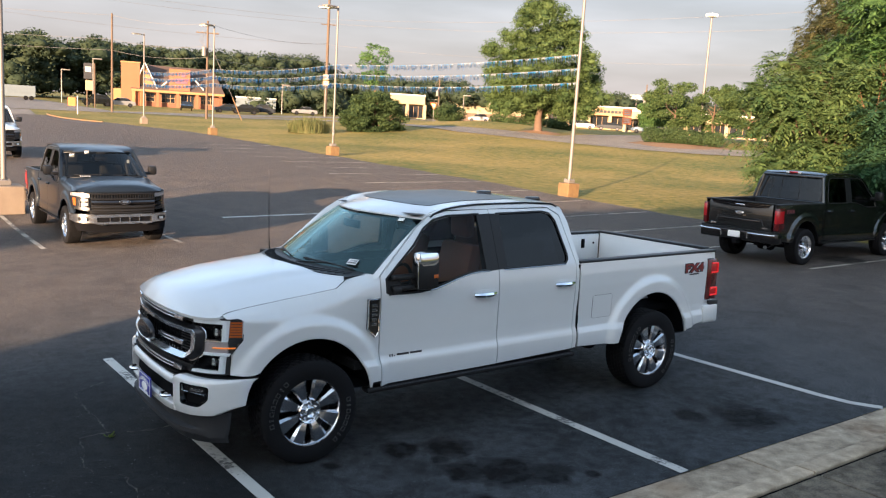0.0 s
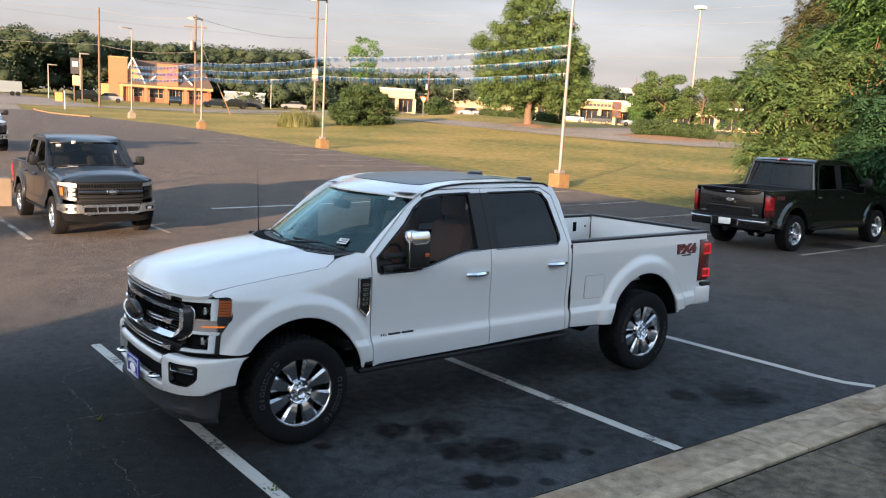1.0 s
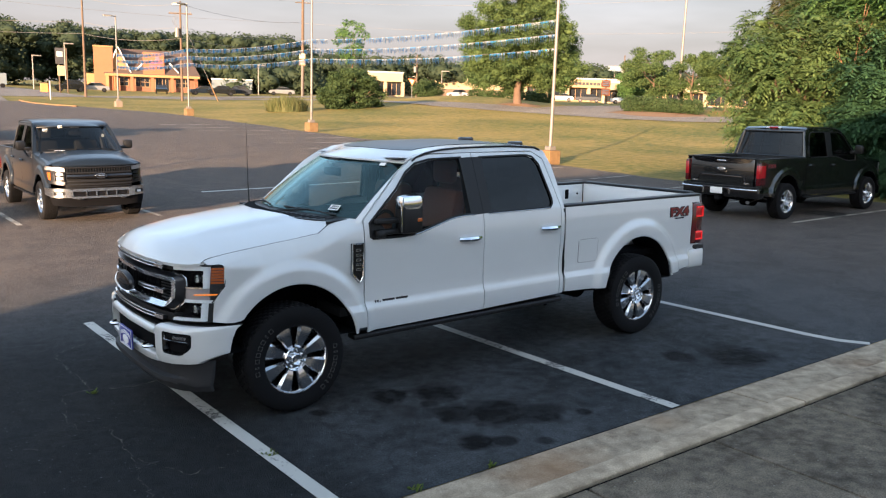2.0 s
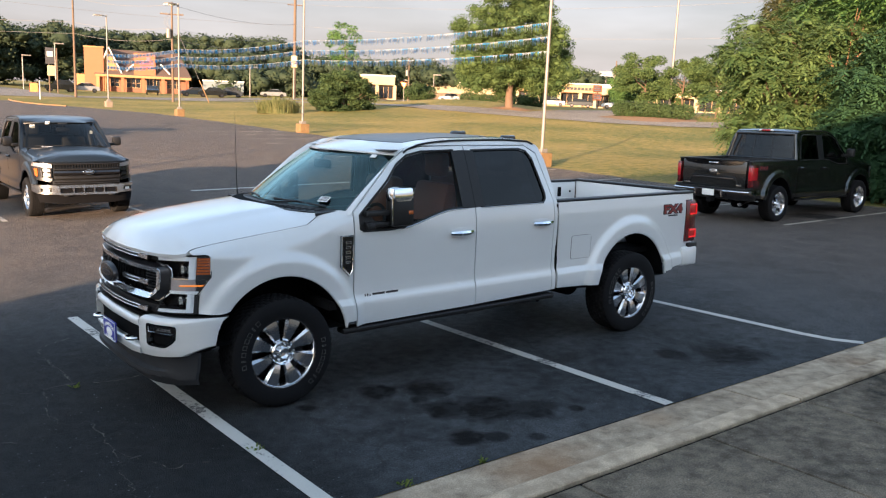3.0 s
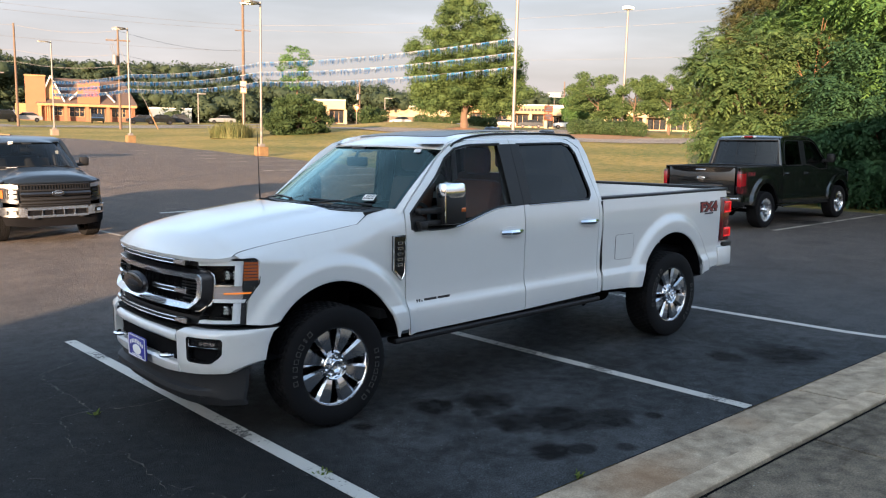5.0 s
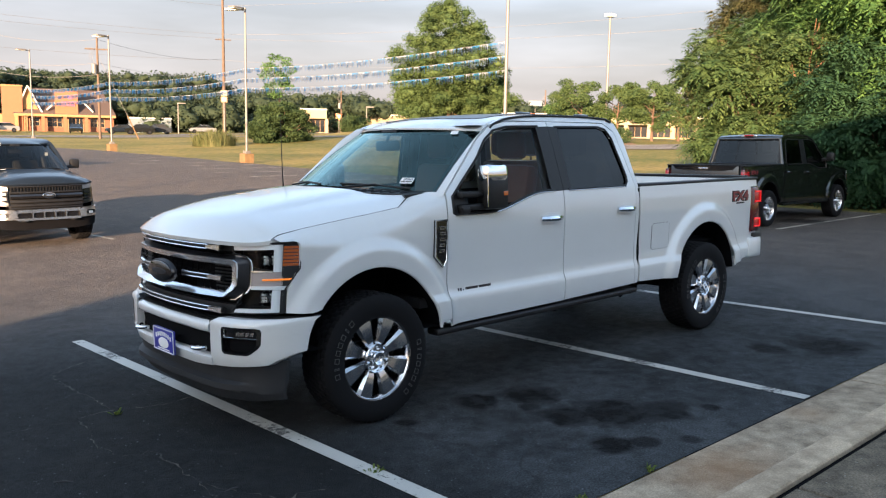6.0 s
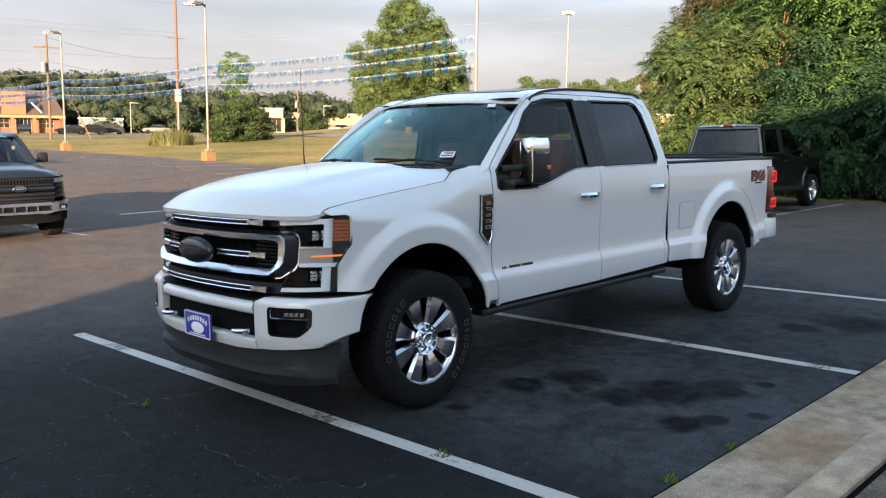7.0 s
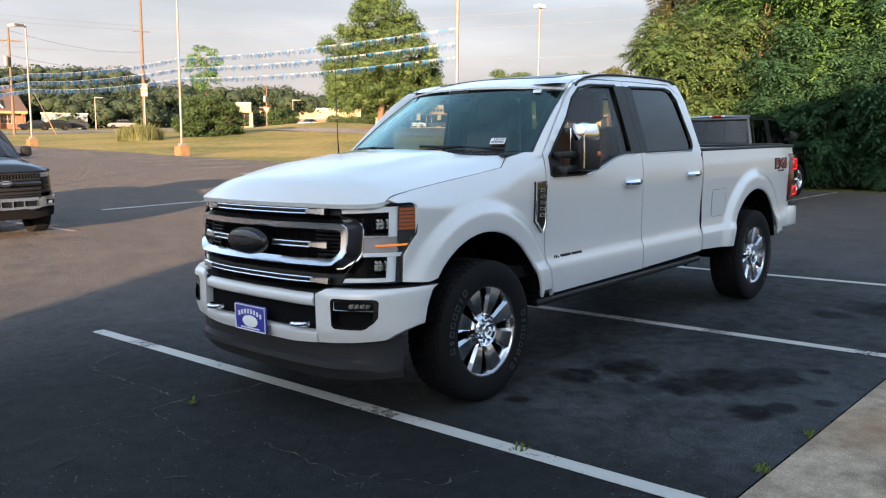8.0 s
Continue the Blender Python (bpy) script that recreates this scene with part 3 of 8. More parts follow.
def leaves(name, mat, clumps, count, size, parent=None, seed=1, flat=0.0, label="", core=0.0, loose=0.22, droop=0.0):
    """Foliage: small folded leaves strewn round clumps (x, y, z, rx, ry, rz), more of them towards the outside."""
    rng = np.random.default_rng(seed)
    cl = np.array(clumps, float)
    vol = (cl[:, 3] * cl[:, 4] + cl[:, 3] * cl[:, 5] + cl[:, 4] * cl[:, 5])
    pick = rng.choice(len(cl), count, p=vol / vol.sum())
    d = rng.normal(size=(count, 3))
    d /= np.linalg.norm(d, axis=1)[:, None]
    rad = 1 - np.abs(rng.normal(0, loose, count))
    rad = np.clip(rad, 0.15, 1.0)
    c = cl[pick, :3] + d * cl[pick, 3:] * rad[:, None] + rng.normal(0, 0.06, (count, 3))
    a = rng.normal(size=(count, 3)) * (1, 1, 0.7) + droop * (d * (1.3, 1.3, 0.3) - (0, 0, 0.7))
    a /= np.linalg.norm(a, axis=1)[:, None]
    nrm = d + rng.normal(0, 0.55, (count, 3)) + (0, 0, 0.35 + flat)
    b = np.cross(nrm, a)
    b /= np.linalg.norm(b, axis=1)[:, None] + 1e-9
    s = (size * rng.uniform(0.6, 1.35, count))[:, None]
    nn = np.cross(a, b)
    p0, p2 = c - a * s * 0.5, c + a * s * 0.5
    p1, p3 = c + b * s * 0.27 + nn * s * 0.12, c - b * s * 0.27 + nn * s * 0.12
    verts = np.stack([p0, p1, p2, p3], 1).reshape(-1, 3)
    i = np.arange(count)[:, None] * 4
    faces = np.concatenate([i + (0, 1, 2), i + (0, 2, 3)], 1).reshape(-1, 3)
    if core:
        # a closed, uneven heart of foliage inside each clump
        ico = bmesh.new()
        bmesh.ops.create_icosphere(ico, subdivisions=2, radius=1.0)
        iv, it = np.array([v.co[:] for v in ico.verts]), np.array([[v.index for v in f.verts] for f in ico.faces])
        ico.free()
        cv = (cl[:, None, :3] + iv[None] * cl[:, None, 3:] * core * rng.uniform(0.75, 1.15, (len(cl), len(iv), 1))).reshape(-1, 3)
        cf = (it[None] + (np.arange(len(cl)) * len(iv))[:, None, None]).reshape(-1, 3) + len(verts)
        verts, faces = np.concatenate([verts, cv]), np.concatenate([faces, cf])
    me = bpy.data.meshes.new(name)
    me.vertices.add(len(verts))
    me.vertices.foreach_set("co", verts.ravel())
    me.loops.add(faces.size)
    me.loops.foreach_set("vertex_index", faces.ravel().astype(np.int32))
    me.polygons.add(len(faces))
    me.polygons.foreach_set("loop_start", np.arange(0, faces.size, 3, dtype=np.int32))
    me.update(calc_edges=True)
    me.materials.append(mat)
    ob = new(name, me)
    ob.parent = parent
    return tagged(ob, label)


def fronds(name, mat, clumps, count, length, parent=None, seed=1, pairs=5, core=0.5):
    """Foliage of long drooping compound leaves: pairs of folded leaflets along a bent stalk, over an uneven heart."""
    rng = np.random.default_rng(seed)
    cl = np.array(clumps, float)
    area = cl[:, 3] * cl[:, 4] + cl[:, 3] * cl[:, 5] + cl[:, 4] * cl[:, 5]
    pick = rng.choice(len(cl), count, p=area / area.sum())
    d = rng.normal(size=(count, 3))
    d /= np.linalg.norm(d, axis=1)[:, None]
    base = cl[pick, :3] + d * cl[pick, 3:] * np.clip(1 - np.abs(rng.normal(0, 0.2, count)), 0.3, 1)[:, None]
    way = d * (1, 1, 0.55) + rng.normal(0, 0.38, (count, 3)) + (0, 0, 0.12)
    way /= np.linalg.norm(way, axis=1)[:, None]
    size = length * rng.uniform(0.6, 1.3, count)
    side = np.cross(way, (0, 0, 1.0)) + rng.normal(0, 0.12, (count, 3))
    side /= np.linalg.norm(side, axis=1)[:, None] + 1e-9
    sag = rng.uniform(0.35, 0.75, count)
    quads = []
    for k in range(pairs + 1):
        q = 0.22 + 0.78 * k / pairs
        p = base + way * (size * q)[:, None] - np.stack([np.zeros(count), np.zeros(count), size * sag * q * q], 1)
        for hand in ((-1, 1) if k < pairs else (0,)):
            out = side * hand * 0.95 + way * (0.45 if hand else 1.0) - np.array((0, 0, 0.45 if hand else 0.9)) + rng.normal(0, 0.16, (count, 3))
            out /= np.linalg.norm(out, axis=1)[:, None]
            ln = (size * (0.40 - 0.12 * abs(q - 0.55)))[:, None]
            across = np.cross(out, np.array((0, 0, 1.0)) + d * 0.4)
            across /= np.linalg.norm(across, axis=1)[:, None] + 1e-9
            fold = np.cross(across, out)
            quads.append(np.stack([p, p + out * ln * 0.45 + across * ln * 0.19 - fold * ln * 0.05, p + out * ln, p + out * ln * 0.45 - across * ln * 0.19 - fold * ln * 0.05], 1))
    verts = np.concatenate(quads, 0).reshape(-1, 3)
    i = np.arange(len(verts) // 4)[:, None] * 4
    faces = np.concatenate([i + (0, 1, 2), i + (0, 2, 3)], 1).reshape(-1, 3)
    ico = bmesh.new()
    bmesh.ops.create_icosphere(ico, subdivisions=2, radius=1.0)
    iv, it = np.array([v.co[:] for v in ico.verts]), np.array([[v.index for v in f.verts] for f in ico.faces])
    ico.free()
    cv = (cl[:, None, :3] + iv[None] * cl[:, None, 3:] * core * rng.uniform(0.7, 1.2, (len(cl), len(iv), 1))).reshape(-1, 3)
    cf = (it[None] + (np.arange(len(cl)) * len(iv))[:, None, None]).reshape(-1, 3) + len(verts)
    verts, faces = np.concatenate([verts, cv]), np.concatenate([faces, cf])
    me = bpy.data.meshes.new(name)
    me.vertices.add(len(verts))
    me.vertices.foreach_set("co", verts.ravel())
    me.loops.add(faces.size)
    me.loops.foreach_set("vertex_index", faces.ravel().astype(np.int32))
    me.polygons.add(len(faces))
    me.polygons.foreach_set("loop_start", np.arange(0, faces.size, 3, dtype=np.int32))
    me.update(calc_edges=True)
    me.materials.append(mat)
    ob = new(name, me)
    ob.parent = parent
    return ob


def crown(rng, centre, radii, n, part_size, tier=0.8):
    """Uneven clumps that fill a crown's outline, with gaps between."""
    out = []
    for k in range(n):
        d = Vector((rng.gauss(0, 1), rng.gauss(0, 1), rng.gauss(0, 1))).normalized()
        q = rng.uniform(0.25, 1.0) ** 0.45
        s = part_size * rng.uniform(0.65, 1.3)
        out.append((centre[0] + d.x * radii[0] * q, centre[1] + d.y * radii[1] * q, centre[2] + d.z * radii[2] * q, s * 1.1, s * 1.1, s * tier))
    return out


def limbs(bm, rng, base, top, r, n, reach, low=0.35):
    """A tapered, slightly bent trunk with limbs that fork once."""
    base, top = Vector(base), Vector(top)
    pts = [base.lerp(top, i / 6) + Vector((rng.uniform(-1, 1), rng.uniform(-1, 1), 0)) * r * (0.5 if 0 < i else 0) for i in range(7)]
    tube(bm, pts, lambda t: r * (1.25 - 1.1 * t ** 0.7), 10)
    for k in range(n):
        t = low + (0.95 - low) * (k + rng.random()) / n
        p = pts[min(5, int(t * 6))].lerp(pts[min(6, int(t * 6) + 1)], t * 6 % 1)
        a = rng.uniform(0, 2 * math.pi)
        d = Vector((math.cos(a), math.sin(a), rng.uniform(0.35, 0.9))).normalized()
        ln = reach * rng.uniform(0.6, 1.0) * (1.1 - 0.6 * t)
        q = p + d * ln
        m_ = p.lerp(q, 0.5) + Vector((0, 0, -0.06 * ln))
        rr = r * (1 - t) * 0.6 + 0.02
        tube(bm, [p, m_, q], lambda s, rr=rr: rr * (1 - 0.75 * s), 6)
        for j in range(2):
            d2 = (d + Vector((rng.uniform(-1, 1), rng.uniform(-1, 1), rng.uniform(-0.2, 0.8))) * 0.8).normalized()
            tube(bm, [m_, m_ + d2 * ln * 0.3, m_ + d2 * ln * 0.6 + Vector((0, 0, 0.05))], lambda s, rr=rr: rr * 0.5 * (1 - 0.7 * s), 5)
    return bm

# ---- the large structure: ground, lot, kerb, streets ----
def steps(a, b, near, far):
    """Grid lines from a to b, close together near zero and wider with distance."""
    out, x = [0.0], 0.0
    while x < b:
        x += max(near, min(far, abs(x) * 0.12))
        out.append(min(x, b))
    x = 0.0
    while x > a:
        x -= max(near, min(far, abs(x) * 0.12))
        out.append(max(x, a))
    return sorted(out)


def ground_sheet():
    bm = bmesh.new()
    xs, ys = steps(-900, 1500, 1.5, 60), steps(-900, 1500, 1.5, 60)
    g = [[bm.verts.new((x, y, height(x, y) - 0.03)) for y in ys] for x in xs]
    for i in range(len(xs) - 1):
        for j in range(len(ys) - 1):
            bm.faces.new((g[i][j], g[i + 1][j], g[i + 1][j + 1], g[i][j + 1]))
    return tagged(part("ground", bm, M["lawn"], smooth=180), "dry yellow-green lawn and ground reaching to the horizon", "ground", kind="structure")


ground_sheet()
EDGE = 20.35  # where the asphalt meets the lawn


def lot_sheet():
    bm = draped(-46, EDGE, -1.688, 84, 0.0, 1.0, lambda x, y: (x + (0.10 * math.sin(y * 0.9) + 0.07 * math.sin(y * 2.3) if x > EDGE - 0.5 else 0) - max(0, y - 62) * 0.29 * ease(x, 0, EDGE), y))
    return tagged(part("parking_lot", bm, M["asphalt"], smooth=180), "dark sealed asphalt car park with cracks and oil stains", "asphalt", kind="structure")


lot = lot_sheet()
tagged(part("driveway", draped(-46, 12.5, 83.9, 97, 0.004, 1.5, lambda x, y: (x + max(0, y - 84) * 0.12 * ease(x, 0, 12), y)), M["road"], smooth=180), "asphalt driveway from the car park to the street", "road", kind="structure")


tagged(part("paved_yard", draped(-80, 25, 103, 170, 0.008, 3.0), M["road"], smooth=180), "pale worn paving beyond the street", "road", kind="structure")


def crack(pts, width, seed):
    """A thin dusty crack that wanders between the given places."""
    rng = random.Random(seed)
    line = []
    for (x0, y0), (x1, y1) in zip(pts, pts[1:]):
        n = max(3, int(math.hypot(x1 - x0, y1 - y0) / 0.035))
        line += [(x0 + (x1 - x0) * i / n + rng.gauss(0, 0.011) + 0.03 * noise.noise((x0 + i * 0.12, y0, seed)), y0 + (y1 - y0) * i / n + rng.gauss(0, 0.011) + 0.03 * noise.noise((seed, x0, i * 0.12))) for i in range(n)]
    bm = bmesh.new()
    rows = []
    for i, (x, y) in enumerate(line):
        a, b = line[max(0, i - 1)], line[min(len(line) - 1, i + 1)]
        n = Vector((a[1] - b[1], b[0] - a[0])).normalized() * width * rng.choice((0.02, 0.1, 0.3, 0.6, 0.9)) * (0.3 + 1.2 * abs(noise.noise((i * 0.05, seed * 1.7, 0.5))))
        rows.append([bm.verts.new((x + k * n.x, y + k * n.y, height(x, y) + 0.002)) for k in (-1, 1)])
    for a, b in zip(rows, rows[1:]):
        bm.faces.new((a[0], a[1], b[1], b[0]))
    bmesh.ops.recalc_face_normals(bm, faces=bm.faces[:])
    part("crack", bm, M["crack"], lot, "dusty crack in the asphalt", 0)


for k, (pts, wide) in enumerate((
        (((-0.80, 2.98), (-0.95, 2.89), (-1.16, 2.72), (-1.18, 2.39), (-1.16, 2.04), (-1.14, 1.45)), 0.017),
        (((-3.4, 1.52), (-2.6, 1.42), (-2.0, 1.48), (-1.78, 1.49), (-1.5, 1.45), (-1.09, 1.48), (-0.89, 1.37), (-0.5, 1.42)), 0.016),
        (((-1.37, 1.44), (-1.47, 0.92), (-1.46, 0.58), (-1.29, 0.52), (-1.24, 0.22), (-1.28, 0.04), (-1.29, -0.16), (-1.36, -0.7), (-1.5, -1.6)), 0.009),
        (((-1.29, -0.16), (-1.06, -0.60), (-0.76, -0.64)), 0.009),
        (((-3.6, 5.4), (-1.0, 5.1), (2.0, 5.5), (5.5, 5.2), (9.5, 5.6)), 0.03),
        (((-1.6, 5.1), (-1.3, 6.6), (-1.7, 8.2), (-1.2, 9.6)), 0.03),
        (((-5.0, 9.7), (-1.2, 9.5), (3.5, 9.9), (8.5, 9.6), (13.5, 10.0)), 0.05),
        (((3.3, 5.4), (3.6, 7.2), (3.2, 9.8)), 0.03))):
    crack(pts, wide, 300 + k)


def street(name, pts, width, mat, label, lift=0.012):
    bm = bmesh.new()
    rows = []
    dense = []
    for (x0, y0), (x1, y1) in zip(pts, pts[1:]):
        n = max(2, int(math.hypot(x1 - x0, y1 - y0) / 3))
        dense += [(x0 + (x1 - x0) * i / n, y0 + (y1 - y0) * i / n) for i in range(n)]
    dense.append(pts[-1])
    for i, (x, y) in enumerate(dense):
        a, b = dense[max(0, i - 2)], dense[min(len(dense) - 1, i + 2)]
        n = Vector((a[1] - b[1], b[0] - a[0])).normalized()
        rows.append([bm.verts.new((x + n.x * width * (k / 4 - 0.5), y + n.y * width * (k / 4 - 0.5), height(x + n.x * width * (k / 4 - 0.5), y + n.y * width * (k / 4 - 0.5)) + lift)) for k in range(5)])
    for a, b in zip(rows, rows[1:]):
        for k in range(4):
            bm.faces.new((a[k], a[k + 1], b[k + 1], b[k]))
    bmesh.ops.recalc_face_normals(bm, faces=bm.faces[:])
    return tagged(part(name, bm, mat, smooth=180), label, "road", kind="structure")


street("road", [(-120, 92), (0, 99), (30, 104), (46, 99), (53.5, 88), (53.5, 78), (50, 67), (48.6, 59.5), (50, 53.5), (52, 48), (53.5, 43), (56, 39), (61, 36), (80, 26), (120, 8)], 6.4, M["road"], "pale worn asphalt street beyond the lawn")
street("road_spur", [(53, 50), (60, 52), (84, 62), (110, 74), (150, 84)], 7.0, M["road"], "pale asphalt side street past a planted island")
street("road_far", [(30, 104), (60, 116), (110, 128), (170, 134)], 9.0, M["road"], "pale asphalt street before the shops")


def stripe(p, q, width, mat, label, lift=0.006):
    """A painted bar on the ground from p to q."""
    p, q = Vector(p), Vector(q)
    d = (q - p)
    n = Vector((-d.y, d.x)).normalized() * width / 2
    k = max(2, int(d.length / 0.5))

    def place(u, v):
        w = p + d * u + n * (2 * v - 1)
        return w.x, w.y, height(w.x, w.y) + lift

    return tagged(part("parking_line", thick(sheet(k, 1, place), 0.002), mat, smooth=0), label, "parking line", "painted parking lines", "structure")


for far_x, near_x in ((-0.575, -0.495), (2.505, 2.585)):
    stripe((far_x, 3.83), (near_x, -1.68), 0.105, M["line"], "worn white parking line on dark asphalt")
for p, q in (((5.45, 3.83), (5.605, -1.12)), ((5.6045, -1.10), (5.655, -1.43)), ((5.648, -1.41), (5.80, -1.68))):
    stripe(p, q, 0.105, M["line"], "worn white parking line with a crooked end")
for k in range(14):
    stripe((14.2, 4.1 + 3.2 * k), (EDGE - 0.35, 4.1 + 3.2 * k), 0.10, M["line_old"], "faded white parking line beside the lawn")
for x in (-2.5, 0.38, 3.2):
    stripe((x, 18.6), (x - 0.04, 12.6), 0.10, M["line_old"], "faded white parking line beside the parked truck")
stripe((5.7, 16.75), (10.9, 16.75), 0.17, M["line"], "worn white line across the car park")


def kerb():
    """Concrete apron, raised kerb and dark walkway, poured in slabs."""
    root = tagged(new("pavement"), "concrete apron, raised kerb and dark slab walkway before the building", "pavement", kind="structure")
    for k in range(-7, 12):
        x0, x1 = 3.266 + 3.8 * k, 3.242 + 3.8 * (k + 1)
        xs = (x0, (x0 + x1) / 2, x1)
        for name, mat, prof in (("apron_slab", "concrete", ((-1.695, -0.08), (-1.695, -0.002), (-1.712, 0.008), (-1.95, 0.014), (-2.206, 0.020), (-2.206, -0.08))),
                                ("kerb_stone", "kerb", ((-2.209, -0.06), (-2.214, 0.080), (-2.222, 0.103), (-2.238, 0.117), (-2.262, 0.121), (-2.395, 0.124), (-2.404, 0.116), (-2.404, -0.06)))):
            bm = bmesh.new()
            rows = [[bm.verts.new((x, y, height(x, y) + z)) for y, z in prof] for x in xs]
            for a, b in zip(rows, rows[1:]):
                for i in range(len(prof) - 1):
                    bm.faces.new((a[i], a[i + 1], b[i + 1], b[i]))
            for r in (rows[0], rows[-1]):
                bm.faces.new(r)
            bmesh.ops.recalc_face_normals(bm, faces=bm.faces[:])
            part(name, bm, M[mat], root, "", 35)
        for j in range(2):
            for third in range(3):
                a, b = x0 + third * 1.2667, x0 + (third + 1) * 1.2667 - 0.020
                y0, y1 = -2.446 - j * 2.46, -2.446 - (j + 1) * 2.46 + 0.022
                bm = bmesh.new()
                box(bm, a, b, y1, y0, -0.06, 0.114, 0.008)
                for v in bm.verts:
                    v.co.z += height(v.co.x, v.co.y)
                part("walkway_slab", bm, M["walkway"], root, "", 20)
    # the dark bed in the joints
    for k in range(22):
        z = height(-23 + 3 * k + 1.5, -1.69)
        part("joint_bed", box(bmesh.new(), -23 + 3 * k, -20 + 3 * k, -1.72, -1.66, z - 0.05, z - 0.022), M["under"], root, "", 0)
    bed = draped(-23, 44, -2.47, -2.405, 0.09, 1.0)
    part("joint_bed", thick(bed, 0.1), M["under"], root, "dark joint behind the kerb", 0)
    return root


kerb()


def dealership():
    """The low building behind the camera: it keeps the evening sun off the near car park."""
    root = thing("building", "single-storey white dealership building with dark windows beside the walkway", "building", kind="structure")
    bm = box(bmesh.new(), -21.7, 1.0, -26, -7.55, -0.3, 6.2, 0.02)
    part("wall", bm, M["render_w"], root, "", 20)
    part("roof", box(bmesh.new(), -21.75, 1.05, -26.05, -7.5, 6.204, 6.27), M["cream"], root, "", 0)
    for k in range(4):
        x = -20 + k * 4.6
        w = part("window", box(bmesh.new(), x, x + 3.0, -7.54, -7.49, 0.75, 3.0, 0.01), M["dark_glass"], root, "", 0)
        fr = bmesh.new()
        for a in (x - 0.06, x + 1.47, x + 3.0):
            box(fr, a, a + 0.06, -7.54, -7.46, 0.69, 3.06)
        box(fr, x, x + 3.0, -7.54, -7.465, 0.69, 0.746)
        box(fr, x, x + 3.0, -7.54, -7.465, 3.004, 3.06)
        part("window_frame", fr, M["plastic"], w, "", 0)
    return root


dealership()

# ---- pickup trucks ----
# Truck space: x runs rearward from the front axle, the driver's side is at -y, z up from the ground.
ARCH_F, ARCH_R = (0.045, 0.455, 0.565), (4.115, 0.50, 0.555)


def half_width(x, z):
    """Half the body's width at a place on its side."""
    w = bend(z, (0.45, 0.55, 0.62, 0.70, 0.735, 0.790, 0.86, 1.05, 1.20, 1.33, 1.44, 1.50, 1.70, 1.90, 1.98, 2.03, 2.06),
             (0.950, 0.966, 0.976, 0.980, 0.979, 0.960, 0.955, 0.962, 0.971, 0.970, 0.955, 0.938, 0.885, 0.828, 0.800, 0.775, 0.74))
    w -= 0.30 * max(0.0, (-0.36 - x)) ** 1.7
    w -= 0.02 * ease(x, 4.75, 5.25)
    for ax, az, ar in (ARCH_F, ARCH_R):
        d = math.hypot(x - ax, (z - az) * 0.96) - ar
        w += 0.042 * (1 - ease(d, 0.085, 0.175))
    if x < 0.684:
        top = fender_top(x)
        curl = bend(x, (-0.65, -0.45, -0.2, 0.3, 0.6), (0.04, 0.11, 0.2, 0.16, 0.1))
        k = max(0.0, (z - (top - curl)) / curl)
        w -= (w - hood_half(x)) * min(1.0, k) ** 2.6
    return w


def fender_top(x):
    return bend(x, (-0.80, -0.66, -0.63, -0.60, -0.44, -0.16, 0.08, 0.296, 0.477, 0.63, 0.8), (1.225, 1.241, 1.264, 1.277, 1.303, 1.338, 1.366, 1.398, 1.474, 1.487, 1.49))


def hood_half(x):
    return bend(x, (-0.9, -0.65, -0.44, -0.16, 0.08, 0.296, 0.477, 0.60, 0.684, 0.8), (0.86, 0.862, 0.866, 0.874, 0.888, 0.908, 0.832, 0.846, 0.936, 0.94))


def arc(cx, cz, r, a0, a1, n=22):
    return [(cx + r * math.cos(radians(a0 + (a1 - a0) * i / n)), cz + r * math.sin(radians(a0 + (a1 - a0) * i / n)) / 0.96) for i in range(n + 1)]


def nose(h):
    """How far forward the front face stands at a distance from the middle."""
    return bend(abs(h), (0, 0.3, 0.55, 0.68, 0.78, 0.86, 0.91, 0.945, 0.965, 1.0), (-0.93, -0.918, -0.878, -0.84, -0.785, -0.715, -0.65, -0.58, -0.52, -0.42))


def bumper_nose(h):
    return bend(abs(h), (0, 0.4, 0.6, 0.75, 0.86, 0.93, 0.975, 1.0), (-0.975, -0.962, -0.938, -0.895, -0.825, -0.735, -0.63, -0.525))


def truck_warp(light):
    """The half-ton truck is the same kind of body, lower and with a shorter bed."""
    if not light:
        return lambda p: p

    def f(p):
        x, y, z = p
        x -= 0.38 * ease(x, 3.02, 3.62)
        return Vector((x, y * 0.995, bend(z, (0, 0.55, 0.85, 1.05, 1.30, 1.49, 2.07), (0, 0.48, 0.757, 0.985, 1.235, 1.405, 2.075))))
    return f


class Truck:
    def __init__(self, name, label, paint, light, m):
        self.root = thing(name, label, "pickup truck", m, kind="")
        self.paint, self.light, self.w = M[paint], light, truck_warp(light)

    def add(self, name, bm, mat, label="", parent=None, smooth=40.0, fit=True):
        if fit and self.light:
            for v in bm.verts:
                v.co = self.w(v.co)
        return part(name, bm, M[mat] if isinstance(mat, str) else mat, parent or self.root, label, smooth)


def rail_top(x):
    """The upper edge of the cab's side, where the roof begins."""
    return bend(x, (1.23, 1.26, 1.30, 1.40, 1.55, 1.75, 2.4, 2.72, 2.83), (1.924, 1.947, 1.973, 2.006, 2.030, 2.046, 2.051, 2.036, 1.985))


def belt(x):
    """The line under the front window: low at the mirror, rising in a soft curve."""
    return 1.312 + 0.13 * ease(x, 1.08, 1.74) + 0.004 * (1 - ease(x, 0.75, 1.0))


BELT = (0.76, 0.95, 1.08, 1.16, 1.24, 1.32, 1.40, 1.48, 1.56, 1.64, 1.74)


def side_place(s, inset=0.0):
    return lambda x, z: (x, s * (half_width(x, z) - inset), z)


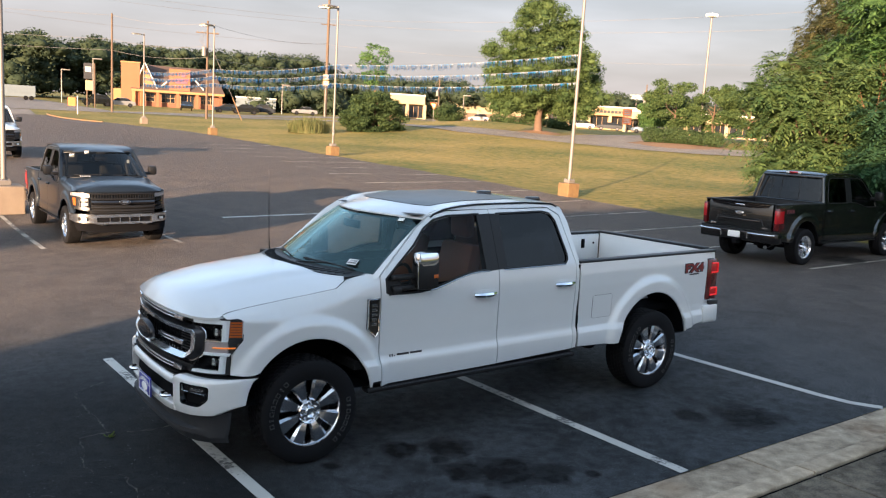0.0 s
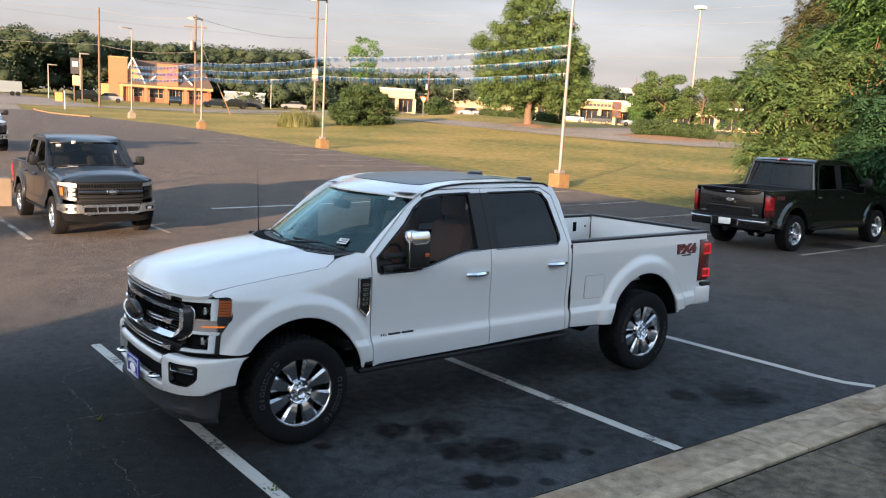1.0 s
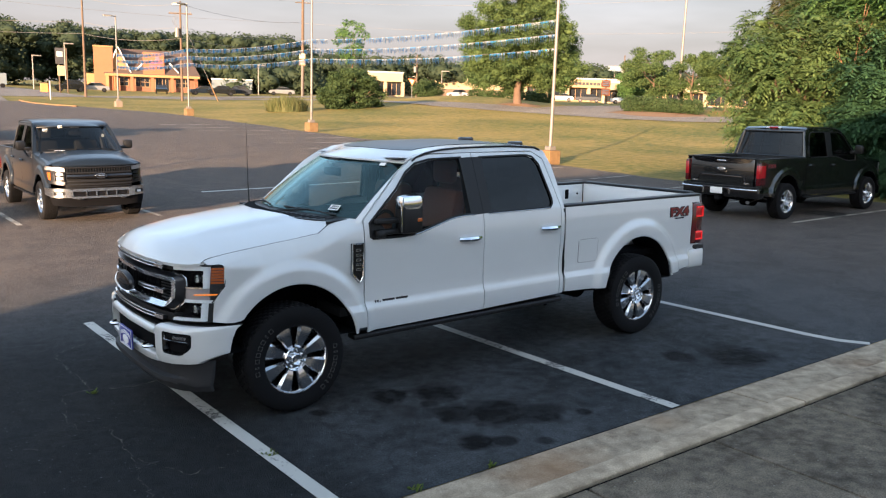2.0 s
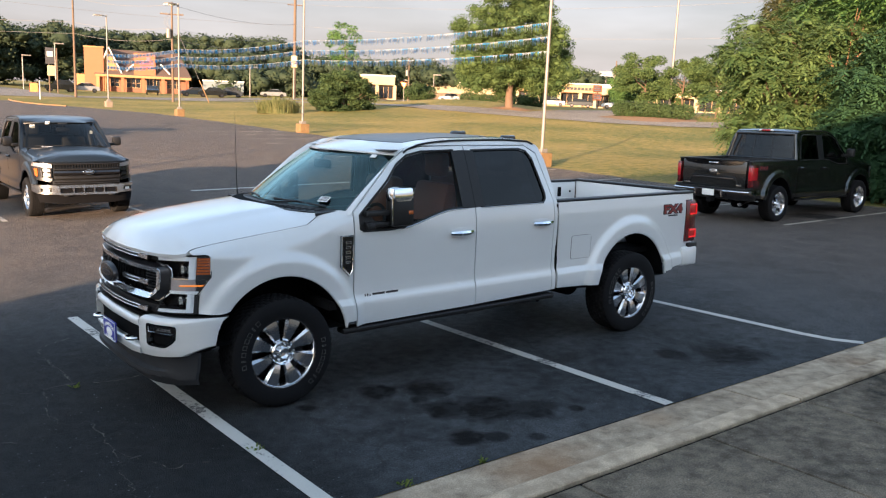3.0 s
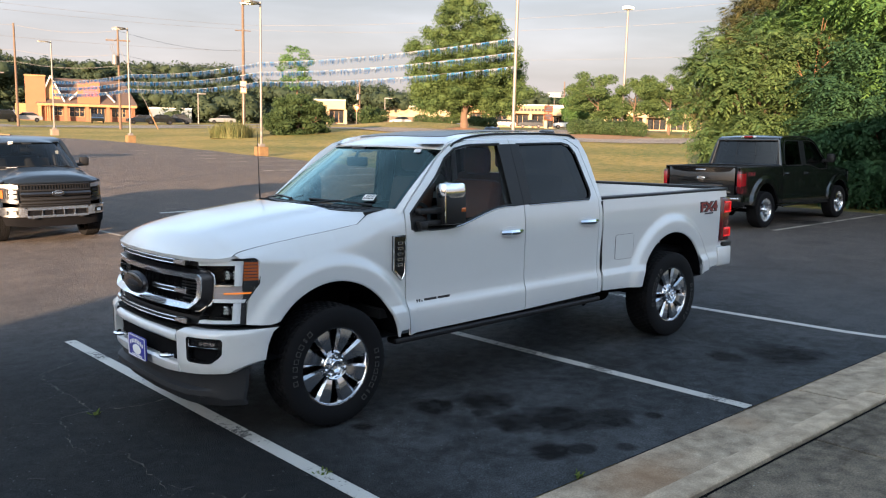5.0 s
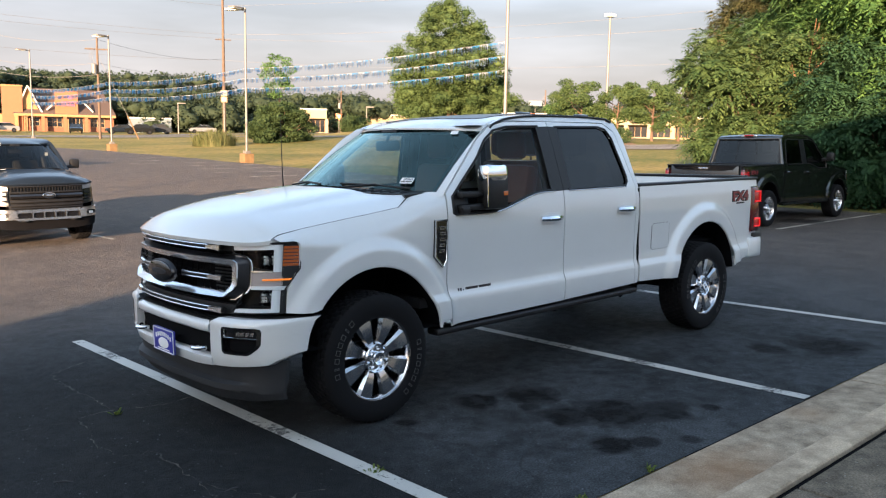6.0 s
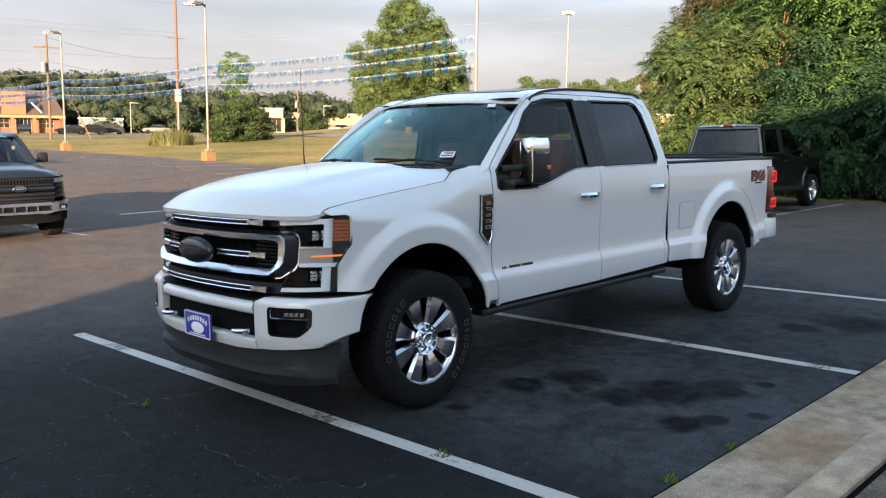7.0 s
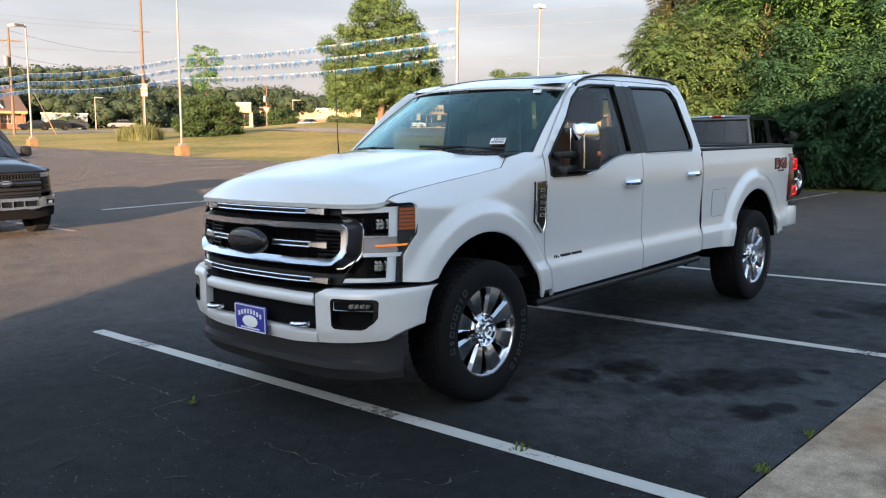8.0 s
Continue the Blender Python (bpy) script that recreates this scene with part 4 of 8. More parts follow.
def front_place(off, rake=0.10):
    return lambda h, z: (nose(h) - off + rake * (z - 0.9), h, z)


def bumper_place(off):
    return lambda h, z: (bumper_nose(h) - off, h, z)


def body_sides(t):
    for s in (-1, 1):
        fender = [(0.682, 0.600), (0.682, 1.482), (0.63, 1.487), (0.55, 1.481), (0.477, 1.474), (0.39, 1.437), (0.296, 1.398)]
        fender += [(x, fender_top(x)) for x in (0.2, 0.08, -0.04, -0.16, -0.3, -0.44, -0.52, -0.58, -0.635)]
        fender += [(-0.625, 1.242), (-0.545, 1.243), (-0.522, 1.235), (-0.508, 1.222), (-0.512, 1.075), (-0.583, 0.962), (-0.600, 0.812), (-0.46, 0.80)]
        fender += arc(*ARCH_F, 143, 11, 24) + [(0.607, 0.598)]
        t.add("front_fender", panel([fender], side_place(s), 0.02, 0.03, fine=0.016, cuts=(0.735, 0.790)), t.paint, smooth=24)
        door = [(0.692, 0.55), (1.962, 0.565), (1.955, 1.447), *[(x, belt(x)) for x in BELT[::-1]], (0.692, 1.335)]
        frame_ = [(0.692, 1.335), (0.76, belt(0.76)), (0.744, 1.44), (1.058, 1.70), (1.176, 1.835), (1.285, 1.905), (1.44, 1.935), (1.80, 1.945), (1.845, 1.443), (1.955, 1.447),
                  (1.915, 1.99), (1.45, 1.985), (1.25, 1.945), (1.10, 1.85), (0.692, 1.475)]
        fd = t.add("front_door", panel([door, frame_], side_place(s), 0.09, 0.02, fine=0.05, cuts=(0.735, 0.790)), t.paint, smooth=21)
        door = [(1.970, 0.567), (2.925, 0.592), (2.94, 1.452), (2.86, 1.452), (2.0, 1.449), (1.963, 1.447)]
        frame_ = [(1.963, 1.447), (2.03, 1.449), (1.995, 1.93), (2.06, 1.947), (2.58, 1.947), (2.67, 1.925), (2.73, 1.85), (2.835, 1.52), (2.83, 1.475), (2.80, 1.4515), (2.94, 1.452),
                  (2.79, 1.91), (2.66, 1.985), (1.923, 1.99)]
        rd = t.add("rear_door", panel([door, frame_], side_place(s), 0.09, 0.02, fine=0.05, cuts=(0.735, 0.790)), t.paint, smooth=21)
        rail = [(1.26, 1.950), (1.45, 1.995), (2.66, 1.995), (2.80, 1.918), (2.95, 1.452), (2.935, 0.592), (2.985, 0.594),
                (2.992, 1.45), (2.90, 1.85), (2.83, 1.985), (2.72, 2.035), (2.4, 2.05), (1.75, 2.045), (1.55, 2.028), (1.40, 2.004), (1.30, 1.972)]
        t.add("cab_frame", panel([rail], side_place(s, 0.004), 0.07, 0.03, fine=0.05), t.paint)
        bed = [(3.01, 0.60), (3.005, 1.435), (3.03, 1.448), (5.14, 1.452), (5.165, 1.44), (5.165, 1.37), (5.02, 1.37), (5.035, 0.885), (5.19, 0.885), (5.19, 0.845), (5.07, 0.84), (5.06, 0.66), (4.668, 0.605)]
        bed += arc(*ARCH_R, 11, 171, 26) + [(3.57, 0.575)]
        t.add("bedside", panel([bed], side_place(s), 0.03, 0.03, fine=0.02, cuts=(0.735, 0.790)), t.paint, smooth=24)
        seal = box(bmesh.new(), 2.982, 3.014, s * 0.945 - 0.012, s * 0.945 + 0.012, 0.60, 1.43)
        t.add("gap_seal", seal, "under", "", None, 0)
        # black channel behind the gaps, and the drip moulding above the doors
        cut = [(0.66, 0.60), (2.985, 0.62), (3.49, 0.62), (3.49, 1.38), (0.66, 1.38)]
        t.add("inner_panel", panel([cut], lambda x, z, s=s: (x, s * (half_width(x, z) - 0.045), z), 0.2, 0.0), "under")
        drip = bmesh.new()
        pts = [(x, s * (half_width(x, rail_top(x) - 0.010) + 0.003), rail_top(x) - 0.010) for x in (1.26, 1.30, 1.35, 1.42, 1.5, 1.62, 1.8, 2.1, 2.4, 2.6, 2.72, 2.78)]
        t.add("drip_moulding", tube(drip, pts, 0.009, 6), "plastic")
        # window glass, with the black pillar trim
        win = [(0.746, 1.32), *[(x, belt(x) - 0.004) for x in BELT], (1.85, 1.44), (1.805, 1.948), (1.44, 1.94), (1.285, 1.91), (1.176, 1.84), (1.053, 1.705), (0.74, 1.445)]
        t.add("window", panel([win], side_place(s, 0.018), 0.15, 0.0), "clear" if not t.light else "smoke", "clear side glass", fd).visible_shadow = False
        win = [(2.02, 1.445), (2.84, 1.447), (2.845, 1.52), (2.735, 1.855), (2.67, 1.93), (2.58, 1.952), (1.985, 1.945)]
        t.add("window", panel([win], side_place(s, 0.012), 0.15, 0.0), "tint", "dark privacy glass", rd)
        trim = [(1.772, 1.949), (1.918, 1.954), (1.957, 1.449), (1.815, 1.443)]
        t.add("pillar_trim", panel([trim], side_place(s, -0.004), 0.1, 0.008), "plastic", "black pillar trim", fd)
        trim = [(1.921, 1.954), (2.025, 1.949), (2.06, 1.453), (1.960, 1.449)]
        t.add("pillar_trim", panel([trim], side_place(s, -0.004), 0.1, 0.008), "plastic", "black pillar trim", rd)
        for pts, host in ((tuple((x, belt(x) + 0.002) for x in (*BELT, 1.85)), fd), (((2.02, 1.444), (2.4, 1.446), (2.8, 1.447)), rd)):
            t.add("belt_trim", tube(bmesh.new(), [(x, s * (half_width(x, z) + 0.004), z) for x, z in pts], 0.006, 6), "chrome" if not t.light else "plastic", "bright belt trim", host)
            t.add("window_seal", tube(bmesh.new(), [(x, s * (half_width(x, z) - 0.001), z + 0.011) for x, z in pts], 0.010, 6), "plastic", "", host)
        for host, pts in ((rd, ((2.80, 1.452), (2.835, 1.49), (2.835, 1.54), (2.73, 1.865), (2.665, 1.938), (2.58, 1.956), (2.0, 1.95))), (fd, ((1.80, 1.952), (1.44, 1.945), (1.285, 1.916), (1.171, 1.845), (1.053, 1.712), (0.742, 1.447), (0.748, 1.33)))):
            t.add("window_seal", tube(bmesh.new(), [(x, s * (half_width(x, z) - 0.002), z) for x, z in pts], 0.011, 6), "plastic", "", host)
        # handles in shallow cups
        for x0, z0, host in ((1.66, 1.235, fd), (2.655, 1.255, rd)):
            hb = bmesh.new()
            lathe(hb, ((0.0, 0.0), (0.055, 0.001), (0.06, 0.004), (0.066, 0.0)), (0, 0, 0), 1.0, 20)
            for v in hb.verts:
                v.co = Vector((x0 + 0.12 + v.co.x * 1.9, s * (half_width(x0, z0) - 0.002 + v.co.y), z0 + v.co.z * 0.75))
            t.add("handle_cup", hb, t.paint, "", host)
            pts = [(x0 + 0.245 * k / 8, s * (half_width(x0 + 0.1, z0) + 0.012 + 0.030 * math.sin(math.pi * k / 8)), z0 + 0.004) for k in range(9)]
            hb = tube(bmesh.new(), pts, lambda q: 0.021 + 0.006 * math.sin(math.pi * q), 8)
            t.add("door_handle", hb, "chrome" if not t.light else t.paint, "chrome door handle", host)
        # running board
        rb = bmesh.new()
        box(rb, 0.58, 2.98, -0.06, 0.06, -0.025, 0.025, 0.018)
        for v in rb.verts:
            v.co = Vector((v.co.x, s * (0.915 + v.co.y), 0.505 + v.co.z + 0.008 * v.co.x))
        t.add("running_board", rb, "plastic", "black running board")
        st = bmesh.new()
        tube(st, [(0.72 + 2.2 * k / 8, s * 0.976, 0.522 + 0.0022 * k) for k in range(9)], 0.004, 6)
        t.add("board_trim", st, "gunmetal")
        for x in (0.95, 1.9, 2.8):
            t.add("board_bracket", rod(bmesh.new(), (x, s * 0.93, 0.49), (x, s * 0.75, 0.60), 0.02), "under")
        # dark wheel housings
        for ax, az, ar in (ARCH_F, ARCH_R):
            wb = bmesh.new()
            lathe(wb, ((ar + 0.012, 0.0), (ar + 0.012, -0.42)), (0, 0, 0), 1.0, 40)
            for v in wb.verts:
                v.co = Vector((ax + v.co.x, s * (0.962 + v.co.y), max(0.56, az + v.co.z / 0.96)))
            t.add("wheel_housing", wb, "under")
            lip = [(x, s * (half_width(x, z) - 0.012), z) for x, z in arc(ax, az, ar - 0.004, 9 if ax > 1 else 10, 172 if ax > 1 else 142, 22)]
            t.add("arch_lip", tube(bmesh.new(), lip, 0.012, 6), t.paint)


def hood_z(x, y):
    c = bend(x, (-0.95, -0.80, -0.65, -0.35, 0.0, 0.45), (1.330, 1.368, 1.400, 1.448, 1.49, 1.53))
    e = fender_top(x)
    q = min(1.0, abs(y) / hood_half(x))
    s = max(0.0, x - hood_lip(min(0.86, abs(y))))
    nose_drop = 0.105 * (1 - q ** 3) * (1 - min(1.0, s / 0.20)) ** 2.6
    return c - (c - e) * q ** 2.6 + 0.014 * (1 - ease(abs(y), 0.44, 0.58)) * ease(x, -0.75, -0.35) - nose_drop


def hood_lip(y):
    return bend(abs(y), (0, 0.3, 0.55, 0.68, 0.78, 0.83, 0.86), (-0.893, -0.880, -0.841, -0.803, -0.745, -0.697, -0.650))


def hood_rear(y):
    return bend(abs(y), (0, 0.3, 0.52, 0.7, 0.817, 0.907), (0.15, 0.19, 0.262, 0.38, 0.475, 0.296))


def front_and_roof(t):
    def hood(u, v):
        q = (2 * v - 1)
        y = q * hood_half(-0.65 + 0.946 * u)
        x = hood_lip(q * 0.86) * (1 - u) + hood_rear(y) * u
        return x, y, hood_z(x, y)
    bm = sheet(30, 44, lambda u, v: hood(u ** 1.9, v))
    rim = [e for e in bm.edges if e.is_boundary]
    for v in bmesh.ops.extrude_edge_only(bm, edges=rim)["geom"]:
        if isinstance(v, bmesh.types.BMVert):
            v.co.z -= 0.024
            v.co.x += 0.006 if v.co.x < -0.5 else 0.0
    bmesh.ops.recalc_face_normals(bm, faces=bm.faces[:])
    hd = t.add("hood", bm, t.paint)
    for s_ in (-1, 1):
        for seam, r in (([hood(1.0, 0.5 + 0.5 * s_ * k / 0.907) for k in (0.817, 0.85, 0.88, 0.907)], 0.0028), ([hood(u, 0.5 + 0.5 * s_) for u in (0.0, 0.012, 0.025, 0.045, 0.075, 0.11)], 0.0022), ([hood(0.11 + 0.089 * k, 0.5 + 0.5 * s_) for k in range(11)], 0.0013)):
            t.add("hood_gap", tube(bmesh.new(), [Vector(p) + Vector((0, 0, 0.001)) for p in seam], r, 5), "under", "", hd)
    # cowl, wipers, windscreen
    def ws_base(y):
        return 0.379 + 0.357 * y * y
    def ws(u, v, lift=0.0, grow=0.0):
        q = 2 * u - 1
        y = q * (0.878 * (1 - v) + 0.742 * v + grow)
        x = ws_base(y) * (1 - v) + (0.995 + 0.47 * y * y) * v - 0.012 * math.sin(math.pi * v)
        z = (1.512 - 0.026 * q * q) * (1 - v) + (1.943 - 0.018 * q * q) * v + 0.012 * math.sin(math.pi * v)
        return x - lift, y, z + lift * 1.1
    def cowl(u, v):
        y = (2 * v - 1) * 0.85
        return (hood_rear(y) - 0.01) * (1 - u) + (ws_base(y) + 0.02) * u, y, 1.492 - 0.018 * (2 * v - 1) ** 2 + 0.012 * u
    cw = t.add("cowl", thick(sheet(4, 24, cowl), 0.02), "plastic", "ribbed black cowl")
    for k in range(26):
        v = 0.06 + 0.88 * k / 25
        t.add("cowl_rib", tube(bmesh.new(), [Vector(cowl(0.2, v)) + Vector((0, 0, 0.003)), Vector(cowl(0.62, v)) + Vector((0, 0, 0.003))], 0.006, 5), "plastic", "", cw)
    # windscreen pillars, from the glass to the door frames
    for s_ in (-1, 1):
        rows = []
        for k in range(-1, 14):
            v = k / 12
            a = Vector(ws(1, v, 0.0, 0.004))
            dx, dz = bend(v, (-0.1, 0, 0.72, 1, 1.25), (0.66, 0.683, 1.09, 1.245, 1.45)), bend(v, (-0.1, 0, 0.72, 1, 1.25), (1.45, 1.482, 1.86, 1.958, 1.998))
            b_ = Vector((dx, half_width(max(dx, 0.69), dz) - 0.003, dz))
            rows.append([(p.x, s_ * p.y, p.z) for p in (a + Vector((0.02, -0.01, -0.02)), a, a.lerp(b_, 0.25) + Vector((-0.003, 0.0, 0.005)), a.lerp(b_, 0.6) + Vector((-0.003, 0.002, 0.006)), b_, b_ + Vector((0.02, -0.02, -0.01)))])
        t.add("windscreen_pillar", strip_loops(rows, False), t.paint, "", None, 50)
    t.add("windscreen", sheet(20, 12, lambda u, v: ws(u, v)), "screen" if not t.light else "smoke", "clear windscreen").visible_shadow = False
    fr = bmesh.new()
    for a, b in (((0, 0), (0, 1)), ((0, 1), (1, 1)), ((1, 1), (1, 0))):
        tube(fr, [ws(a[0] + (b[0] - a[0]) * k / 10, a[1] + (b[1] - a[1]) * k / 10, -0.003, 0.004) for k in range(11)], 0.009, 6)
    t.add("windscreen_seal", fr, "plastic")
    band = sheet(20, 2, lambda u, v: ws(u, 0.91 + 0.09 * v, -0.006))
    t.add("windscreen_band", band, "roof_pane", "dark shade band")
    for y0, y1, lift in ((-0.70, -0.12, 0.012), (0.12, 0.66, 0.012)):
        wp = bmesh.new()
        base = Vector((ws_base(y1) - 0.05, y1 + 0.02, 1.50))
        a, b = Vector(ws((y0 / 0.85 + 1) / 2, 0.012, 0.008)), Vector(ws((y1 / 0.85 + 1) / 2, 0.03, 0.008))
        tube(wp, [base, (a + b) / 2 + Vector((-0.01, 0, 0.008)), (a * 2 + b) / 3], 0.008, 6)
        tube(wp, [a, a.lerp(b, 0.5) + Vector((-0.006, 0, 0.004)), b], 0.008, 5)
        t.add("wiper", wp, "plastic", "black wiper")
    # roof with its glass panel
    def roof(u, v, lift=0.0):
        q = 2 * v - 1
        x = (0.955 + 0.275 * q * q) * (1 - u) + (2.83 - 0.04 * q * q) * u
        mid_z = bend(x - 0.275 * q * q * (1 - u) ** 2, (0.95, 1.02, 1.15, 1.35, 1.75, 2.3, 2.65, 2.78, 2.86), (1.934, 1.958, 1.988, 2.018, 2.045, 2.052, 2.038, 2.012, 1.978)) + 0.030 * (1 - 0.6 * (1 - u))
        side_z = rail_top(x)
        wide = half_width(x, side_z) - 0.002 - 0.072 * (1 - u) ** 8
        return x, q * wide, mid_z + (side_z - mid_z) * abs(q) ** 2.2 + lift
    t.add("roof", thick(sheet(24, 20, roof), 0.014), t.paint)
    if not t.light:
        t.add("roof_glass", thick(sheet(12, 12, lambda u, v: roof(0.17 + 0.58 * u, 0.11 + 0.78 * v, 0.004)), 0.006), "roof_pane", "dark glass roof panel")
        for x, y, z in ((2.42, -0.10, 2.075), (2.70, -0.53, 2.045)):
            rl = bmesh.new()
            box(rl, -0.085, 0.085, -0.03, 0.03, -0.015, 0.03, 0.014)
            for v in rl.verts:
                v.co = Vector((x + v.co.x * (1 - 4 * max(0, v.co.z)), y + v.co.y, z + v.co.z))
            t.add("roof_fin", rl, "gloss", "low black roof fin")
    # rear cab wall and window
    def rear(u, v):
        q = 2 * u - 1
        return 2.985 - 0.13 * v - 0.03 * q * q, q * (0.93 - 0.145 * v), 1.42 + 0.58 * v
    bm = bmesh.new()
    box(bm, 2.90, 2.985, -0.93, 0.93, 0.60, 1.47, 0.02)
    t.add("cab_back", bm, t.paint)
    t.add("rear_window", sheet(10, 6, lambda u, v: rear(0.04 + 0.92 * u, 0.10 + 0.78 * v)), "clear" if not t.light else "rear_tint", "rear cab window").visible_shadow = False
    fr = bmesh.new()
    for a, b in (((0.02, 0.06), (0.02, 0.93)), ((0.02, 0.93), (0.98, 0.93)), ((0.98, 0.93), (0.98, 0.06)), ((0.98, 0.06), (0.02, 0.06))):
        tube(fr, [rear(a[0] + (b[0] - a[0]) * k / 6, a[1] + (b[1] - a[1]) * k / 6) for k in range(7)], 0.035, 8)
    t.add("rear_window_frame", fr, t.paint)
    slider = bmesh.new()
    for a, b in (((0.36, 0.14), (0.36, 0.85)), ((0.36, 0.85), (0.64, 0.85)), ((0.64, 0.85), (0.64, 0.14)), ((0.64, 0.14), (0.36, 0.14))):
        tube(slider, [rear(*a), rear(*b)], 0.006 if t.light else 0.012, 6)
    t.add("slider_frame", slider, "plastic")


def bed_and_rear(t):
    for s in (-1, 1):
        cap = bmesh.new()
        box(cap, 3.0, 5.17, s * 0.905 - 0.055, s * 0.905 + 0.055, 1.438, 1.466, 0.012)
        t.add("bed_rail_cap", cap, "plastic", "black bed rail cap")
        t.add("bed_wall", box(bmesh.new(), 3.03, 5.12, s * 0.845 - 0.02, s * 0.845 + 0.02, 1.10, 1.437, 0.01), t.paint if not t.light else "plastic", "inner bed wall")
        for x, z in ((3.35, 1.30), (3.9, 1.24), (4.35, 1.34), (4.62, 1.22), (5.02, 1.32)):
            t.add("tie_down", rod(bmesh.new(), (x, s * 0.826, z), (x, s * 0.818, z), 0.014, seg=8), "under")
        hk = bmesh.new()
        box(hk, 4.80, 4.86, s * 0.822 - 0.004, s * 0.822 + 0.004, 1.26, 1.38, 0.004)
        t.add("stake_slot", hk, "under")
        wt_ = bmesh.new()
        box(wt_, 3.62, 4.60, s * 0.73 - 0.11, s * 0.73 + 0.11, 1.10, 1.18, 0.03)
        t.add("wheel_tub", wt_, t.paint if not t.light else "plastic")
    t.add("bed_floor", box(bmesh.new(), 3.02, 5.14, -0.54, 0.54, 0.88, 0.929), t.paint if not t.light else "plastic")
    t.add("bed_front", box(bmesh.new(), 3.012, 3.05, -0.86, 0.86, 0.93, 1.437, 0.01), t.paint if not t.light else "plastic")
    t.add("bed_front_cap", box(bmesh.new(), 3.005, 3.06, -0.84, 0.84, 1.438, 1.466, 0.01), "plastic", "black bed rail cap")
    tg = bmesh.new()
    box(tg, 5.125, 5.20, -0.825, 0.825, 0.845, 1.452, 0.02)
    gate = t.add("tailgate", tg, t.paint)
    t.add("tailgate_cap", box(bmesh.new(), 5.115, 5.215, -0.83, 0.83, 1.447, 1.478, 0.012), "plastic", "black tailgate cap", gate)
    if t.light:
        t.add("tailgate_spoiler", panel([[(-0.78, 1.445), (0.78, 1.445), (0.70, 1.36), (0.40, 1.325), (-0.40, 1.325), (-0.70, 1.36)]], lambda y, z: (5.212, y, z), 0.2, 0.012, (-1, 0, 0)), "gloss", "gloss black spoiler panel", gate)
        t.add("gate_handle", box(bmesh.new(), 5.215, 5.232, -0.12, 0.12, 1.365, 1.40, 0.01), "satin", "bright gate handle", gate)
        t.add("brake_lamp", box(bmesh.new(), 2.80, 2.845, -0.11, 0.11, 2.015, 2.05, 0.008), "red", "red high brake lamp")
        for y in (-0.15, 0.15):
            t.add("cargo_lamp", box(bmesh.new(), 2.80, 2.845, y - 0.036, y + 0.036, 2.013, 2.047, 0.008), "paper", "pale cargo lamp")
        t.add("badge", lathe_flat(5.206, 0.0, 1.19, 0.105, 0.045), "satin", "bright oval badge", gate)
        st = bmesh.new()
        pts = ((-0.62, 0.955), (-0.56, 1.06), (-0.50, 1.075), (0.50, 1.075), (0.56, 1.06), (0.62, 0.955))
        tube(st, [(5.205, y, z) for y, z in pts], 0.012, 6)
        t.add("gate_crease", st, t.paint, "", gate)
        t.add("gate_panel", box(bmesh.new(), 5.198, 5.207, -0.52, 0.52, 1.0, 1.055, 0.004), "gloss", "gloss black strip", gate)
        for y in (-0.68, 0.66):
            t.add("badge_bar", box(bmesh.new(), 5.2, 5.208, y - 0.07, y + 0.07, 0.905, 0.93), "satin", "small bright badge", gate)
    for s in (-1, 1):
        lb = bmesh.new()
        box(lb, 5.03 if not t.light else 4.93, 5.212, s * 0.92 - 0.05, s * 0.92 + 0.05, 0.892, 1.366, 0.025)
        tl = t.add("tail_light", lb, "red_dark", "dark red tail lamp")
        for z0, z1 in (((0.93, 1.05), (1.19, 1.335)) if not t.light else ((1.02, 1.32),)):
            gl = box(bmesh.new(), 5.07 if not t.light else 4.97, 5.216, s * 0.925 - 0.047, s * 0.925 + 0.047, z0, z1, 0.02)
            t.add("lamp_lens", gl, "red", "red lamp lens", tl)
            if not t.light:
                yy = s * 0.974
                t.add("lit_pipe", tube(bmesh.new(), [(5.09, yy, z0 + 0.02), (5.20, yy, z0 + 0.02), (5.20, yy, z1 - 0.02), (5.09, yy, z1 - 0.02)], 0.011, 6), "red_glow", "glowing red light pipe", tl)
    rb = bmesh.new()
    box(rb, 5.07, 5.35, -0.985, 0.985, 0.62 if not t.light else 0.58, 0.84, 0.035)
    for v in rb.verts:
        v.co.x -= 0.10 * (abs(v.co.y) / 0.985) ** 6
        if v.co.z < 0.7 and abs(v.co.y) < 0.95:
            v.co.x -= 0.02
    bp = t.add("rear_bumper", rb, t.paint if not t.light else "gloss")
    t.add("bumper_step", box(bmesh.new(), 5.08, 5.30, -0.90, 0.90, 0.838, 0.86, 0.01), "plastic", "black step pad", bp)
    for s in (-1, 1):
        t.add("bumper_corner", box(bmesh.new(), 5.09, 5.262, s * 0.925 - 0.045, s * 0.925 + 0.045, 0.815, 0.878, 0.012), "plastic", "black corner step", bp)
    if t.light:
        for s in (-1, 1):
            tr_ = bmesh.new()
            pts = [(5.36 - 0.10 * (y / 0.985) ** 6, s * y, 0.795) for y in (0.36, 0.55, 0.75, 0.9, 0.97)]
            tube(tr_, pts, 0.020, 8)
            tube(tr_, [(5.36, s * 0.34, 0.79), (5.355, s * 0.34, 0.66)], 0.016, 6)
            t.add("bumper_trim", tr_, "satin", "bright bumper strip", bp)
    t.add("plate_rear", box(bmesh.new(), 5.352, 5.362, -0.155, 0.155, 0.66, 0.81, 0.01), "paper", "plain white plate", bp)


